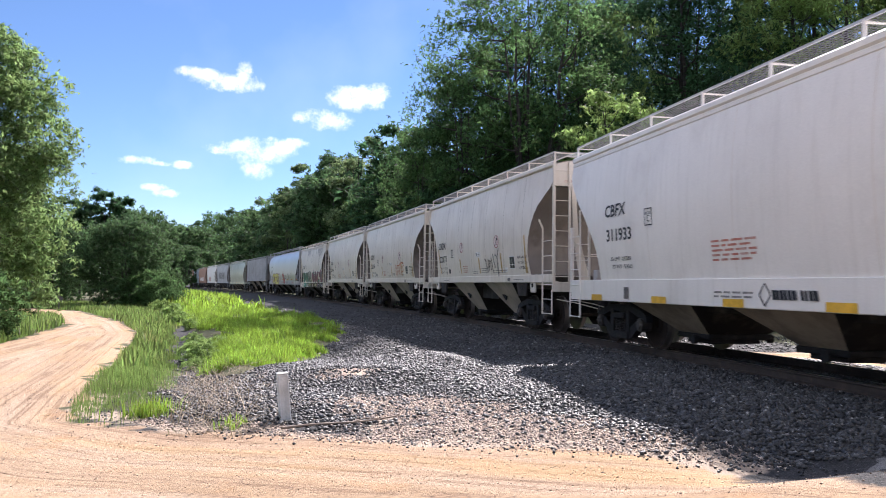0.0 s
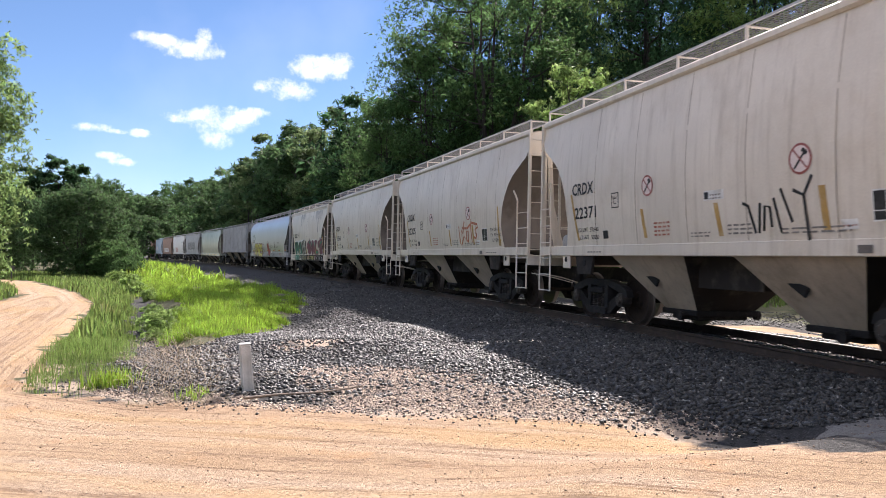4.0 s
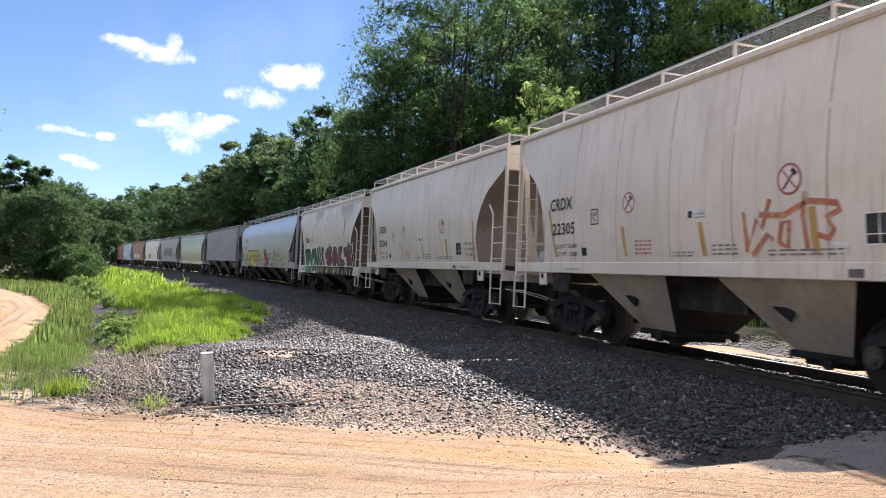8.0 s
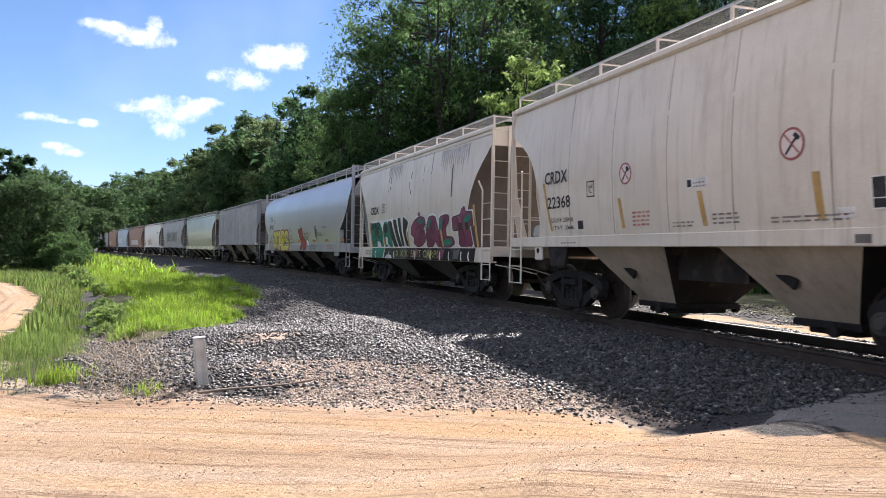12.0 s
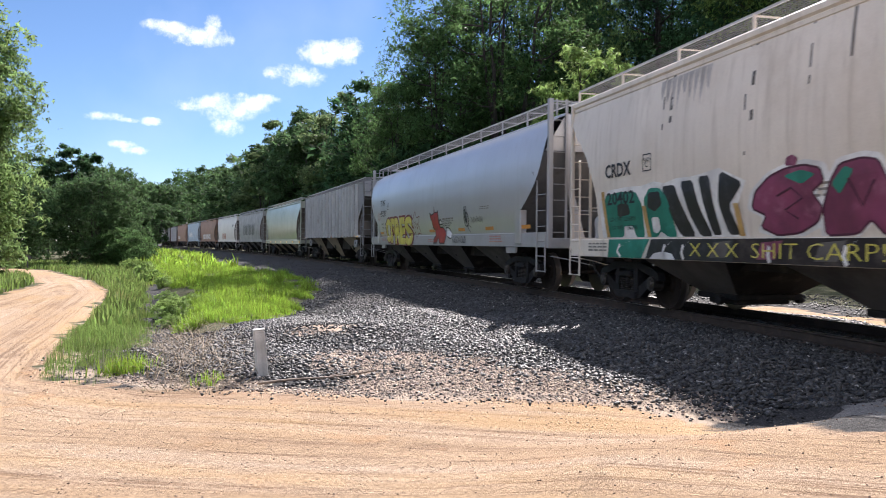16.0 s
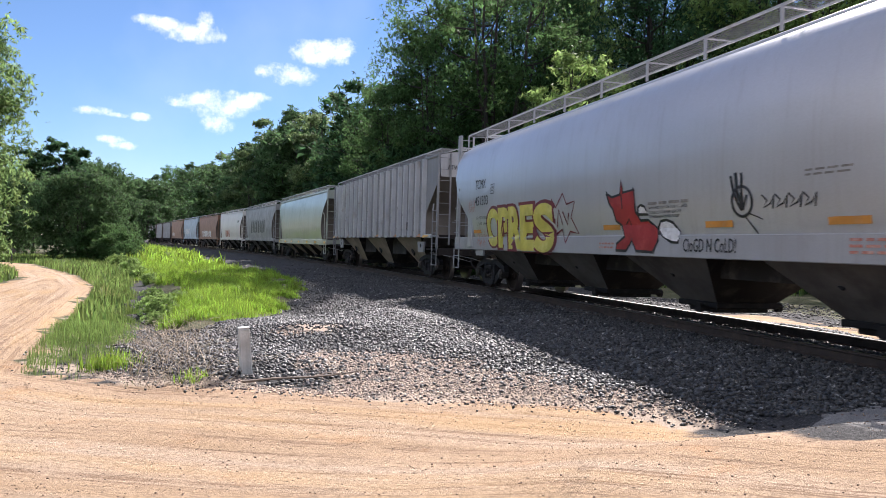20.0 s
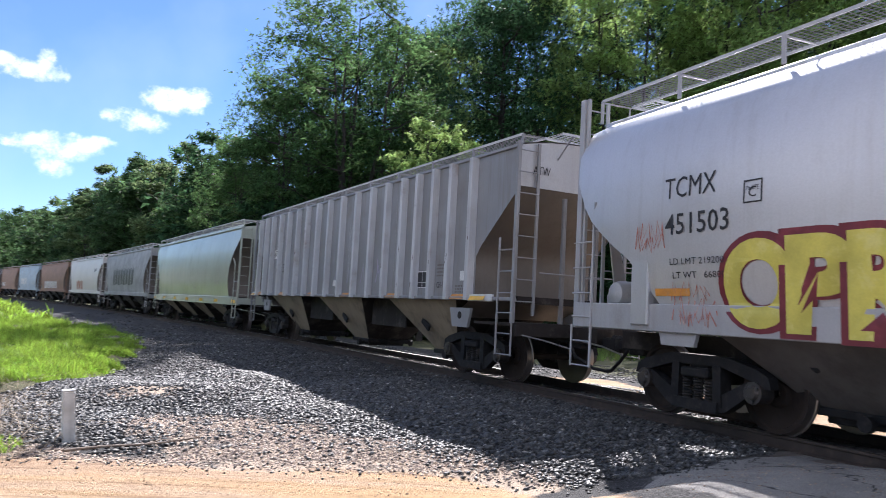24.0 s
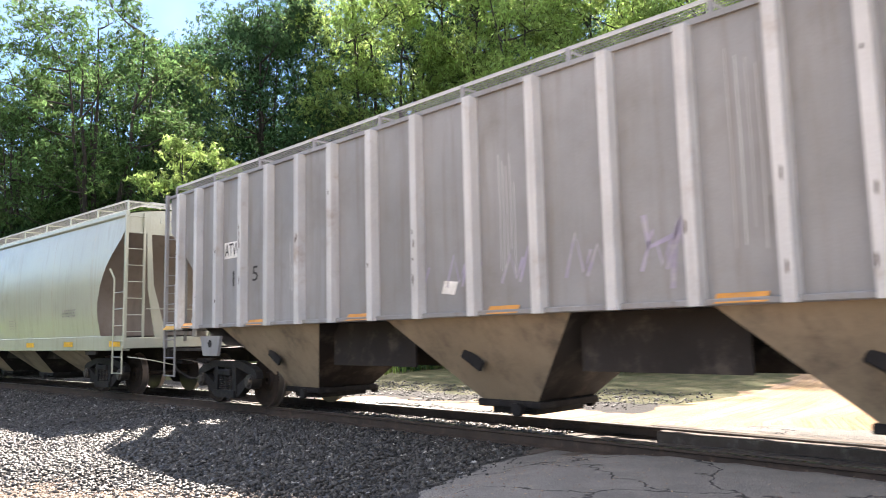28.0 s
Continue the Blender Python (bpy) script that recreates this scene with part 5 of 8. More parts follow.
            tube(bm, pts, 0.03)
            part("air_hose", bm, M_IRON, self.ob)
            bm = bmesh.new()
            tube(bm, [Vector((-1.42, y0, 0.95)), Vector((-0.9, y0 + e * 0.06, 0.86)), Vector((-0.35, y0 + e * 0.2, 0.72))], 0.014, 6)
            part("uncoupling_lever", bm, self.sill_paint, self.ob)
        # brake gear at the far end of each car: reservoir, brake wheel
        bm = bmesh.new()
        lathe(bm, [(-0.42, 0.05), (-0.38, 0.17), (-0.3, 0.2), (0.3, 0.2), (0.38, 0.17), (0.42, 0.05)], 16)
        bmesh.ops.translate(bm, verts=bm.verts, vec=(0.6 if self.cut < 1.35 else -0.75, self.ye - 0.5, 1.72))
        part("air_reservoir", bm, M_GALV, self.ob, smooth=40)
        bm = bmesh.new()
        box(bm, (-0.95, self.ye - 0.25, 1.55), (0.16, 0.2, 0.32), bevel=0.02)
        cyl(bm, (-0.8, self.ye - 0.2, 1.5), (-0.8, self.ye - 0.2, 1.38), 0.08)
        part("brake_valve", bm, M_GALV, self.ob)
        wheel_at = Vector((0.55, self.ye + 0.02, 2.6))
        bm = bmesh.new()
        ring = [wheel_at + Vector((math.cos(a) * 0.28, 0.09, math.sin(a) * 0.28)) for a in np.linspace(0, 2 * math.pi, 19)]
        tube(bm, ring, 0.016, 6)
        for k in range(4):
            cyl(bm, wheel_at + Vector((0, 0.09, 0)), wheel_at + Vector((math.cos(k * 1.571) * 0.28, 0.09, math.sin(k * 1.571) * 0.28)), 0.01, 6)
        cyl(bm, wheel_at + Vector((0, -0.1, 0)), wheel_at + Vector((0, 0.12, 0)), 0.04)
        part("brake_wheel", bm, M_GALV, self.ob)

    def board(self, detail):
        """Open grated running board along both roof edges and across the ends, on pale posts."""
        kind = self.kind
        z = self.top + {"curve": 0.31, "rib": 0.2, "round": 0.36}[kind]
        xo, xi, a = {"curve": (1.42, 0.84, self.ye - 0.12), "rib": (1.4, 0.86, self.ye - 0.1), "round": (1.2, 0.6, self.ye - 0.1)}[kind]
        for sx in (-1, 1):
            bm = bmesh.new()
            x0, x1 = sx * xi, sx * xo
            for x in (x0, x1):
                box(bm, (x, 0, z), (0.022, 2 * a, 0.04))
            part("board_edge", bm, M_GALV, self.ob, "pale galvanised edge angle")
            bm = bmesh.new()
            if detail:
                nl = 8
                for k in range(1, nl):
                    box(bm, (x0 + (x1 - x0) * k / nl, 0, z + 0.006), (0.005, 2 * a, 0.008))
                for y in np.arange(-a, a, 0.085):
                    box(bm, ((x0 + x1) / 2, y, z + 0.006), (abs(x1 - x0), 0.006, 0.008))
            else:
                for k in range(1, 6):
                    box(bm, (x0 + (x1 - x0) * k / 6, 0, z + 0.006), (0.03, 2 * a, 0.01))
            part("running_board", bm, M_GRATE, self.ob, "grey grated running board")
        n = max(4, int(2 * a / 1.75))
        foot = self.top - 0.02
        for k in range(n + 1):
            y = -a + 2 * a * k / n
            for sx in (-1, 1):
                bm = bmesh.new()
                box(bm, (sx * xo, y, (z + foot) / 2), (0.03, 0.055, z - foot))
                prism_ = [(xi, z - 0.012), (xo, z - 0.012), (xo, z - 0.04), (xi, z - 0.028)]
                lo = [bm.verts.new((sx * x, y - 0.012, zz)) for x, zz in prism_]
                hi = [bm.verts.new((sx * x, y + 0.012, zz)) for x, zz in prism_]
                for i in range(4):
                    bm.faces.new((lo[i], lo[(i + 1) % 4], hi[(i + 1) % 4], hi[i]))
                bm.faces.new(lo[::-1]), bm.faces.new(hi)
                part("board_post", bm, self.sill_paint, self.ob)
        a += 0.5 if kind == "rib" else 0.0
        for e in (-1, 1):
            bm = bmesh.new()
            for y in (a - 0.55, a):
                box(bm, (0, e * y, z), (2 * xi, 0.022, 0.04))
            if detail:
                for x in np.arange(-xi, xi, 0.1):
                    box(bm, (x, e * (a - 0.275), z + 0.006), (0.006, 0.55, 0.008))
                for k in range(1, 6):
                    box(bm, (0, e * (a - 0.55 * k / 6), z + 0.006), (2 * xi, 0.006, 0.008))
            else:
                for k in range(1, 5):
                    box(bm, (0, e * (a - 0.55 * k / 5), z + 0.006), (2 * xi, 0.03, 0.01))
            part("cross_walk", bm, M_GALV, self.ob, "galvanised grated cross walk")
            for sx in (-1, 1):
                bm = bmesh.new()  # struts that hold the end walk off the end wall
                tube(bm, [Vector((sx * 0.62, e * (self.ye - 0.02), self.top - 0.2)), Vector((sx * 0.62, e * (a + 0.02), z - 0.02))], 0.016, 6)
                part("walk_strut", bm, self.sill_paint, self.ob)
        bm = bmesh.new()  # trough hatch along the roof's middle
        box(bm, (0, 0, self.top + 0.2), (0.6, 2 * self.ye - 1.9, 0.1), bevel=0.03)
        part("roof_hatch", bm, self.paint, self.ob)
        if detail:
            bm = bmesh.new()  # hatch locking bars
            for y in np.arange(-self.ye + 1.5, self.ye - 1.3, 1.1):
                box(bm, (0, y, self.top + 0.262), (0.78, 0.05, 0.03))
            part("hatch_bars", bm, M_GALV, self.ob)

    def ladders(self, detail):
        e0 = self.ye + 0.03
        ztop = self.post_top or self.top + (0.02 if self.kind != "round" else 0.36)
        for e in (-1, 1):
            for sx in (-1, 1):
                x0 = sx * (1.55 if self.kind == "rib" else 1.51 if self.kind != "round" else 1.44)
                bm = bmesh.new()
                pw = 0.075 if self.kind != "round" else 0.12
                box(bm, (x0, e * e0, (1.15 + ztop) / 2), (pw, pw, ztop - 1.15), bevel=0.008)
                post = part("corner_post", bm, self.sill_paint, self.ob)
                bm = bmesh.new()
                x1 = x0 - sx * 0.45
                box(bm, (x1, e * e0, (1.3 + ztop) / 2), (0.055, 0.04, ztop - 1.3))
                if self.kind == "round":
                    box(bm, (x0, e * (e0 - 0.1), (1.3 + ztop) / 2), (0.05, 0.05, ztop - 1.3))
                part("ladder_stile", bm, self.sill_paint, self.ob)
                for k in range(9 if detail else 8):
                    zz = 1.55 + k * 0.4
                    if zz > ztop - 0.05:
                        break
                    bm = bmesh.new()
                    tube(bm, [Vector((x0, e * (e0 + 0.05), zz)), Vector((x1, e * (e0 + 0.05), zz))], 0.012, 6)
                    part("rung", bm, self.sill_paint, post)
                # side ladder: front stile with bent top, rungs and the hanging stirrup
                bm = bmesh.new()
                y1 = e * (e0 - (0.62 if self.end < 0.5 or self.cut < 1.35 else 0.5))
                xs = sx * 1.56
                zt = 3.1 if self.kind != "rib" else 2.75
                tube(bm, [Vector((xs, y1, 0.55)), Vector((xs, y1, zt - 0.25)), Vector((sx * (self.w(zt) + 0.01), y1 - e * 0.12, zt))], 0.024, 6)
                tube(bm, [Vector((xs, e * e0, 0.55)), Vector((xs, e * e0, 1.2))], 0.02, 6)
                part("side_stile", bm, self.sill_paint, self.ob)
                for zz in (0.57, 0.95, 1.33, 1.7, 2.1, 2.5):
                    bm = bmesh.new()
                    tube(bm, [Vector((xs, y1, zz)), Vector((xs, e * e0, zz))], 0.013, 6)
                    part("rung", bm, self.sill_paint, post)
            for sx in (-1, 1) if self.kind != "rib" and detail else ():  # tapered stiffener from the end wall down to the platform
                bm = bmesh.new()
                y = e * (self.ye + 0.0)
                prof = [(sx * 0.86, 4.0), (sx * 0.98, 4.0), (sx * 0.92, 2.6), (sx * 0.72, 1.4), (sx * 0.42, 1.4), (sx * 0.78, 2.7)]
                f0 = [bm.verts.new((x, y - e * 0.02, z)) for x, z in prof]
                f1 = [bm.verts.new((x, y - e * 0.055, z)) for x, z in prof]
                for i in range(6):
                    bm.faces.new((f0[i], f0[(i + 1) % 6], f1[(i + 1) % 6], f1[i]))
                bm.faces.new(f0), bm.faces.new(f1[::-1])
                part("end_stiffener", bm, self.paint, self.ob)
            bm = bmesh.new()  # handrail across the end
            tube(bm, [Vector((-1.0, e * (e0 + 0.02), 2.1)), Vector((1.0, e * (e0 + 0.02), 2.1))], 0.014, 6)
            part("hand_rail", bm, self.sill_paint, self.ob)

    def ribs(self, n):
        a = self.ye - 1.55
        for sx in (-1, 1):
            for k in range(len(self.rib_at) or n):
                y = self.L / 2 - self.rib_at[k] if self.rib_at else -a + 2 * a * k / (n - 1)
                bm = bmesh.new()
                zb = self.sill_z + 0.0
                v = prism(bm, [(y - 0.08, zb), (y + 0.08, zb), (y + 0.08, self.top - 0.055), (y - 0.08, self.top - 0.055)], sx * 1.47, sx * 1.62)
                for q in v:
                    if abs(q.co.x) > 1.5:
                        q.co.y = y + (q.co.y - y) * 0.82
                part("rib", bm, M_RIB, self.ob, "pale upright side rib")

    def truck(self, e):
        """A two-axle truck: bolster, cast side frames with open windows, spring nests, bearings and two wheelsets."""
        y0 = e * self.tc / 2
        ax, wr = 0.99, WHEEL_R
        bm = bmesh.new()
        box(bm, (0, 0, 0.66), (2.2, 0.36, 0.3), bevel=0.03)
        cyl(bm, (0, 0, 0.78), (0, 0, 1.0), 0.24, 14)
        tk = part("truck", bm, M_IRON, self.ob, "black cast iron truck")
        tk.location = (0, y0, 0)
        for sx in (-1, 1):
            bm = bmesh.new()
            x0, x1 = sx * 1.0, sx * 1.15
            # arched top member from bearing to bearing
            prism(bm, [(-1.22, 0.56), (-1.18, 0.7), (-1.02, 0.78), (-0.5, 0.9), (0.5, 0.9), (1.02, 0.78), (1.18, 0.7), (1.22, 0.56), (1.12, 0.56), (0.98, 0.62), (0.46, 0.76), (-0.46, 0.76), (-0.98, 0.62), (-1.12, 0.56)], x0, x1)
            for d in (-1, 1):
                prism(bm, [(d * 1.08, 0.58), (d * 0.86, 0.62), (d * 0.3, 0.34), (d * 0.36, 0.17), (d * 0.52, 0.2)], x0, x1)
                prism(bm, [(d * 0.3, 0.78), (d * 0.44, 0.78), (d * 0.46, 0.25), (d * 0.32, 0.25)], x0 - sx * 0.02, x1 + sx * 0.02)
            prism(bm, [(-0.42, 0.31), (0.42, 0.31), (0.4, 0.17), (-0.4, 0.17)], x0 - sx * 0.05, x1 + sx * 0.05)
            part("side_frame", bm, M_IRON, tk)
            bm = bmesh.new()  # bolster end over the springs
            box(bm, (sx * 1.1, 0, 0.66), (0.22, 0.5, 0.13), bevel=0.025)
            part("bolster_end", bm, M_IRON, tk)
            for yy in (-0.2, 0.0, 0.2):
                bm = bmesh.new()
                lathe(bm, [(0.31 + q * 0.019, 0.055 if q % 2 else 0.08) for q in range(16)], 10, "z")
                bmesh.ops.translate(bm, verts=bm.verts, vec=(sx * 1.1, yy, 0))
                part("spring", bm, M_SPRING, tk)
            for d in (-1, 1):
                bm = bmesh.new()
                cyl(bm, (sx * 0.98, d * ax, wr), (sx * 1.2, d * ax, wr), 0.14, 16)
                cyl(bm, (sx * 1.2, d * ax, wr), (sx * 1.235, d * ax, wr), 0.1, 12, 0.07)
                for k in range(3):
                    an = k * 2.094 + 0.4
                    cyl(bm, (sx * 1.2, d * ax + math.cos(an) * 0.095, wr + math.sin(an) * 0.095), (sx * 1.228, d * ax + math.cos(an) * 0.095, wr + math.sin(an) * 0.095), 0.022, 6)
                part("axle_box", bm, M_SPRING, tk)
        for d in (-1, 1):
            bm = bmesh.new()
            prof = [(0.68, wr + 0.028), (0.705, wr + 0.028), (0.712, wr + 0.005), (0.82, wr - 0.005), (0.822, wr - 0.06), (0.79, wr - 0.08), (0.75, 0.18), (0.8, 0.15), (0.8, 0.06), (0.0, 0.055)]
            full = [(-h, r) for h, r in prof] + [(h, r) for h, r in prof[::-1]]
            lathe(bm, full, 32)
            me = bpy.data.meshes.new("wheelset")
            bmesh.ops.recalc_face_normals(bm, faces=bm.faces)
            bm.to_mesh(me)
            bm.free()
            ws = placed("wheelset", me, [M_WHEEL, M_TREAD], tk, "rusty wheelset with polished treads", smooth=30)
            mi = [1 if all(np.hypot(*me.vertices[v].co[1:]) > wr - 0.02 for v in f.vertices) else 0 for f in me.polygons]
            me.polygons.foreach_set("material_index", mi)
            ws.location = (0, d * ax, wr)
            self.wheels.append(ws)


WHEEL_R = 0.5
MOVING = []  # (car thing, centre behind the lead gap, distance between trucks, wheelsets)


def couple(car, centre):
    MOVING.append((car.ob, centre, car.tc, car.wheels))
    return car


# ---- lettering and paint on the cars' near sides ----
def text_mesh(body, fat=0.0):
    cu = bpy.data.curves.new("lettering", "FONT")
    cu.body, cu.size, cu.offset, cu.resolution_u = body, 1.0, fat, 7 if fat >= 0.05 else 2
    ob = bpy.data.objects.new("lettering", cu)
    scene.collection.objects.link(ob)
    me = bpy.data.meshes.new_from_object(ob.evaluated_get(bpy.context.evaluated_depsgraph_get()))
    bpy.data.objects.remove(ob)
    bpy.data.curves.remove(cu)
    co = np.empty(len(me.vertices) * 3, np.float32)
    me.vertices.foreach_get("co", co)
    return me, co.reshape(-1, 3)


def on_side(car, y, z, lift):
    """Near side of a car body at (y, z)."""
    w = car.w(z)
    if car.sill_z - 0.01 < z < car.sill_z + car.sill_h:
        w = max(w, 1.551)
    return (-(w + lift), y, z)


def lettering(car, body, y, z, height, material, lift=0.008, fat=0.0, width=None, name="lettering", label="", shear=0.0, face="side"):
    """Letters that start at y (towards the far end) and run towards the near end, cap height given, laid on the near side."""
    me, co = text_mesh(body, fat)
    lo, hi = co.min(0), co.max(0)
    k = height / max(hi[1] - lo[1], 1e-6)
    kx = width / (hi[0] - lo[0]) if width else k
    u, v = (co[:, 0] - lo[0]) * kx, (co[:, 1] - lo[1]) * k
    u = u + shear * v
    out = [on_side(car, y - a, z + b, lift) for a, b in zip(u, v)] if face == "side" else [(-1.2 + a, -(car.ye + 0.0), z + b) for a, b in zip(u, v)]
    me.vertices.foreach_set("co", np.array(out, np.float32).ravel())
    return placed(name, me, material, car.ob, label)


def patch(car, outline, material, lift=0.006, name="painted_patch", label="", grid=True):
    """A flat painted shape given by (y, z) corners, on the near side; long ones are cut so that they follow the curve."""
    bm = bmesh.new()
    f = bm.faces.new([bm.verts.new((0, y, z)) for y, z in outline])
    zs = [z for _, z in outline]
    for zc in np.arange(min(zs) + 0.25, max(zs), 0.25):
        g = list(bm.verts) + list(bm.edges) + list(bm.faces)
        bmesh.ops.bisect_plane(bm, geom=g, plane_co=(0, 0, zc), plane_no=(0, 0, 1))
    for v in bm.verts:
        v.co = on_side(car, v.co.y, v.co.z, lift)
    return part(name, bm, material, car.ob, label)


def bar(car, y, z, w, h, material, lift=0.006, name="painted_bar", label=""):
    return patch(car, [(y, z), (y - w, z), (y - w, z + h), (y, z + h)], material, lift, name, label)


def small_print(car, y, z, w, rows, material, h=0.045, name="small_print"):
    """Lines of print too small to read, as plain bars."""
    bm = bmesh.new()
    h *= 0.7
    if material is M_BLACK:
        material = M_PRINT
    rnd = random.Random(int(y * 100) + int(z * 10) + rows)
    for r in range(rows):
        x = 0.0
        while x < w * rnd.uniform(0.85, 1.0):
            ln = rnd.uniform(0.1, 0.26) * w
            ln = min(ln, w - x)
            zz = z + (rows - 1 - r) * h * 2.2
            bm.faces.new([bm.verts.new(on_side(car, y - a, b, 0.007)) for a, b in ((x, zz), (x + ln, zz), (x + ln, zz + h), (x, zz + h))])
            x += ln + 0.03 * w + 0.02
    return part(name, bm, material, car.ob, "faded unreadable small print")


def disc(car, y, z, r, material, lift, name):
    bm = bmesh.new()
    bm.faces.new([bm.verts.new(on_side(car, y + math.cos(a) * r, z + math.sin(a) * r, lift)) for a in np.linspace(0, 2 * math.pi, 25)[:-1]])
    return part(name, bm, material, car.ob)


def stroke(car, pts, width, material, lift=0.007, name="paint_stroke", label=""):
    """A brushed or sprayed line along (y, z) points."""
    bm = bmesh.new()
    p = [Vector((y, z)) for y, z in pts]
    prev = None
    for i, q in enumerate(p):
        d = (p[min(i + 1, len(p) - 1)] - p[max(i - 1, 0)]).normalized()
        n = Vector((-d.y, d.x)) * width / 2
        cur = [bm.verts.new(on_side(car, *(q + n), lift)), bm.verts.new(on_side(car, *(q - n), lift))]
        if prev:
            bm.faces.new((prev[0], prev[1], cur[1], cur[0]))
        prev = cur
    return part(name, bm, material, car.ob, label)


def no_hammer(car, y, z, r=0.19):
    disc(car, y, z, r, M_SIGNRED, 0.006, "warning_disc")
    disc(car, y, z, r * 0.84, M_PINK, 0.008, "warning_disc_face")
    stroke(car, [(y + r * 0.5, z - r * 0.6), (y - r * 0.45, z + r * 0.45)], 0.035, M_BLACK, 0.010, "hammer_mark")
    stroke(car, [(y - r * 0.2, z + r * 0.6), (y - r * 0.6, z + r * 0.25)], 0.06, M_BLACK, 0.010, "hammer_mark")
    stroke(car, [(y + r * 0.55, z + r * 0.6), (y - r * 0.55, z - r * 0.6)], 0.025, M_SIGNRED, 0.011, "warning_slash")


def plate_box(car, y, z, w=0.3, h=0.38, letters=("PLATE", "C")):
    for a, b, c, d in ((0, 0, w, 0.02), (0, h - 0.02, w, 0.02), (0, 0.02, 0.02, h - 0.04), (w - 0.02, 0.02, 0.02, h - 0.04)):
        bar(car, y - a, z + b, c, d, M_BLACK, name="plate_border")
    lettering(car, letters[0], y - 0.05, z + h - 0.13, 0.06, M_BLACK, width=w - 0.1)
    lettering(car, letters[1], y - w / 2 + 0.06, z + 0.07, 0.13, M_BLACK)


def data_board(car, y, z, w=0.42, h=0.36):
    bar(car, y + 0.02, z - 0.02, w + 0.04, h + 0.04, M_WHITETXT, 0.005, "board_border")
    bar(car, y, z, w, h, M_SPRAYK, 0.007, "consolidated_board", "black data board with a white border")
    bar(car, y - w * 0.46, z, 0.015, h, M_WHITETXT, 0.009, "board_line")
    bar(car, y, z + h * 0.3, w, 0.012, M_WHITETXT, 0.009, "board_line")

# ---- the cars, from the one passing at the start to the last in sight ----
def crdx(label, mark, number, red=False, tag=False, rel=0.0):
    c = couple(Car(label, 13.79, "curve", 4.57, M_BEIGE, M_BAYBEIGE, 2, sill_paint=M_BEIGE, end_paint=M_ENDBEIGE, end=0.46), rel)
    Y = lambda d: c.L / 2 - d - 0.36
    lettering(c, mark, Y(1.97), 2.69, 0.26, M_BLACK, width=0.98, fat=0.02)
    lettering(c, number, Y(2.07), 2.18, 0.25, M_BLACK, width=0.98, fat=0.015)
    lettering(c, "LD LMT  232400", Y(2.2), 1.9, 0.085, M_BLACK, width=0.92)
    lettering(c, "LT WT   53600", Y(2.26), 1.74, 0.085, M_BLACK, width=0.86)
    plate_box(c, Y(3.7), 2.33, 0.28, 0.3)
    no_hammer(c, Y(5.03), 2.66, 0.19)
    no_hammer(c, Y(8.8), 2.68, 0.21)
    bar(c, Y(6.69), 2.27, 0.5, 0.15, M_WHITETXT, 0.005, "lessor_plate", "small white lessor plate")
    bar(c, Y(6.71), 2.29, 0.1, 0.11, M_BLACK, 0.008, "lessor_mark")
    small_print(c, Y(6.85), 2.28, 0.3, 2, M_BLACK, 0.035)
    for d0, z0, d1, z1, w in ((1.87, 2.73, 2.15, 1.72, 0.09), (4.76, 2.25, 4.86, 1.72, 0.1), (6.93, 2.22, 7.03, 1.7, 0.11), (9.1, 2.3, 9.16, 1.7, 0.12)):
        patch(c, [(Y(d0), z0), (Y(d0 + w), z0), (Y(d1 + w), z1), (Y(d1), z1)], M_OCHRE, 0.005, "touch_up_bar", "ochre primer patch")
    patch(c, [(Y(11.12), 2.75), (Y(11.2), 2.75), (Y(11.26), 2.1), (Y(11.3), 1.68), (Y(11.16), 1.68), (Y(11.16), 2.1)], M_OCHRE, 0.005, "touch_up_bar", "ochre primer patch")
    bar(c, Y(11.18), 1.66, 0.14, 0.18, M_OCHRE, 0.005, "touch_up_bar")
    small_print(c, Y(5.2), 1.75, 0.5, 4, M_REDTXT, 0.045)
    small_print(c, Y(6.3), 1.7, 0.55, 2, M_BLACK, 0.035)
    small_print(c, Y(7.25), 1.72, 0.55, 3, M_BLACK, 0.04)
    small_print(c, Y(8.4), 1.7, 1.2, 2, M_BLACK, 0.035)
    bar(c, Y(3.3), 1.74, 0.2, 0.16, M_BLACK, 0.005, "inspection_stencil")
    data_board(c, Y(9.95), 1.82, 0.38, 0.34)
    lettering(c, "EXW 10-8 H  9-3", Y(10.6), 2.08, 0.085, M_BLACK, width=0.72)
    lettering(c, "EW   8-8 H 15-0", Y(10.62), 1.93, 0.085, M_BLACK, width=0.72)
    lettering(c, "CU FT 3281", Y(10.66), 1.78, 0.085, M_BLACK, width=0.48)
    bar(c, Y(9.45), 1.72, 0.26, 0.13, M_WHITETXT, 0.006, "job_plate", "small white job plate")
    small_print(c, Y(9.48), 1.76, 0.2, 1, M_REDTXT, 0.03)
    small_print(c, Y(2.6), 1.46, 0.6, 1, M_BLACK, 0.035)
    small_print(c, Y(10.2), 1.46, 0.8, 1, M_BLACK, 0.04)
    bar(c, Y(9.7), 1.43, 0.22, 0.1, M_GREYHOP, 0.01, "route_board", "small grey card board on the sill")
    for d in (1.3, 11.4):  # bracket plate below the sill by the trucks
        bm = bmesh.new()
        box(bm, (-1.5, Y(d + 0.2), 1.29), (0.06, 0.34, 0.36), bevel=0.02)
        b = part("jacking_bracket", bm, M_BEIGE, c.ob)
        bm = bmesh.new()
        cyl(bm, (-1.525, Y(d + 0.2), 1.31), (-1.54, Y(d + 0.2), 1.31), 0.06, 14)
        part("bracket_hole", bm, M_IRON, b)
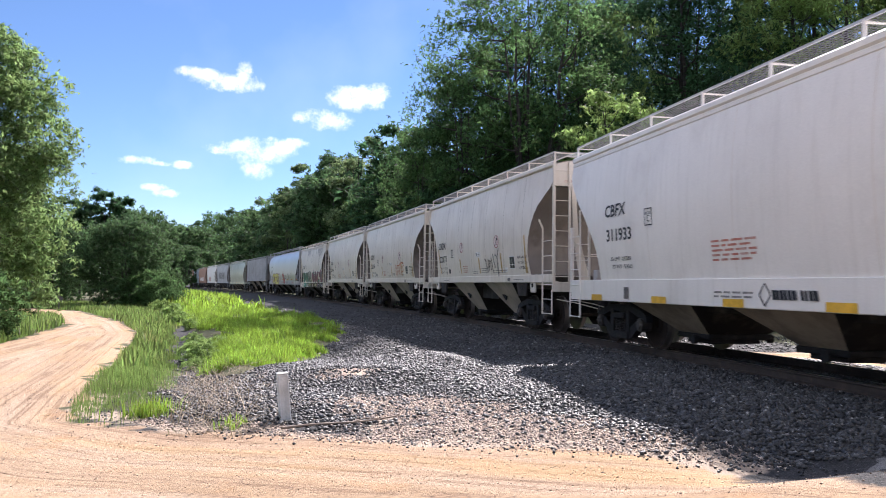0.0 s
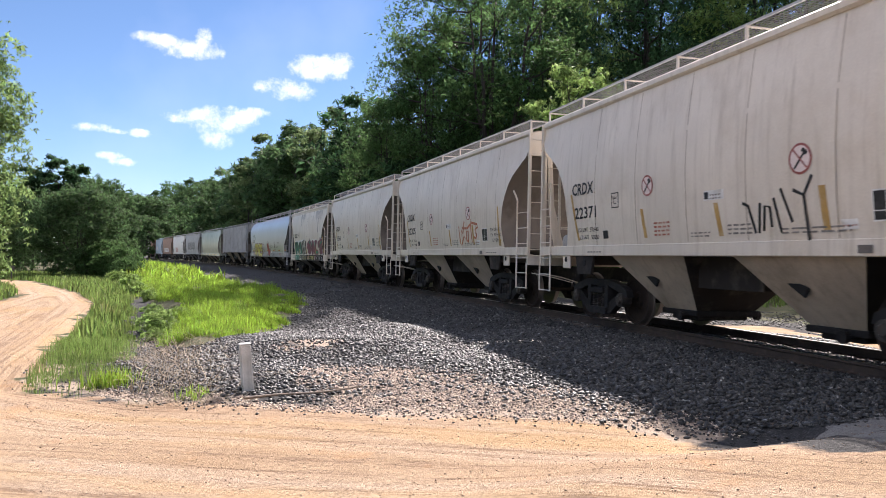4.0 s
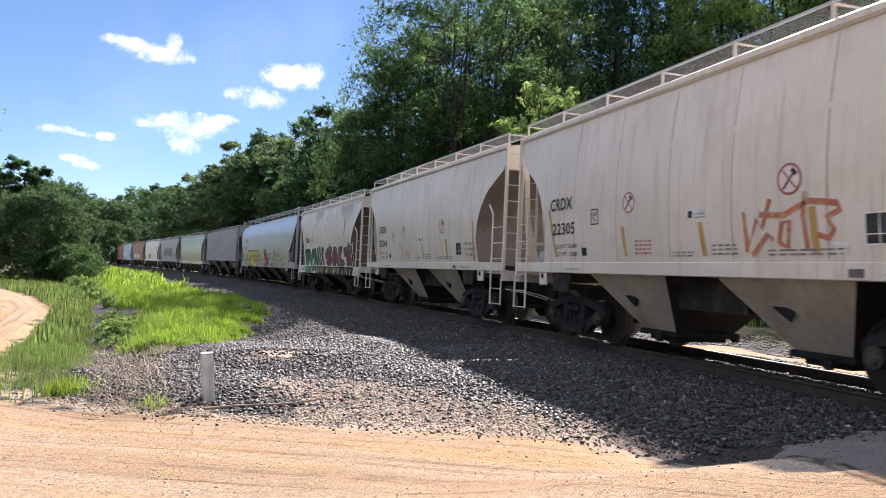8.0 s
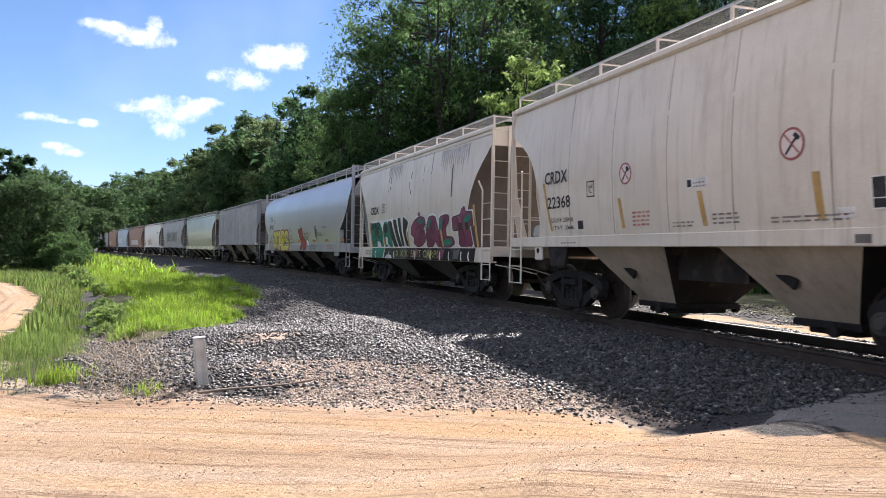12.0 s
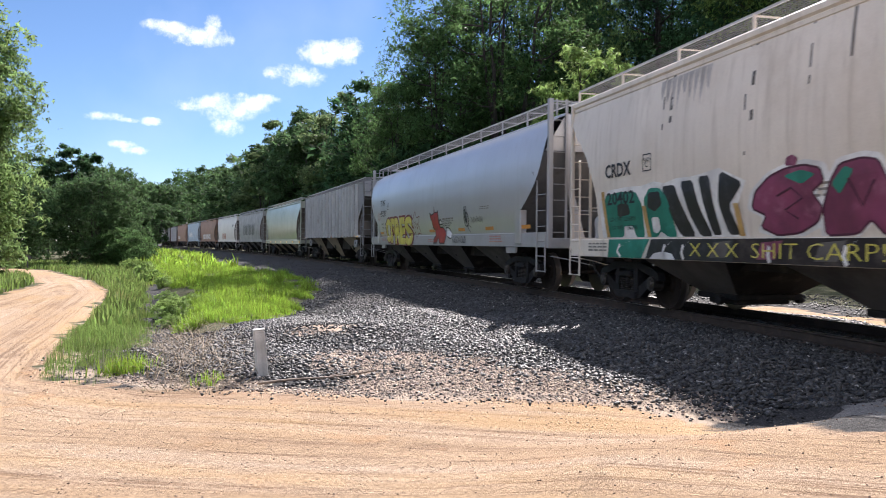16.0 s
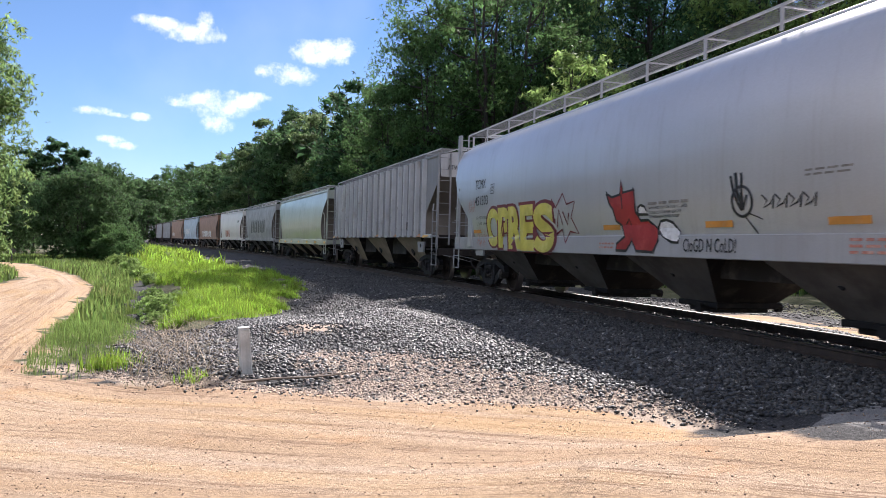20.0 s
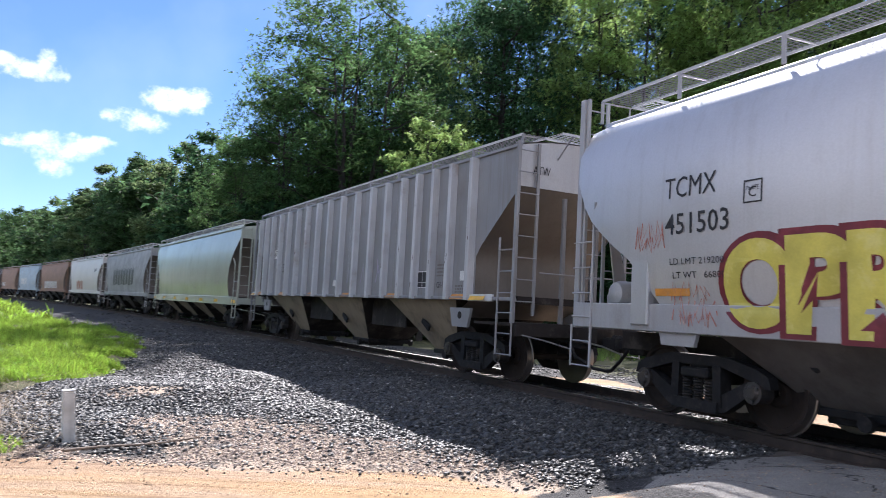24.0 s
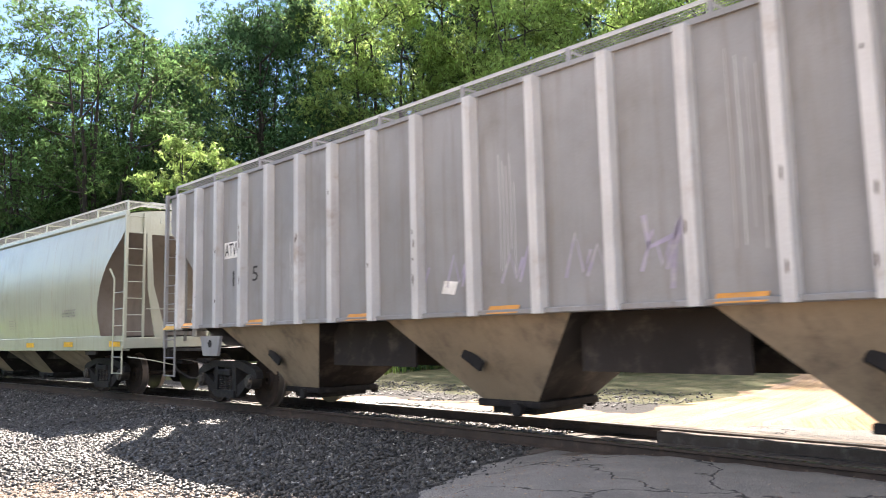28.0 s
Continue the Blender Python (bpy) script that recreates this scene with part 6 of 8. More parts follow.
    # panel seams of the curved sheet
    for d in (3.0, 4.6, 6.2, 7.7, 9.4, 11.0):
        stroke(c, [(Y(d), z) for z in np.linspace(1.62, 4.44, 12)], 0.016, M_TANHOP, 0.003, "seam")
    lettering(c, "CAUTION", 0, 4.05, 0.06, M_REDTXT, face="end", width=0.4)
    if red:
        for pts in ([(8.0, 1.75), (7.95, 2.3), (8.05, 1.85), (8.2, 2.2), (8.3, 2.05), (8.45, 2.45)], [(8.25, 2.25), (8.7, 2.22), (9.1, 2.38), (9.25, 2.36)], [(8.6, 1.85), (8.66, 2.12), (8.8, 2.14), (8.76, 1.8), (8.62, 1.86)],
                    [(9.05, 2.5), (9.02, 2.2), (9.08, 1.78)], [(9.25, 2.36), (9.55, 2.32), (9.6, 2.24), (9.4, 2.16), (9.5, 2.0), (9.42, 1.9), (9.25, 1.95)], [(8.1, 1.7), (8.4, 1.98), (8.5, 1.9)]):
            stroke(c, [(Y(d), z) for d, z in pts], 0.075, M_RUSTRED, 0.009, "spray_line", "faded red spray scrawl")
    if tag:
        for pts in ([(7.62, 2.17), (7.75, 2.12), (7.88, 1.72)], [(7.95, 1.72), (8.0, 2.15)], [(8.05, 1.75), (8.1, 2.1), (8.2, 2.08), (8.22, 1.8)], [(8.28, 2.2), (8.4, 1.72)], [(8.42, 2.32), (8.62, 1.85)], [(8.65, 2.28), (8.85, 2.2), (9.0, 2.45)], [(8.85, 2.2), (8.92, 1.6)]):
            stroke(c, [(Y(d), z) for d, z in pts], 0.05, M_SPRAYK, 0.009, "spray_line", "thin black spray tag")
    return c


def white_hopper():
    c = couple(Car("white covered hopper with black lettering and yellow reflectors", 20.4, "curve", 4.42, M_WHITE, M_TANHOP, 4, sill_z=0.98, sill_h=0.47, cut=1.3, post_top=2.75), -10.2)
    Y = lambda d: c.L / 2 - d - 0.62
    lettering(c, "CBFX", Y(2.3), 2.8, 0.27, M_BLACK, width=0.98, fat=0.02)
    lettering(c, "311933", Y(2.35), 2.27, 0.27, M_BLACK, width=1.17, fat=0.02)
    lettering(c, "LD LMT  232500", Y(2.48), 1.85, 0.085, M_BLACK, width=0.95)
    lettering(c, "LT WT   53500", Y(2.55), 1.68, 0.085, M_BLACK, width=0.9)
    plate_box(c, Y(4.1), 2.5, 0.3, 0.34)
    small_print(c, Y(6.37), 1.74, 1.2, 5, M_REDTXT, 0.05)
    for d in (1.45, 4.27, 6.65, 9.0, 11.6, 14.3, 17.0):
        bar(c, Y(d), 0.99, 0.56, 0.13, M_YELLOW, 0.014, "reflector", "yellow reflector strip")
    small_print(c, Y(6.4), 1.14, 1.1, 2, M_BLACK, 0.045)
    y, z, r = Y(7.73), 1.2, 0.17
    for k in range(4):
        a0, a1 = k * 1.5708, (k + 1) * 1.5708
        stroke(c, [(y + math.cos(a0) * r * 0.8, z + math.sin(a0) * r), (y + math.cos(a1) * r * 0.8, z + math.sin(a1) * r)], 0.022, M_BLACK, 0.014, "diamond_mark")
    for k, w in enumerate((0.13, 0.11, 0.12, 0.1, 0.11, 0.12, 0.02, 0.1, 0.08, 0.12, 0.14)):
        bm = bmesh.new()
        bm.faces.new([bm.verts.new(on_side(c, Y(7.92 + 0.087 * k) - a + 0.03 * (b > 1.2), b, 0.014)) for a, b in ((0, 1.13), (w * 0.62, 1.13), (w * 0.62, 1.27), (0, 1.27))])
        part("model_mark", bm, M_BLACK, c.ob, "dark slanted bar")
    bar(c, Y(3.1), 1.05, 0.2, 0.24, M_GREYHOP, 0.014, "inspection_stencil")
    for d in (4.2, 7.0, 9.9, 12.8, 15.7):
        stroke(c, [(Y(d), z) for z in np.linspace(1.46, 4.2, 12)], 0.014, M_BEIGE, 0.003, "seam")
    return c


def tagged_hopper(rel):
    c = couple(Car("white covered hopper with large teal and plum graffiti", 13.98, "curve", 4.42, M_BEIGE, M_GREYHOP, 2, sill_z=0.99, sill_h=0.38), rel)
    Y = lambda d: c.L / 2 - d - 0.12
    lettering(c, "CRDX", Y(2.49), 2.6, 0.28, M_BLACK, width=1.05, fat=0.025)
    plate_box(c, Y(3.98), 2.62, 0.3, 0.32)
    shape = lambda pts, m, lift, name="graffiti_fill", label="": patch(c, [(Y(d), z) for d, z in pts], m, lift, name, label)
    def letter(pts, m, label="", lift=0.010, grow=1.0, name="graffiti_letter"):
        """A sprayed letter: its corners rounded off."""
        q = [Vector(p) for p in pts]
        mid = sum(q, Vector((0, 0))) / len(q)
        q = [mid + (p - mid) * grow for p in q]
        q = [v for i in range(len(q)) for v in (q[i].lerp(q[(i + 1) % len(q)], 0.13), q[i].lerp(q[(i + 1) % len(q)], 0.87))]
        q = [(x, max(z, 1.385)) for x, z in q]
        return patch(c, [(Y(x), z) for x, z in q], m, lift, name, label)

    # white ground of the piece, with its bumpy upper edge
    shape([(2.2, 1.39), (2.18, 2.1), (2.58, 2.36), (3.4, 2.38), (3.9, 2.36), (4.37, 2.41), (4.7, 2.35), (5.1, 2.41), (5.5, 2.4), (5.8, 2.42), (6.3, 2.47), (6.95, 2.22), (6.74, 1.9), (6.92, 1.39)], M_SPRAYW, 0.006, "graffiti_ground", "white ground of the sprayed letters")
    letter([(2.42, 1.4), (2.42, 2.25), (3.0, 2.3), (3.7, 2.27), (3.92, 2.0), (3.92, 1.4), (3.6, 1.4), (3.5, 1.62), (3.16, 1.62), (3.1, 1.4)], M_TEAL, "teal sprayed block letter")
    letter([(2.95, 1.8), (2.95, 2.06), (3.4, 2.06), (3.45, 1.84)], M_SPRAYK, "", 0.013, name="graffiti_fill")
    letter([(4.0, 1.4), (3.98, 2.1), (4.2, 2.3), (4.55, 2.28), (4.78, 2.1), (5.02, 1.4), (4.7, 1.4), (4.5, 1.5), (4.35, 1.4)], M_TEAL, "teal sprayed block letter")
    letter([(4.1, 1.95), (4.15, 2.22), (4.55, 2.22), (4.6, 1.98), (4.35, 1.86)], M_SPRAYK, "", 0.013, name="graffiti_fill")
    letter([(4.24, 1.5), (4.22, 1.76), (4.46, 1.76), (4.5, 1.54), (4.36, 1.46)], M_SPRAYW, "", 0.013, name="graffiti_fill")
    for pts in ([(4.62, 2.3), (5.04, 2.3), (5.18, 2.0), (5.58, 1.4), (5.14, 1.4), (4.84, 1.8)], [(5.21, 2.34), (5.58, 2.34), (5.72, 1.9), (6.04, 1.4), (5.7, 1.4), (5.42, 1.8)], [(5.74, 2.38), (6.04, 2.38), (6.12, 1.9), (6.28, 1.42), (6.04, 1.42), (5.86, 1.9)],
                [(6.32, 2.43), (6.88, 2.2), (6.5, 1.86), (6.74, 1.42), (6.46, 1.42), (6.24, 1.92)]):
        letter(pts, M_SPRAYK, "black sprayed block letter")
    plum = [[(7.05, 1.8), (7.14, 2.03), (7.47, 2.24), (7.79, 2.32), (8.15, 2.34), (8.44, 2.27), (8.5, 2.1), (8.27, 1.97), (8.45, 1.75), (8.34, 1.57), (7.99, 1.43), (7.55, 1.4), (7.22, 1.52), (7.35, 1.69)],
            [(8.46, 1.39), (8.45, 1.75), (8.61, 2.09), (8.77, 2.29), (9.13, 2.33), (9.37, 2.28), (9.52, 1.97), (9.62, 1.42), (9.39, 1.39), (9.21, 1.58), (8.99, 1.41)],
            [(9.48, 1.39), (9.58, 1.9), (9.7, 2.28), (10.25, 2.32), (10.42, 2.28), (10.4, 2.13), (10.09, 1.94), (10.14, 1.69), (10.61, 1.68), (10.73, 1.5), (10.35, 1.39)],
            [(10.63, 2.22), (11.25, 2.28), (11.34, 2.42), (11.55, 2.5), (11.62, 2.34), (12.05, 2.34), (12.1, 1.98), (11.84, 1.96), (11.96, 1.42), (11.0, 1.41), (11.06, 1.86), (10.66, 1.84)]]
    for k, pts in enumerate(plum):
        letter(pts, M_SPRAYW, "pale halo round the sprayed letters", 0.006 + 0.0002 * k, 1.16, "graffiti_ground")
    for pts in plum:
        letter(pts, M_MAGENTA, "large plum sprayed block letter")
        ring = [Vector(p) for p in pts]
        ring = [v for i in range(len(ring)) for v in (ring[i].lerp(ring[(i + 1) % len(ring)], 0.13), ring[i].lerp(ring[(i + 1) % len(ring)], 0.87))]
        stroke(c, [(Y(x), max(z, 1.39)) for x, z in ring + ring[:1]], 0.03, M_PLUMDARK, 0.013, "letter_outline", "dark plum outline")
    letter([(7.79, 2.36), (7.82, 2.47), (7.94, 2.5), (8.04, 2.44), (8.0, 2.34)], M_MAGENTA)
    for pts in ([(7.75, 2.22), (8.1, 2.28), (8.36, 2.2), (8.1, 2.08)], [(8.62, 2.05), (8.85, 2.26), (9.0, 2.2), (8.75, 1.9)], [(9.6, 1.95), (9.72, 2.24), (9.95, 2.2), (9.8, 1.85)], [(9.75, 1.5), (10.0, 1.62), (10.5, 1.62), (10.55, 1.5), (10.1, 1.42)], [(11.4, 2.1), (11.8, 2.3), (12.0, 2.2), (11.7, 2.0)]):
        letter(pts, M_TEAL, "teal flash inside a letter", 0.0145, name="graffiti_fill")
    for pts in ([(7.6, 1.95), (7.9, 2.05), (8.1, 1.9), (7.75, 1.75), (8.0, 1.62)], [(8.9, 2.1), (9.1, 1.75), (9.3, 2.05)], [(10.1, 2.2), (9.85, 1.95), (9.9, 1.6)], [(11.0, 2.1), (11.35, 1.9), (11.5, 1.5)]):
        stroke(c, [(Y(x), z) for x, z in pts], 0.035, M_PLUMDARK, 0.0155, "letter_line", "dark line inside a letter")
    for d, z in ((11.1, 1.85), (11.55, 1.86)):  # small stencilled plates left bare in the paint
        bar(c, Y(d), z, 0.24, 0.2, M_SPRAYK, 0.016, "stencil_plate", "small black stencil plate")
        small_print(c, Y(d + 0.03), z + 0.05, 0.18, 2, M_WHITETXT, 0.04)
    for d, z0, z1 in ((2.3, 2.34, 1.4), (3.92, 1.98, 1.4), (6.62, 1.9, 1.4), (9.66, 1.9, 1.4), (12.12, 2.5, 1.4)):
        shape([(d, z0), (d + 0.13, z0), (d + 0.23, z1), (d + 0.1, z1)], M_OCHRE, 0.0165, "touch_up_bar", "ochre primer patch")
    lettering(c, "20402", Y(2.54), 2.05, 0.26, M_BLACK, 0.017, width=1.12, fat=0.02)
    lettering(c, "LD LMT  229800", Y(2.62), 1.72, 0.085, M_BLACK, 0.017, width=1.02)
    lettering(c, "LT WT    56200", Y(2.68), 1.55, 0.085, M_BLACK, 0.017, width=1.0)
    small_print(c, Y(4.4), 1.58, 0.8, 2, M_BLACK, 0.03)
    small_print(c, Y(8.0), 1.9, 0.7, 3, M_BLACK, 0.05)
    # paint carried on over the sill
    rnd = random.Random(8)
    small_print(c, Y(1.6), 1.12, 0.85, 3, M_BLACK, 0.045)
    shape([(2.5, 1.0), (2.55, 1.36), (4.15, 1.36), (4.0, 1.2), (3.85, 1.0)], M_TEAL, 0.008, "sill_paint", "teal paint on the sill")
    shape([(4.0, 1.0), (4.2, 1.36), (6.6, 1.36), (6.6, 1.0)], M_SPRAYK, 0.007, "sill_paint", "black paint on the sill")
    shape([(6.6, 1.0), (6.6, 1.36), (12.2, 1.36), (12.1, 1.0)], M_NEARBLACK, 0.007, "sill_paint", "dark grey paint on the sill")
    shape([(4.15, 1.0), (4.3, 1.1), (4.6, 1.14), (4.9, 1.1), (5.0, 1.0)], M_SPRAYW, 0.011, "sill_stroke")
    for d, w, m in ((2.9, 0.5, M_SPRAYW), (4.6, 0.3, M_SPRAYW), (5.2, 0.22, M_SPRAYW), (7.4, 0.12, M_SPRAYW), (8.8, 0.2, M_SPRAYW), (9.6, 0.16, M_SPRAYW), (10.3, 0.2, M_SPRAYW), (11.2, 0.14, M_SPRAYW), (11.7, 0.2, M_SPRAYW)):
        stroke(c, [(Y(d + w), 1.36), (Y(d + w * 0.2), 1.24), (Y(d), 1.12), (Y(d + w * 0.3), 1.01)], 0.07, m, 0.011, "sill_stroke")
    for k in range(5):
        shape([(6.0 + k * 1.15, 1.05), (6.1 + k * 1.15, 1.3), (6.55 + k * 1.15, 1.33), (6.4 + k * 1.15, 1.06)], M_MAGENTA if k % 2 else M_GREYHOP, 0.009, "sill_paint", "faded paint on the sill")
    lettering(c, "X X X  SHIT CARP!", Y(5.45), 1.07, 0.22, M_SPRAYY, 0.0135, -0.012, 4.0, "lettering", "thin yellow hand-sprayed words")
    # dark runs below the eaves
    for k in range(9):
        d = 4.45 + k * 0.17
        shape([(d, 4.2), (d + 0.16, 4.2), (d + 0.13, 4.0 - 0.12 * (k % 3)), (d + 0.08, 3.85 - 0.1 * (k % 4)), (d + 0.03, 4.0)], M_WASH, 0.0035, "dirt_wash", "grey washed stain under the eave")
    for k in range(14):
        d = 9.6 + k * 0.15
        shape([(d, 4.2), (d + 0.15, 4.2), (d + 0.12, 3.9 - 0.12 * (k % 3)), (d + 0.08, 3.7 - 0.13 * (k % 4)), (d + 0.03, 3.95)], M_WASH, 0.0035, "dirt_wash", "grey washed stain under the eave")
    for d, z0 in ((4.6, 3.3), (4.85, 3.4), (6.9, 2.6), (7.05, 3.1), (8.2, 3.4), (8.9, 3.6), (10.6, 2.8)):
        stroke(c, [(Y(d), 4.28), (Y(d + 0.01), (4.28 + z0) / 2), (Y(d + 0.02), z0)], rnd.uniform(0.03, 0.09), M_GREYHOP, 0.004, "dirt_run", "dark run of dirt")
    return c


def silver_hopper(rel):
    c = couple(Car("silver-grey round-sided hopper with yellow and red graffiti", 21.48, "round", 4.52, M_SILVER, M_GREYHOP, 4, sill_z=1.17, sill_h=0.38, end_paint=M_ENDGREY, sill_paint=M_SILLPALE, over=3.1, end=0.8), rel)
    Y = lambda d: c.L / 2 - d - 0.16
    lettering(c, "TCMX", Y(2.77), 2.96, 0.28, M_BLACK, width=0.92)
    lettering(c, "451503", Y(2.79), 2.47, 0.28, M_BLACK, width=1.12, fat=0.006)
    plate_box(c, Y(4.13), 2.76, 0.28, 0.28)
    lettering(c, "LD LMT 219200", Y(2.88), 2.07, 0.085, M_BLACK, width=0.95)
    lettering(c, "LT WT   66800", Y(2.92), 1.89, 0.085, M_BLACK, width=0.92)
    for d, w, ch in ((3.8, 1.05, "O"), (4.72, 0.85, "P"), (5.48, 0.9, "R"), (6.3, 0.85, "E"), (7.15, 1.15, "S")):
        k = (d - 3.8) * 0.035
        lettering(c, ch, Y(d - 0.09), 1.22 - k, 1.2 + k, M_SPRAYM, 0.006, 0.075, w + 0.24, "graffiti_outline", "maroon graffiti outline")
        lettering(c, ch, Y(d), 1.28 - k, 1.06 + k, M_SPRAYY, 0.010, 0.05, w, "graffiti_letter", "yellow graffiti letter")
    for pts in ([(7.7, 2.4), (7.95, 2.2), (8.3, 2.5), (8.5, 2.25), (8.9, 2.3), (8.7, 1.95), (9.0, 1.6), (8.6, 1.65), (8.4, 1.4), (8.2, 1.7), (7.9, 1.6)], [(7.95, 1.75), (8.1, 2.15), (8.25, 1.8)], [(8.3, 2.1), (8.5, 1.8), (8.6, 2.05)]):
        stroke(c, [(Y(d + 0.5), z) for d, z in pts], 0.045, M_SPRAYM, 0.009, "spray_line", "maroon spray tag")
    # looping red scribbles beside the number and over the reflector
    rnd = random.Random(23)
    for d0, z0, w, h in ((2.15, 2.55, 0.6, 0.2), (2.2, 2.38, 0.55, 0.16), (2.85, 1.72, 0.7, 0.14), (2.9, 1.5, 0.75, 0.2), (3.05, 1.36, 0.6, 0.12)):
        n = 14
        pts = [(d0 + w * (k / n) + rnd.uniform(-0.05, 0.05), z0 + h * (0.9 if k % 2 else -0.9) * rnd.uniform(0.4, 1.0)) for k in range(n + 1)]
        stroke(c, [(Y(d), z) for d, z in pts], 0.022, M_REDTXT, 0.009, "spray_line", "thin red spray tag")
    # red horned shape with white blobs
    horned = [(10.79, 2.38), (11.02, 2.29), (11.31, 2.33), (11.36, 2.6), (11.43, 2.36), (11.81, 2.39), (11.86, 1.99), (12.01, 1.82), (12.27, 1.82), (12.54, 1.67), (12.58, 1.45), (12.41, 1.25), (11.87, 1.26), (11.71, 1.45), (11.51, 1.26), (11.13, 1.26),
              (11.15, 1.39), (11.45, 1.53), (11.34, 1.74), (11.13, 1.83), (11.04, 2.06), (10.91, 2.17)]
    for pts, m, name, lab in ((horned, M_SPRAYR, "graffiti_figure", "red horned graffiti shape"), ([(11.94, 1.93), (11.96, 2.06), (12.06, 2.1), (12.18, 2.06), (12.28, 1.92)], M_SPRAYW, "graffiti_blob", "white sprayed blob"),
                              ([(12.57, 1.68), (12.66, 1.79), (12.84, 1.81), (13.02, 1.76), (13.2, 1.6), (13.18, 1.42), (12.98, 1.43), (12.72, 1.54)], M_SPRAYW, "graffiti_blob", "white sprayed blob")):
        patch(c, [(Y(d), z) for d, z in pts], m, 0.008, name, lab)
        stroke(c, [(Y(d), z) for d, z in pts + pts[:1]], 0.05, M_SPRAYK, 0.011, "graffiti_outline")
    for pts in ([(11.36, 2.33), (11.4, 2.05)], [(11.5, 1.75), (11.62, 1.86), (11.7, 1.7), (11.58, 1.6), (11.72, 1.48)], [(10.79, 2.42), (10.84, 2.36)], [(11.78, 2.44), (11.84, 2.36)]):
        stroke(c, [(Y(d), z) for d, z in pts], 0.035, M_SPRAYK, 0.012, "graffiti_line")
    for k, ln in enumerate(("APPLIED BY: TR AQ 01-2021", "CONSULT OWNER BEFORE", "REPAIRING HOPPER BODY")):
        lettering(c, ln, Y(12.3), 2.0 - k * 0.075, 0.05, M_BLACK, width=(1.15, 0.98, 0.92)[k])
    small_print(c, Y(12.3), 2.085, 1.2, 1, M_BLACK, 0.07)
    lettering(c, "CloGD N CoLD!", Y(13.33), 1.27, 0.22, M_SPRAYK, 0.012, 0.004, 1.33, "lettering", "black hand-sprayed words")
    stroke(c, [(Y(14.8 + 0.22 * math.cos(t)), 2.03 + 0.22 * math.sin(t)) for t in np.linspace(0, 6.2832, 21)], 0.045, M_SPRAYK, 0.009, "spray_line", "black spray figure")
    for pts, wd in (([(14.56, 2.42), (14.62, 2.2), (14.7, 2.02), (14.79, 1.9)], 0.05), ([(14.67, 2.46), (14.7, 2.2), (14.8, 1.95)], 0.06), ([(14.8, 2.45), (14.8, 2.1), (14.81, 1.9)], 0.05), ([(14.92, 2.12), (14.81, 1.92)], 0.035), ([(14.85, 1.81), (15.09, 1.56)], 0.022), ([(14.95, 1.85), (15.22, 1.76)], 0.018)):
        stroke(c, [(Y(d), z) for d, z in pts], wd, M_SPRAYK, 0.0095, "spray_line", "black spray figure")
    for k in range(4):
        d = 15.23 + k * 0.26
        stroke(c, [(Y(d), 2.1), (Y(d + 0.1), 2.02), (Y(d + 0.02), 1.92), (Y(d + 0.16), 1.97), (Y(d + 0.24), 2.08), (Y(d + 0.2), 1.9)], 0.025, M_SPRAYK, 0.009, "spray_line", "black spray tag")
    small_print(c, Y(16.05), 2.3, 0.8, 2, M_BLACK, 0.04)
    small_print(c, Y(10.45), 1.3, 0.6, 2, M_REDTXT, 0.05)
    small_print(c, Y(16.75), 1.3, 1.0, 3, M_REDTXT, 0.05)
    for d in (2.55, 10.6, 13.9, 16.4, 19.0):
        bar(c, Y(d), 1.66, 0.66, 0.1, M_ORANGE, 0.008, "reflector", "orange reflector strip")
    for sx in (-1, 1):  # end brackets over the sill
        bm = bmesh.new()
        box(bm, (-1.5, sx * (c.ye - 1.62), 1.72), (0.2, 0.36, 0.95), bevel=0.02)
        part("corner_bracket", bm, M_SILVER, c.ob, "pale grey bracket with scrawled paint")
    return c


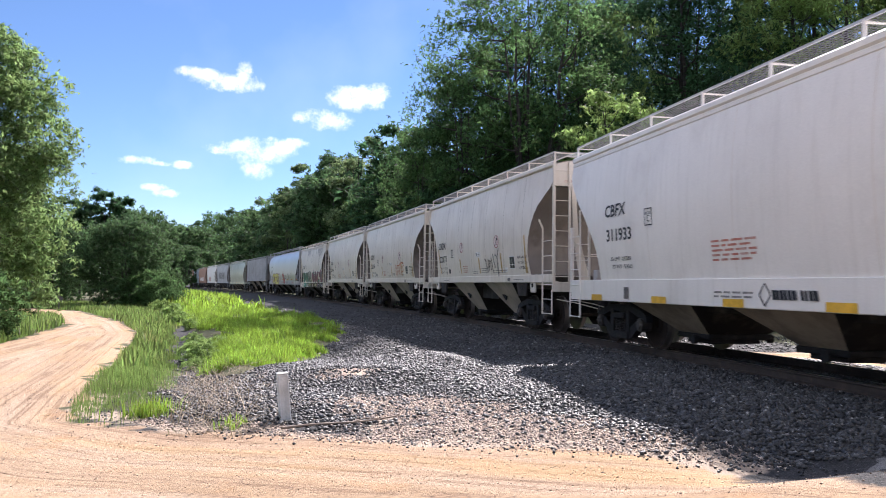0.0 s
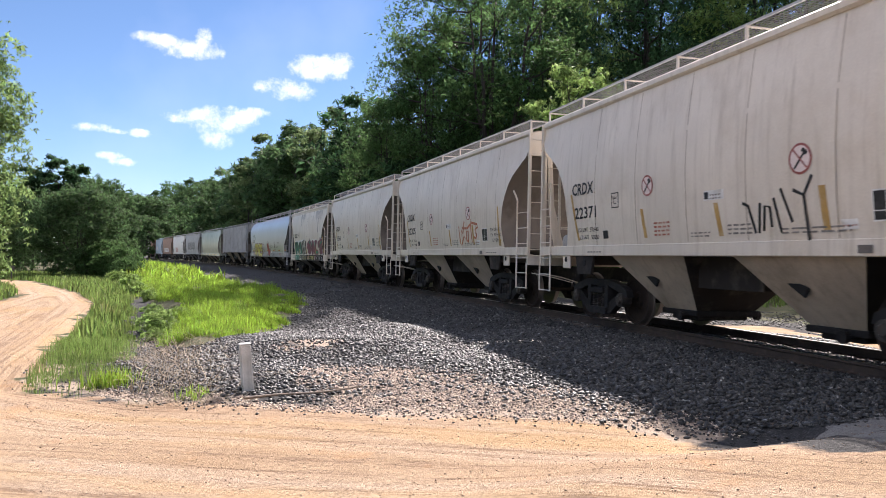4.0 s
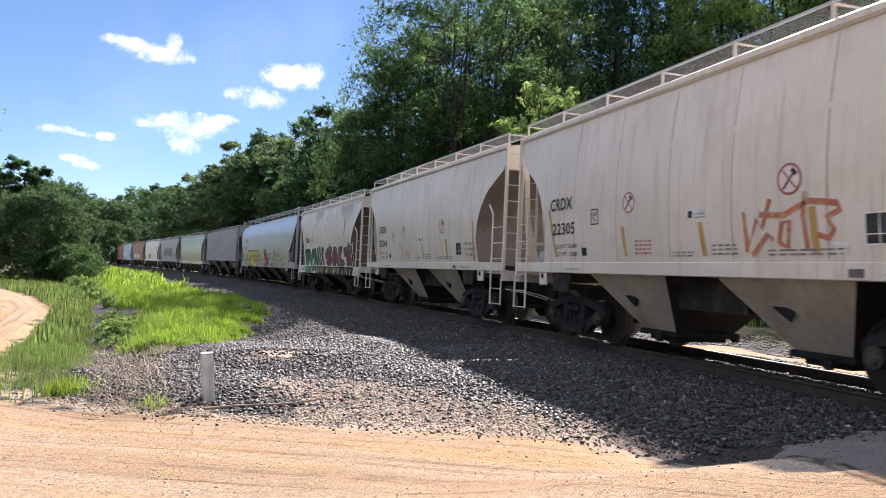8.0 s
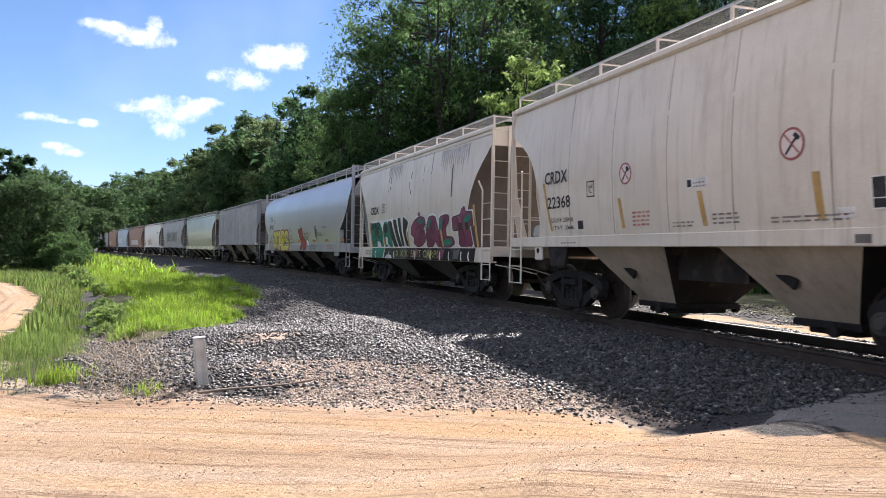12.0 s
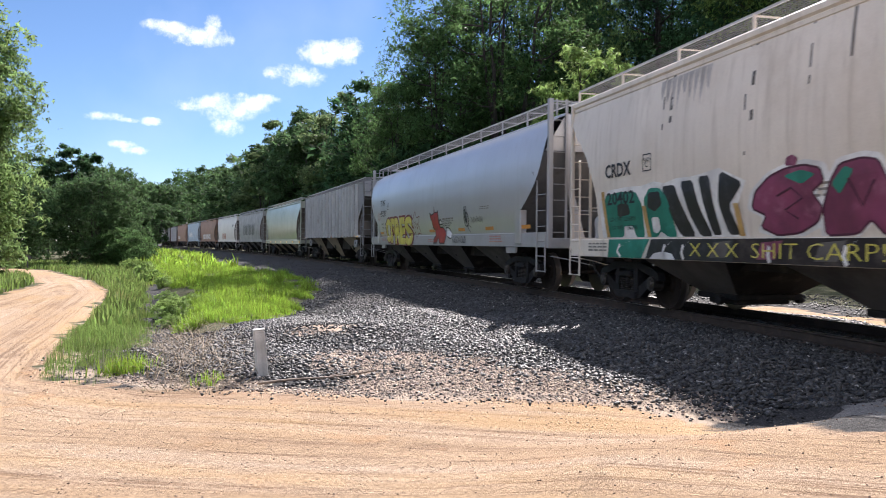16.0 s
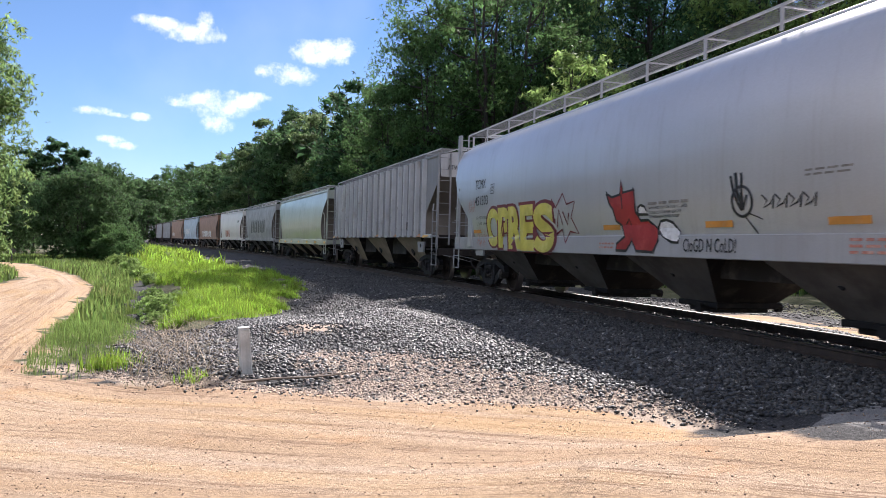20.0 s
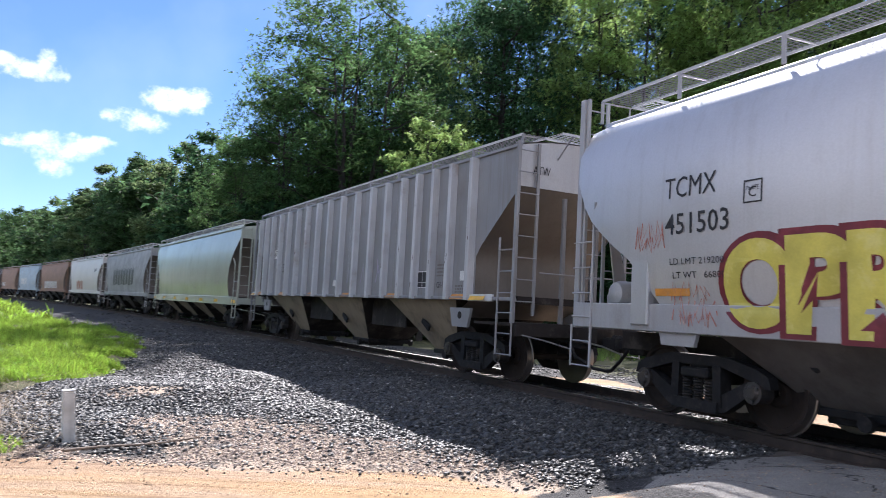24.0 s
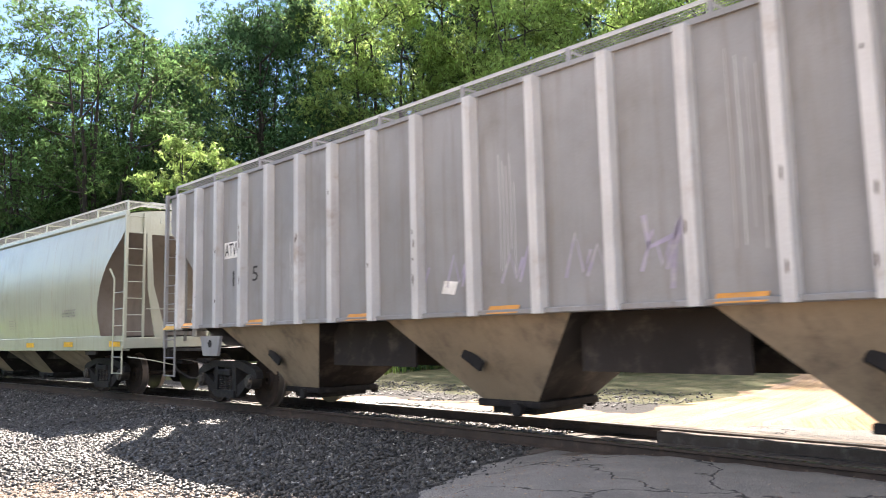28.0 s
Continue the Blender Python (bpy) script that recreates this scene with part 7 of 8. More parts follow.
def ribbed_hopper(rel):
    c = couple(Car("old grey hopper with pale upright ribs and rust", 20.43, "rib", 4.5, M_RIBGREY, M_TANHOP, 3, sill_z=1.55, sill_h=0.07, cut=1.45, ribs=18, rib_at=(1.8, 2.63, 3.49, 4.46, 5.4, 6.4, 7.36, 8.38, 9.4, 10.47, 11.54, 12.59, 13.54, 14.46, 15.24, 16.04, 16.84, 17.69), bay_in=2.55, end_paint=M_ENDTAN, sill_paint=M_RIBGREY, over=3.1, end=1.15), rel)
    Y = lambda d: c.L / 2 - d
    bar(c, Y(3.63), 2.88, 0.62, 0.32, M_WHITETXT, 0.005, "mark_plate", "white plate behind the lettering")
    lettering(c, "ATW", Y(3.66), 2.92, 0.25, M_BLACK, width=0.56, fat=0.006)
    lettering(c, "13", Y(3.98), 2.33, 0.3, M_BLACK, width=0.33, fat=0.01)
    lettering(c, "5", Y(4.72), 2.38, 0.28, M_BLACK, width=0.2, fat=0.0)
    data_board(c, Y(15.32), 1.82, 0.46, 0.34)
    lettering(c, "CH-100", Y(16.23), 1.8, 0.13, M_BLACK, width=0.42, fat=0.02)
    small_print(c, Y(16.23), 2.05, 0.42, 4, M_GREYHOP, 0.05)
    bar(c, Y(17.23), 1.95, 0.22, 0.2, M_WHITETXT, 0.006, "paper_notice", "white paper notice")
    small_print(c, Y(17.05), 1.7, 0.4, 3, M_GREYHOP, 0.04)
    for d, w in ((1.72, 0.6), (4.63, 0.54), (7.7, 0.55), (10.69, 0.5), (13.72, 0.52), (16.95, 0.55)):
        bar(c, Y(d), 1.57, w, 0.1, M_ORANGE, 0.012, "reflector", "scuffed orange reflector strip")
    for d in (1.1, 17.8):
        bm = bmesh.new()
        box(bm, (-1.53, Y(d + 0.35), 1.6), (0.06, 0.9, 0.14), bevel=0.01)
        b = part("sill_step", bm, M_RIB, c.ob)
        bar(c, Y(d + 0.02), 1.55, 0.55, 0.11, M_YELLOW, 0.065, "reflector", "bright yellow reflector strip")
    for k in range(9):
        d = 9.2 + k * 0.5 + 0.2 * (k % 2)
        stroke(c, [(Y(d), 1.95), (Y(d + 0.15), 2.3 + 0.08 * (k % 3)), (Y(d + 0.25), 2.0), (Y(d + 0.36), 2.25)], 0.045, M_PURPLE, 0.006, "spray_line", "faded violet scrawl")
    stroke(c, [(Y(12.95), 2.55), (Y(13.0), 2.2), (Y(13.3), 2.3), (Y(13.45), 2.55), (Y(13.3), 2.2), (Y(13.25), 1.75)], 0.06, M_PURPLE, 0.006, "spray_line", "faded violet scrawl")
    patch(c, [(Y(9.8), 1.88), (Y(10.05), 1.85), (Y(10.12), 2.02), (Y(9.86), 2.05)], M_WHITETXT, 0.006, "paper_notice", "torn white paper notice")
    for e in (-1, 1):
        bm = bmesh.new()  # open end frame: lower beam and middle posts
        box(bm, (0, e * (c.ye + 0.0), 1.58), (2.9, 0.06, 0.13))
        part("end_beam", bm, M_NEARBLACK, c.ob)
        for x in (-0.45, 0.35):
            bm = bmesh.new()
            box(bm, (x, e * (c.ye + 0.02), 2.36), (0.085, 0.07, 2.4), bevel=0.01)
            part("end_post", bm, M_ENDGREY, c.ob, "slim dark grey end post")
    lettering(c, "ATW", 0, 3.95, 0.16, M_BLACK, face="end", width=0.4)
    # scars of rust and scraped paint on ribs and sheets
    rnd = random.Random(14)
    for k in range(26):
        d = rnd.choice(c.rib_at)
        z = rnd.uniform(1.75, 3.9)
        h = rnd.uniform(0.05, 0.2)
        bm = bmesh.new()
        y = Y(d) + rnd.uniform(-0.04, 0.04)
        bm.faces.new([bm.verts.new((-1.6235, y + dy, z + dz)) for dy, dz in ((0, 0), (0.018, h * 0.3), (0.012, h), (-0.008, h * 0.7))])
        part("rust_scar", bm, M_RUSTSCAR, c.ob, "dark rust scar on a rib")
    for d, z0, z1, w in ((10.9, 2.0, 3.6, 0.3), (13.95, 1.9, 4.2, 0.5), (14.3, 2.2, 4.3, 0.3), (6.0, 1.8, 3.0, 0.3)):
        for k in range(5):
            a = d + k * w / 5
            stroke(c, [(Y(a), z1 - rnd.uniform(0, 0.5)), (Y(a + 0.01), (z0 + z1) / 2), (Y(a), z0 + rnd.uniform(0, 0.4))], rnd.uniform(0.005, 0.011), M_RIB, 0.004, "pale_streak", "pale run washed down the sheet")
    return c


def green_hopper(rel):
    c = couple(Car("pale green covered hopper with yellow reflectors on its sill", 20.28, "curve", 4.45, M_GREEN, M_TANHOP, 4, sill_z=1.1, sill_h=0.36, end=1.2, over=3.1), rel)
    Y = lambda d: c.L / 2 - d
    for d in (1.2, 4.0, 6.9, 9.8, 12.8, 15.6, 18.4):
        bar(c, Y(d), 1.2, 0.6, 0.13, M_YELLOW, 0.012, "reflector", "yellow reflector strip")
    small_print(c, Y(2.0), 2.75, 0.8, 1, M_BLACK, 0.2)
    small_print(c, Y(2.0), 2.4, 0.9, 1, M_BLACK, 0.2)
    small_print(c, Y(15.5), 2.0, 0.9, 3, M_BLACK, 0.05)
    small_print(c, Y(11.3), 1.75, 0.6, 4, M_BLACK, 0.05)
    small_print(c, Y(2.2), 1.8, 0.8, 2, M_BLACK, 0.06)
    for d in (3.6, 6.4, 9.2, 12.0, 14.8, 17.4):
        stroke(c, [(Y(d), z) for z in np.linspace(1.5, 4.3, 10)], 0.014, M_TANHOP, 0.003, "seam")
    return c


def far_car(label, length, rel, paint, kind, ribs=0, marks=()):
    c = couple(Car(label, length, kind, 4.45, paint, M_GREYHOP, 3, sill_z=1.25, sill_h=0.25, ribs=ribs, detail=False, sill_paint=paint, bay_in=3.3, over=3.1, end=1.1), rel)
    Y = lambda d: c.L / 2 - d
    for m, d0, n, z, h, w in marks:
        for k in range(n):
            d = d0 + k * w * 1.15
            patch(c, [(Y(d), z), (Y(d + w * 0.8), z + 0.1 * (k % 2)), (Y(d + w), z + h), (Y(d + w * 0.6), z + h * 0.8), (Y(d + w * 0.2), z + h)], m, 0.008, "graffiti_shape", "sprayed block shape")
    return c


LENGTHS = [13.78, 13.79, 13.8, 13.98, 21.48, 20.43, 20.28, 19.18, 19.18, 20.47, 19.46, 19.6, 18.22, 18.0, 18.0, 18.0]
MID = [sum(LENGTHS[:i]) + LENGTHS[i] / 2 for i in range(len(LENGTHS))]
white_hopper()
crdx("warm grey covered hopper with thin black tag", "CRDX", "22371", tag=True, rel=MID[0])
crdx("warm grey covered hopper with faded red scrawl", "CRDX", "22305", red=True, rel=MID[1])
crdx("warm grey covered hopper with ochre primer patches", "CRDX", "22368", rel=MID[2])
tagged_hopper(MID[3])
silver_hopper(MID[4])
ribbed_hopper(MID[5])
green_hopper(MID[6])
M_RUSTCAR = mat("paint_rust_orange", (0.36, 0.2, 0.13), 0.6, alt=(0.27, 0.15, 0.1), streak=0.4, bump=0.05)
M_BLUECAR = mat("paint_pale_blue", (0.42, 0.52, 0.6), 0.5, alt=(0.52, 0.53, 0.52), streak=0.3, bump=0.05)
M_BROWNCAR = mat("paint_dark_brown", (0.085, 0.05, 0.043), 0.65, alt=(0.14, 0.08, 0.06), streak=0.3, bump=0.05)
M_GREYCAR = mat("paint_flat_grey", (0.42, 0.42, 0.41), 0.55, alt=(0.33, 0.32, 0.3), streak=0.4, bump=0.05)
far_car("grey hopper with tall black graffiti letters", LENGTHS[7], MID[7], M_GREYCAR, "curve", marks=((M_SPRAYK, 5.2, 8, 2.0, 1.3, 0.9),))
far_car("pale grey hopper with a red spray patch", LENGTHS[8], MID[8], M_WHITE, "curve", marks=((M_RUSTRED, 6.0, 3, 1.6, 0.9, 1.0), (M_SPRAYK, 15, 2, 3.2, 0.3, 0.5)))
far_car("rust orange hopper with pale graffiti", LENGTHS[9], MID[9], M_RUSTCAR, "curve", marks=((M_SPRAYW, 5.0, 7, 1.6, 0.9, 1.1),))
far_car("pale blue covered hopper far back", LENGTHS[10], MID[10], M_BLUECAR, "curve", marks=((M_SPRAYW, 4.0, 4, 2.0, 1.0, 1.2),))
far_car("rust brown hopper with a pale roof", LENGTHS[11], MID[11], M_RUSTCAR, "curve", marks=((M_SPRAYW, 3.0, 4, 1.7, 0.7, 0.8),))
far_car("dark brown ribbed car", LENGTHS[12], MID[12], M_BROWNCAR, "rib", ribs=14)
far_car("dark brown ribbed car", LENGTHS[13], MID[13], M_BROWNCAR, "rib", ribs=14)
far_car("dark brown ribbed car", LENGTHS[14], MID[14], M_BROWNCAR, "rib", ribs=14)
far_car("dark brown ribbed car", LENGTHS[15], MID[15], M_BROWNCAR, "rib", ribs=14)

# ---- loose stone, weeds, grass and small things on the ground ----
def stones(name, n, box_, pick, r0, r1, material, label, category, seed, flat=0.7):
    """Broken stones scattered on the land, each an uneven eight-sided lump."""
    rng = np.random.default_rng(seed)
    x, y = rng.uniform(box_[0], box_[1], n), rng.uniform(box_[2], box_[3], n)
    z, s, off, rd = land(x, y)
    keep = rng.random(n) < pick(x, y, s, off, rd)
    x, y, z = x[keep], y[keep], z[keep]
    n = len(x)
    base = np.array([(1, 0, 0), (0, 1, 0), (-1, 0, 0), (0, -1, 0), (0, 0, 1), (0, 0, -1)], float)
    tri = np.array([(0, 1, 4), (1, 2, 4), (2, 3, 4), (3, 0, 4), (1, 0, 5), (2, 1, 5), (3, 2, 5), (0, 3, 5)])
    v = base[None] * rng.uniform(0.65, 1.35, (n, 6, 1)) + rng.normal(0, 0.16, (n, 6, 3))
    a, b = rng.uniform(0, 6.283, n), rng.uniform(-0.9, 0.9, n)
    ca, sa, cb, sb = np.cos(a), np.sin(a), np.cos(b), np.sin(b)
    X, Y, Z = v[..., 0], v[..., 1], v[..., 2]
    Y, Z = Y * cb[:, None] - Z * sb[:, None], Y * sb[:, None] + Z * cb[:, None]
    X, Y = X * ca[:, None] - Y * sa[:, None], X * sa[:, None] + Y * ca[:, None]
    r = (rng.uniform(0, 1, n) ** 2 * (r1 - r0) + r0)[:, None]
    co = np.stack([X * r + x[:, None], Y * r + y[:, None], Z * r * flat + z[:, None] + r * 0.35], -1)
    f = (tri[None] + (np.arange(n) * 6)[:, None, None]).reshape(-1)
    ob = bulk(name, co.reshape(-1, 3), f, np.arange(0, len(f), 3), material)
    return tagged(ob, label, category, kind="stuff")


def bed_pick(x, y, s, off, rd):
    sand, grav, fines, asp, weedy = cover(x, y, s, off, rd)
    d = np.hypot(x, y)
    return np.clip(grav * 1.3 - 0.25, 0, 1) * np.clip(-(rd + np.where(x > 1.8, 0.04, 0.5)) / np.where(x > 1.8, 0.5, 0.8), 0.0, 1) * (1 - 0.9 * np.clip(fines * 1.6 - 0.3, 0, 1)) * (asp < 0.3) * (abs(abs(off) - 0.755) > 0.1) * np.clip(1.3 - d / 42, 0.12, 1) * (1 - weedy) * np.where(abs(off) < 1.3, 0.6, 1)


def fringe_pick(x, y, s, off, rd):
    return np.exp(-((rd + 0.4) / 0.32) ** 2) * (rd < 0.12) * (off > -14) * (y < 12)


def road_pick(x, y, s, off, rd):
    return 0.6 * (rd > 0) * (0.4 + 0.6 * (np.exp(-((rd - 0.5) / 0.4) ** 2) + np.exp(-((rd - 3.1) / 0.3) ** 2)))


stones("ballast_mid", 36000, (-7.5, 6, 16, 33), bed_pick, 0.02, 0.045, M_STONE, "loose grey crushed stone of the track bed", "gravel", 7)
stones("ballast", 90000, (-5, 8.5, 6.6, 16), bed_pick, 0.014, 0.042, M_STONE, "loose grey crushed stone of the track bed", "gravel", 3)
stones("ballast_far", 16000, (-14, 4, 30, 62), bed_pick, 0.03, 0.06, M_STONE, "grey crushed stone farther along the bed", "gravel", 4)
stones("edge_stones", 9000, (-6, 5.5, 5.5, 10.5), fringe_pick, 0.006, 0.024, M_STONE, "stones strayed to the road's edge", "gravel", 5)
def chip_pick(x, y, s, off, rd):
    sand, grav, fines, asp, weedy = cover(x, y, s, off, rd)
    return np.clip(fines * 1.5 - 0.15, 0, 1) * (asp < 0.3) * np.clip(-(rd + 0.15) / 0.5, 0, 1) * (1 - weedy)


stones("stone_chips", 90000, (-3.6, 4.8, 6.2, 12.5), chip_pick, 0.007, 0.02, M_FINES, "brown and grey chips trodden into sandy fines", "gravel", 8)
stones("ballast_beyond", 16000, (5, 17, 0, 26), lambda x, y, s, off, rd: 0.9 * ((off > 4.6 + 0.5 * wave(x, y, 2.0)) * (s > 9.0 + 0.4 * wave(x, y, 1.5, 2.0)) + 0.7 * (off > 1.3) * (s > 16.5)) * (off < 9.5), 0.015, 0.045, M_STONE, "crushed stone on the far side of the track", "gravel", 9)
stones("road_pebbles", 42000, (-9, 7, 3.2, 12), road_pick, 0.003, 0.010, M_PEBBLE, "small loose pebbles on the sandy road", "pebbles", 6)


def blades(name, x, y, z, h, w, material, label, category, seed, lean=0.35, bend=0.35):
    """Narrow bent blades rising from plan points: a quad below and a tip above."""
    rng = np.random.default_rng(seed)
    n = len(x)
    a, ld = rng.uniform(0, 6.283, n), rng.uniform(0, 6.283, n)
    ln = np.abs(rng.normal(0, lean, n)) * h
    dx, dy = np.cos(a) * w / 2, np.sin(a) * w / 2
    lx, ly = np.cos(ld) * ln, np.sin(ld) * ln
    v = np.empty((n, 5, 3), np.float32)
    v[:, 0] = np.stack([x - dx, y - dy, z - 0.02], 1)
    v[:, 1] = np.stack([x + dx, y + dy, z - 0.02], 1)
    v[:, 2] = np.stack([x + dx * 0.8 + lx * bend, y + dy * 0.8 + ly * bend, z + h * 0.6], 1)
    v[:, 3] = np.stack([x - dx * 0.8 + lx * bend, y - dy * 0.8 + ly * bend, z + h * 0.6], 1)
    v[:, 4] = np.stack([x + lx, y + ly, z + h * np.sqrt(np.clip(1 - (ln / h) ** 2 * 0.5, 0.3, 1))], 1)
    k = (np.arange(n) * 5)[:, None]
    loops = np.concatenate([k + np.array([[0, 1, 2, 3]]), k + np.array([[3, 2, 4]])], 1).reshape(-1)
    starts = np.stack([np.arange(n) * 7, np.arange(n) * 7 + 4], 1).reshape(-1)
    ob = bulk(name, v.reshape(-1, 3), loops, starts, material)
    return tagged(ob, label, category, kind="stuff")


def scatter(n, box_, seed):
    rng = np.random.default_rng(seed)
    x, y = rng.uniform(box_[0], box_[1], n), rng.uniform(box_[2], box_[3], n)
    return (x, y, *land(x, y), rng)


def green():
    # roadside grass, near strip
    x, y, z, s, off, rd, rng = scatter(360000, (-13, -2.4, 8.0, 34), 21)
    sand, grav, fines, asp, weedy = cover(x, y, s, off, rd)
    tuft = 0.5 + 0.5 * wave(x, y, 2.3, 3.0) * 1.2
    k = (rd < -0.05) & (rng.random(len(x)) < np.clip(1.1 - grav * 1.6, 0, 1) * np.clip(0.65 + tuft, 0, 1) * np.clip(26 / np.hypot(x, y) - 0.5, 0.15, 1)) & ~weedy & (off < -4)
    x, y, z = x[k], y[k], z[k]
    d = np.hypot(x, y)
    h = rng.uniform(0.09, 0.27, len(x)) * (0.75 + 0.4 * wave(x, y, 1.1, 5.0)) * np.clip((d - 7) / 5, 0.6, 1)
    blades("grass", x, y, z, h, np.clip(0.00055 * d, 0.005, 0.014), M_GRASS, "tall roadside grass with seed heads", "grass", 22)
    # bright young grass at the road's corner
    x, y, z, s, off, rd, rng = scatter(26000, (-5.6, -2.7, 8.3, 11.2), 23)
    k = (rd < 0.02) & (rng.random(len(x)) < np.exp(-((x + 3.62) / 0.2) ** 2 - ((y - 9.3) / 0.22) ** 2))
    x, y, z = x[k], y[k], z[k]
    blades("bright_grass", x, y, z, rng.uniform(0.1, 0.24, len(x)), np.full(len(x), 0.009), M_WEED, "bright green young grass at the road corner", "grass", 24)
    # verge across the road and farther fields
    x, y, z, s, off, rd, rng = scatter(70000, (-34, -6, 14, 62), 25)
    sand, grav, fines, asp, weedy = cover(x, y, s, off, rd)
    k = (rd < -0.1) & ~weedy & (grav < 0.4) & (rng.random(len(x)) < 0.8)
    x, y, z = x[k], y[k], z[k]
    blades("verge_grass", x, y, z, rng.uniform(0.15, 0.42, len(x)), np.full(len(x), 0.045), M_GRASS, "grass verge across the road", "grass", 26)
    # ferny bright weeds on the bank, in rounded tufts
    for name, tufts, area, each, wide, r0, r1, seed in (("weeds", 3200, (-15, -2.4, 12, 42), 110, 0.013, 0.16, 0.4, 27), ("front_weeds", 700, (-6.5, -2.6, 12.6, 22), 120, 0.012, 0.14, 0.34, 37), ("weeds_far", 12000, (-46, -5, 40, 122), 10, 0.09, 0.35, 0.8, 29)):
        x, y, z, s, off, rd, rng = scatter(tufts, area, seed)
        k = inside(x + 0.2 * wave(x, y, 4.0), y + 0.25 * wave(x, y, 3.0, 2.0), WEED_EDGE) & (wave(x, y, 1.3, 7.0) + 0.5 * wave(x, y, 3.7, 1.0) < 0.27)
        x, y = x[k], y[k]
        n = len(x)
        R = rng.uniform(r0, r1, n)
        a, q = rng.uniform(0, 6.283, (n, each)), np.sqrt(rng.uniform(0, 1, (n, each)))
        px, py = (x[:, None] + np.cos(a) * q * R[:, None]).ravel(), (y[:, None] + np.sin(a) * q * R[:, None]).ravel()
        tall = (R * 0.75 + 0.1) * np.clip(1 + 0.6 * wave(x, y, 1.9, 4.0) + 0.35 * wave(x, y, 4.3, 2.0), 0.35, 1.4)
        h = ((1.08 - 0.8 * q ** 2) * tall[:, None] * rng.uniform(0.7, 1.1, (n, each))).ravel()
        blades(name, px, py, land(px, py)[0], h, np.full(len(px), wide), M_WEED, "dense bright green ferny weeds on the bank" if each > 20 else "bright weeds along the far bank", "weeds", seed + 1, lean=0.75)
    # rough grass beyond the track
    x, y, z, s, off, rd, rng = scatter(26000, (2, 26, 2, 40), 35)
    k = (off > 11 + 1.5 * wave(x, y, 0.9)) & (off < 20) & (s > 24)
    x, y, z = x[k], y[k], z[k]
    blades("far_side_grass", x, y, z, rng.uniform(0.2, 0.55, len(x)), np.full(len(x), 0.04), M_GRASS, "rough grass on the far side of the track", "grass", 36)
    # dry stalks lying between grass and stone
    x, y, z, s, off, rd, rng = scatter(6000, (-5.4, -1.6, 8.0, 15), 31)
    k = (rd < 0.1) & (rng.random(len(x)) < np.exp(-((x + 2.75 + (y - 9) * 0.3) / 0.5) ** 2))
    x, y, z = x[k], y[k], z[k]
    blades("dry_stalks", x, y, z + 0.02, rng.uniform(0.06, 0.2, len(x)), np.full(len(x), 0.008), M_STRAW, "dry straw stalks lying by the stones", "dry grass", 32, lean=4.0, bend=0.6)
    # sprigs between the stones
    x, y, z, s, off, rd, rng = scatter(60, (-2.5, -2.2, 8.3, 8.7), 33)
    blades("sprig", x, y, z, rng.uniform(0.05, 0.16, len(x)), np.full(len(x), 0.012), M_WEED, "small green sprigs at the road's edge", "weeds", 34, lean=0.6)


green()


def leafy_weeds():
    """Broad-leaved bushes in the weedy bank."""
    rnd = random.Random(5)
    b = tree(61, 0.8, 0.6, 0.02, 1500, 0.1, M_LEAF[2], "low leafy bush among the weeds", "bush", "bushes on the bank", clumps=24, sprays=14, stems=3, leaders=2, name="bush")
    spots = [(-5.7, 17.6, 0.9), (-5.35, 16.4, 0.8), (-6.6, 20.6, 1.15), (-6.2, 21.2, 1.0), (-7.6, 23.0, 1.0), (-6.0, 18.6, 0.8), (-11.6, 33, 1.6), (-9.6, 28.5, 1.2), (-13.6, 38, 1.8), (-16.5, 44, 2.0)]
    for i, (x, y, k) in enumerate(spots):
        k *= 0.74
        m = Matrix.Translation((x, y, land_z(x, y) - 0.04)) @ Matrix.Rotation(rnd.uniform(0, 6.28), 4, "Z") @ Matrix.Scale(k, 4)
        if i == 0:
            b.matrix_basis = m
        else:
            copy_thing(b, m)


leafy_weeds()

M_POST = mat("post_grey_white", (0.58, 0.58, 0.56), 0.7, alt=(0.42, 0.4, 0.37), alt_at=(0.5, 0.75), scale=5, bump=0.15, streak=0.3)
M_SIGN = mat("sign_back_dark", (0.05, 0.055, 0.06), 0.6, bump=0.05)
M_WOODGREY = mat("branch_grey", (0.24, 0.19, 0.15), 0.9, bump=0.4, bump_scale=25)


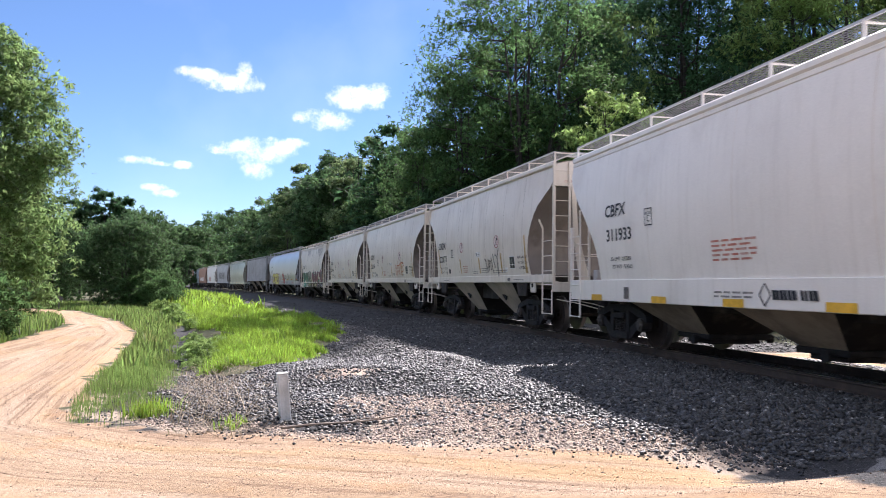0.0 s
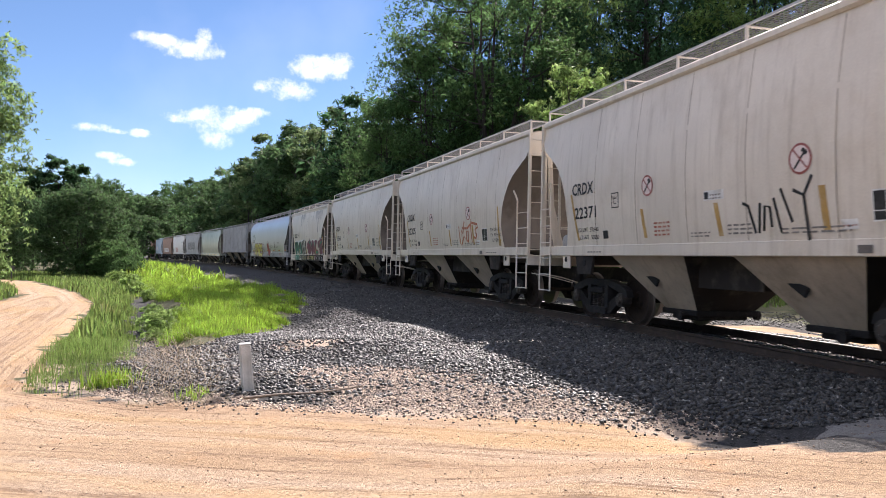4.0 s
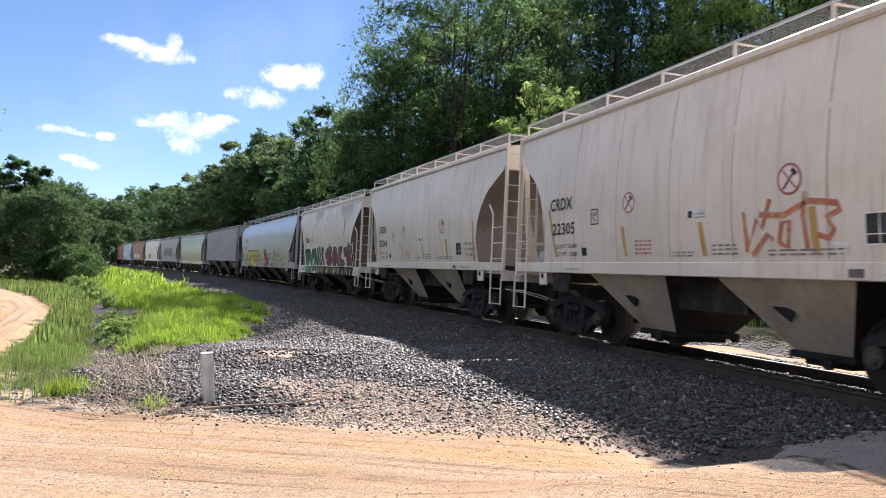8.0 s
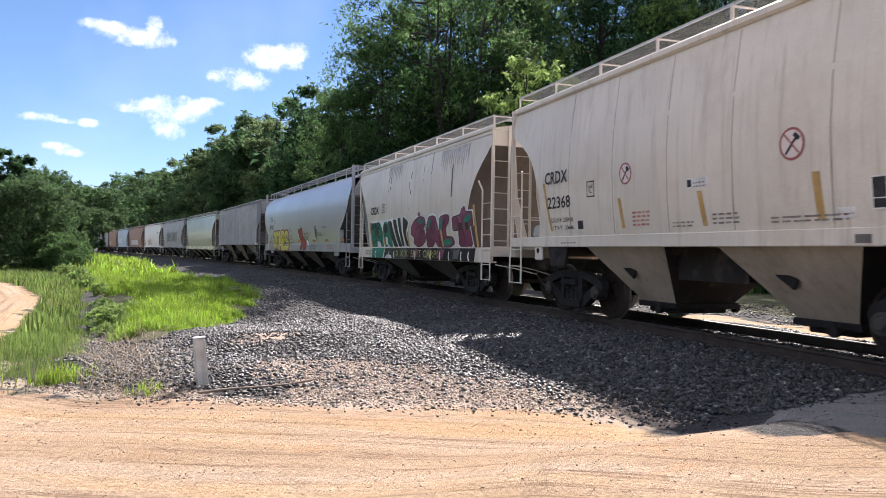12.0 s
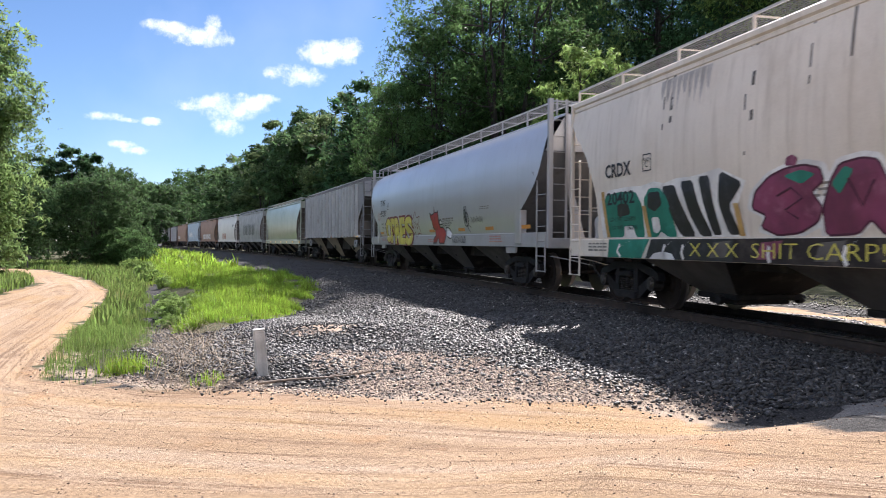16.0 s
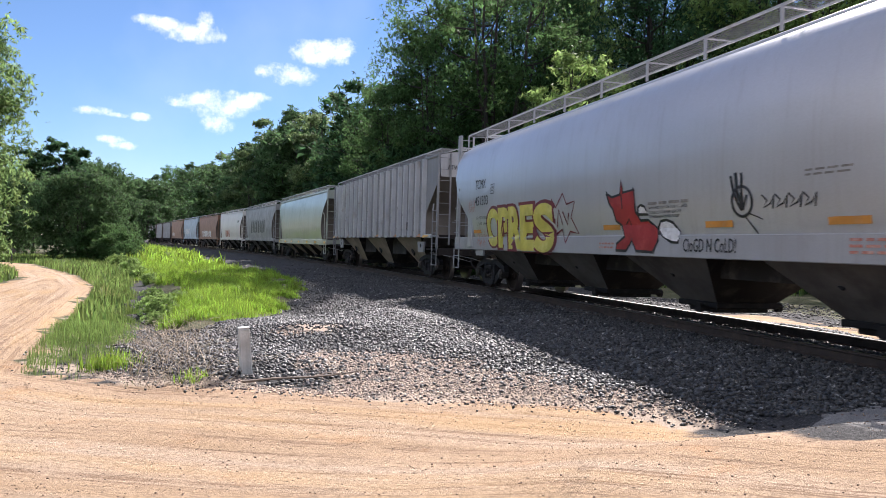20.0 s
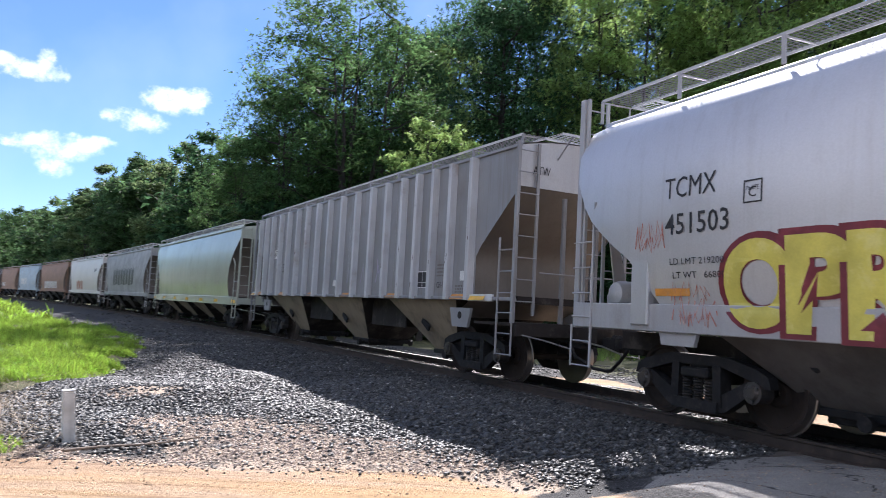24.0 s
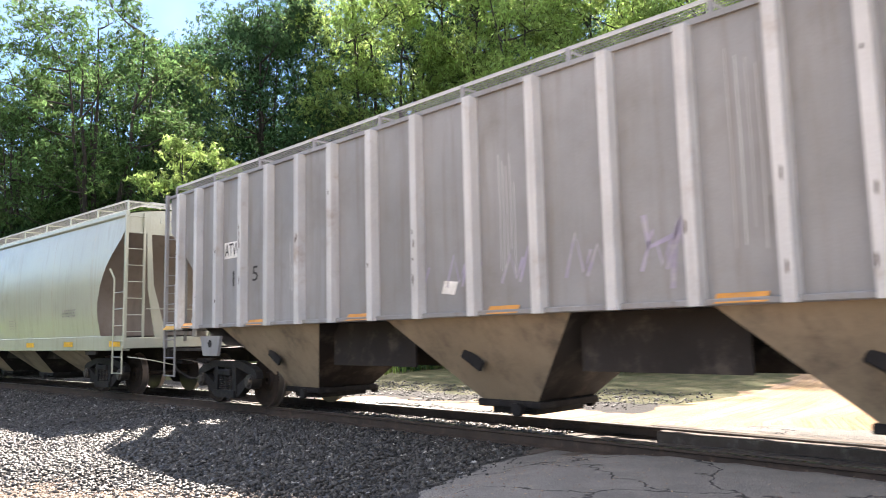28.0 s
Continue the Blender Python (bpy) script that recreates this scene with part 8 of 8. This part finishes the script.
def marker_post():
    x, y = -1.83, 8.9
    z = land_z(x, y)
    ob = thing("marker_post", "pale grey concrete marker post leaning in the stones", "post", m=Matrix.Translation((x, y, z - 0.12)) @ Euler((0.02, -0.085, 0.35)).to_matrix().to_4x4())
    bm = bmesh.new()
    v = box(bm, (0, 0, 0.33), (0.135, 0.135, 0.66), bevel=0.012)
    for q in bm.verts:
        if q.co.z > 0.6:
            q.co.z += -q.co.x * 0.12
            q.co.x *= 0.93
            q.co.y *= 0.93
    part("shaft", bm, M_POST, ob)
    bm = bmesh.new()
    box(bm, (0, 0, 0.665), (0.13, 0.13, 0.012), bevel=0.004)
    part("cap", bm, M_POST, ob)


marker_post()


def road_sign():
    x, y = -22.0, 43.0
    ob = thing("road_sign", "small dark diamond sign on a post beside the road", "sign", m=Matrix.Translation((x, y, land_z(x, y))) @ Matrix.Rotation(0.45, 4, "Z"))
    bm = bmesh.new()
    box(bm, (0, 0, 0.4), (0.06, 0.06, 0.85))
    part("sign_post", bm, M_SIGN, ob)
    bm = bmesh.new()
    box(bm, (0, -0.04, 0.75), (0.3, 0.015, 0.3), Euler((0, radians(45), 0)).to_matrix())
    part("sign_panel", bm, M_SIGN, ob)


road_sign()


def branch():
    rnd = random.Random(3)
    ob = thing("fallen_branch", "thin grey fallen branch on the stones", "branch")
    pts = [Vector((-1.75 + 1.25 * u, 8.28 + 0.75 * u + 0.05 * math.sin(u * 7), 0)) for u in np.linspace(0, 1, 8)]
    for p in pts:
        p.z = land_z(p.x, p.y) + 0.05
    verts, faces = [], []
    limb(verts, faces, pts, [0.016 - 0.0012 * k for k in range(8)], 6)
    raw("stem", verts, faces, M_WOODGREY, ob, smooth=180)
    verts, faces = [], []
    q = pts[4]
    limb(verts, faces, [q, q + Vector((0.15, 0.12, 0.03)), q + Vector((0.3, 0.16, 0.02))], [0.009, 0.007, 0.004], 5)
    raw("twig", verts, faces, M_WOODGREY, ob)


branch()


# ---- what moves: each car along the track, each wheelset on its axle ----
def motions():
    for car, rel, tc, wheels in MOVING:
        rows = []
        for t in np.arange(0, 28.01, 1.0):
            s = lead(t) + rel
            a, b = on_track(s - tc / 2), on_track(s + tc / 2)
            d = b - a
            q = Euler((math.atan2(d.z, math.hypot(d.x, d.y)), 0, math.atan2(-d.x, d.y)))
            rows.append((float(t), Matrix.LocRotScale((a + b) / 2, q, None)))
        walk(car, rows)
        for w in wheels:
            base = w.location.copy()
            walk(w, [(float(t), Matrix.Translation(base) @ Matrix.Rotation((lead(0) - lead(t)) / WHEEL_R, 4, "X")) for t in np.arange(0, 28.01, 0.2)])


motions()
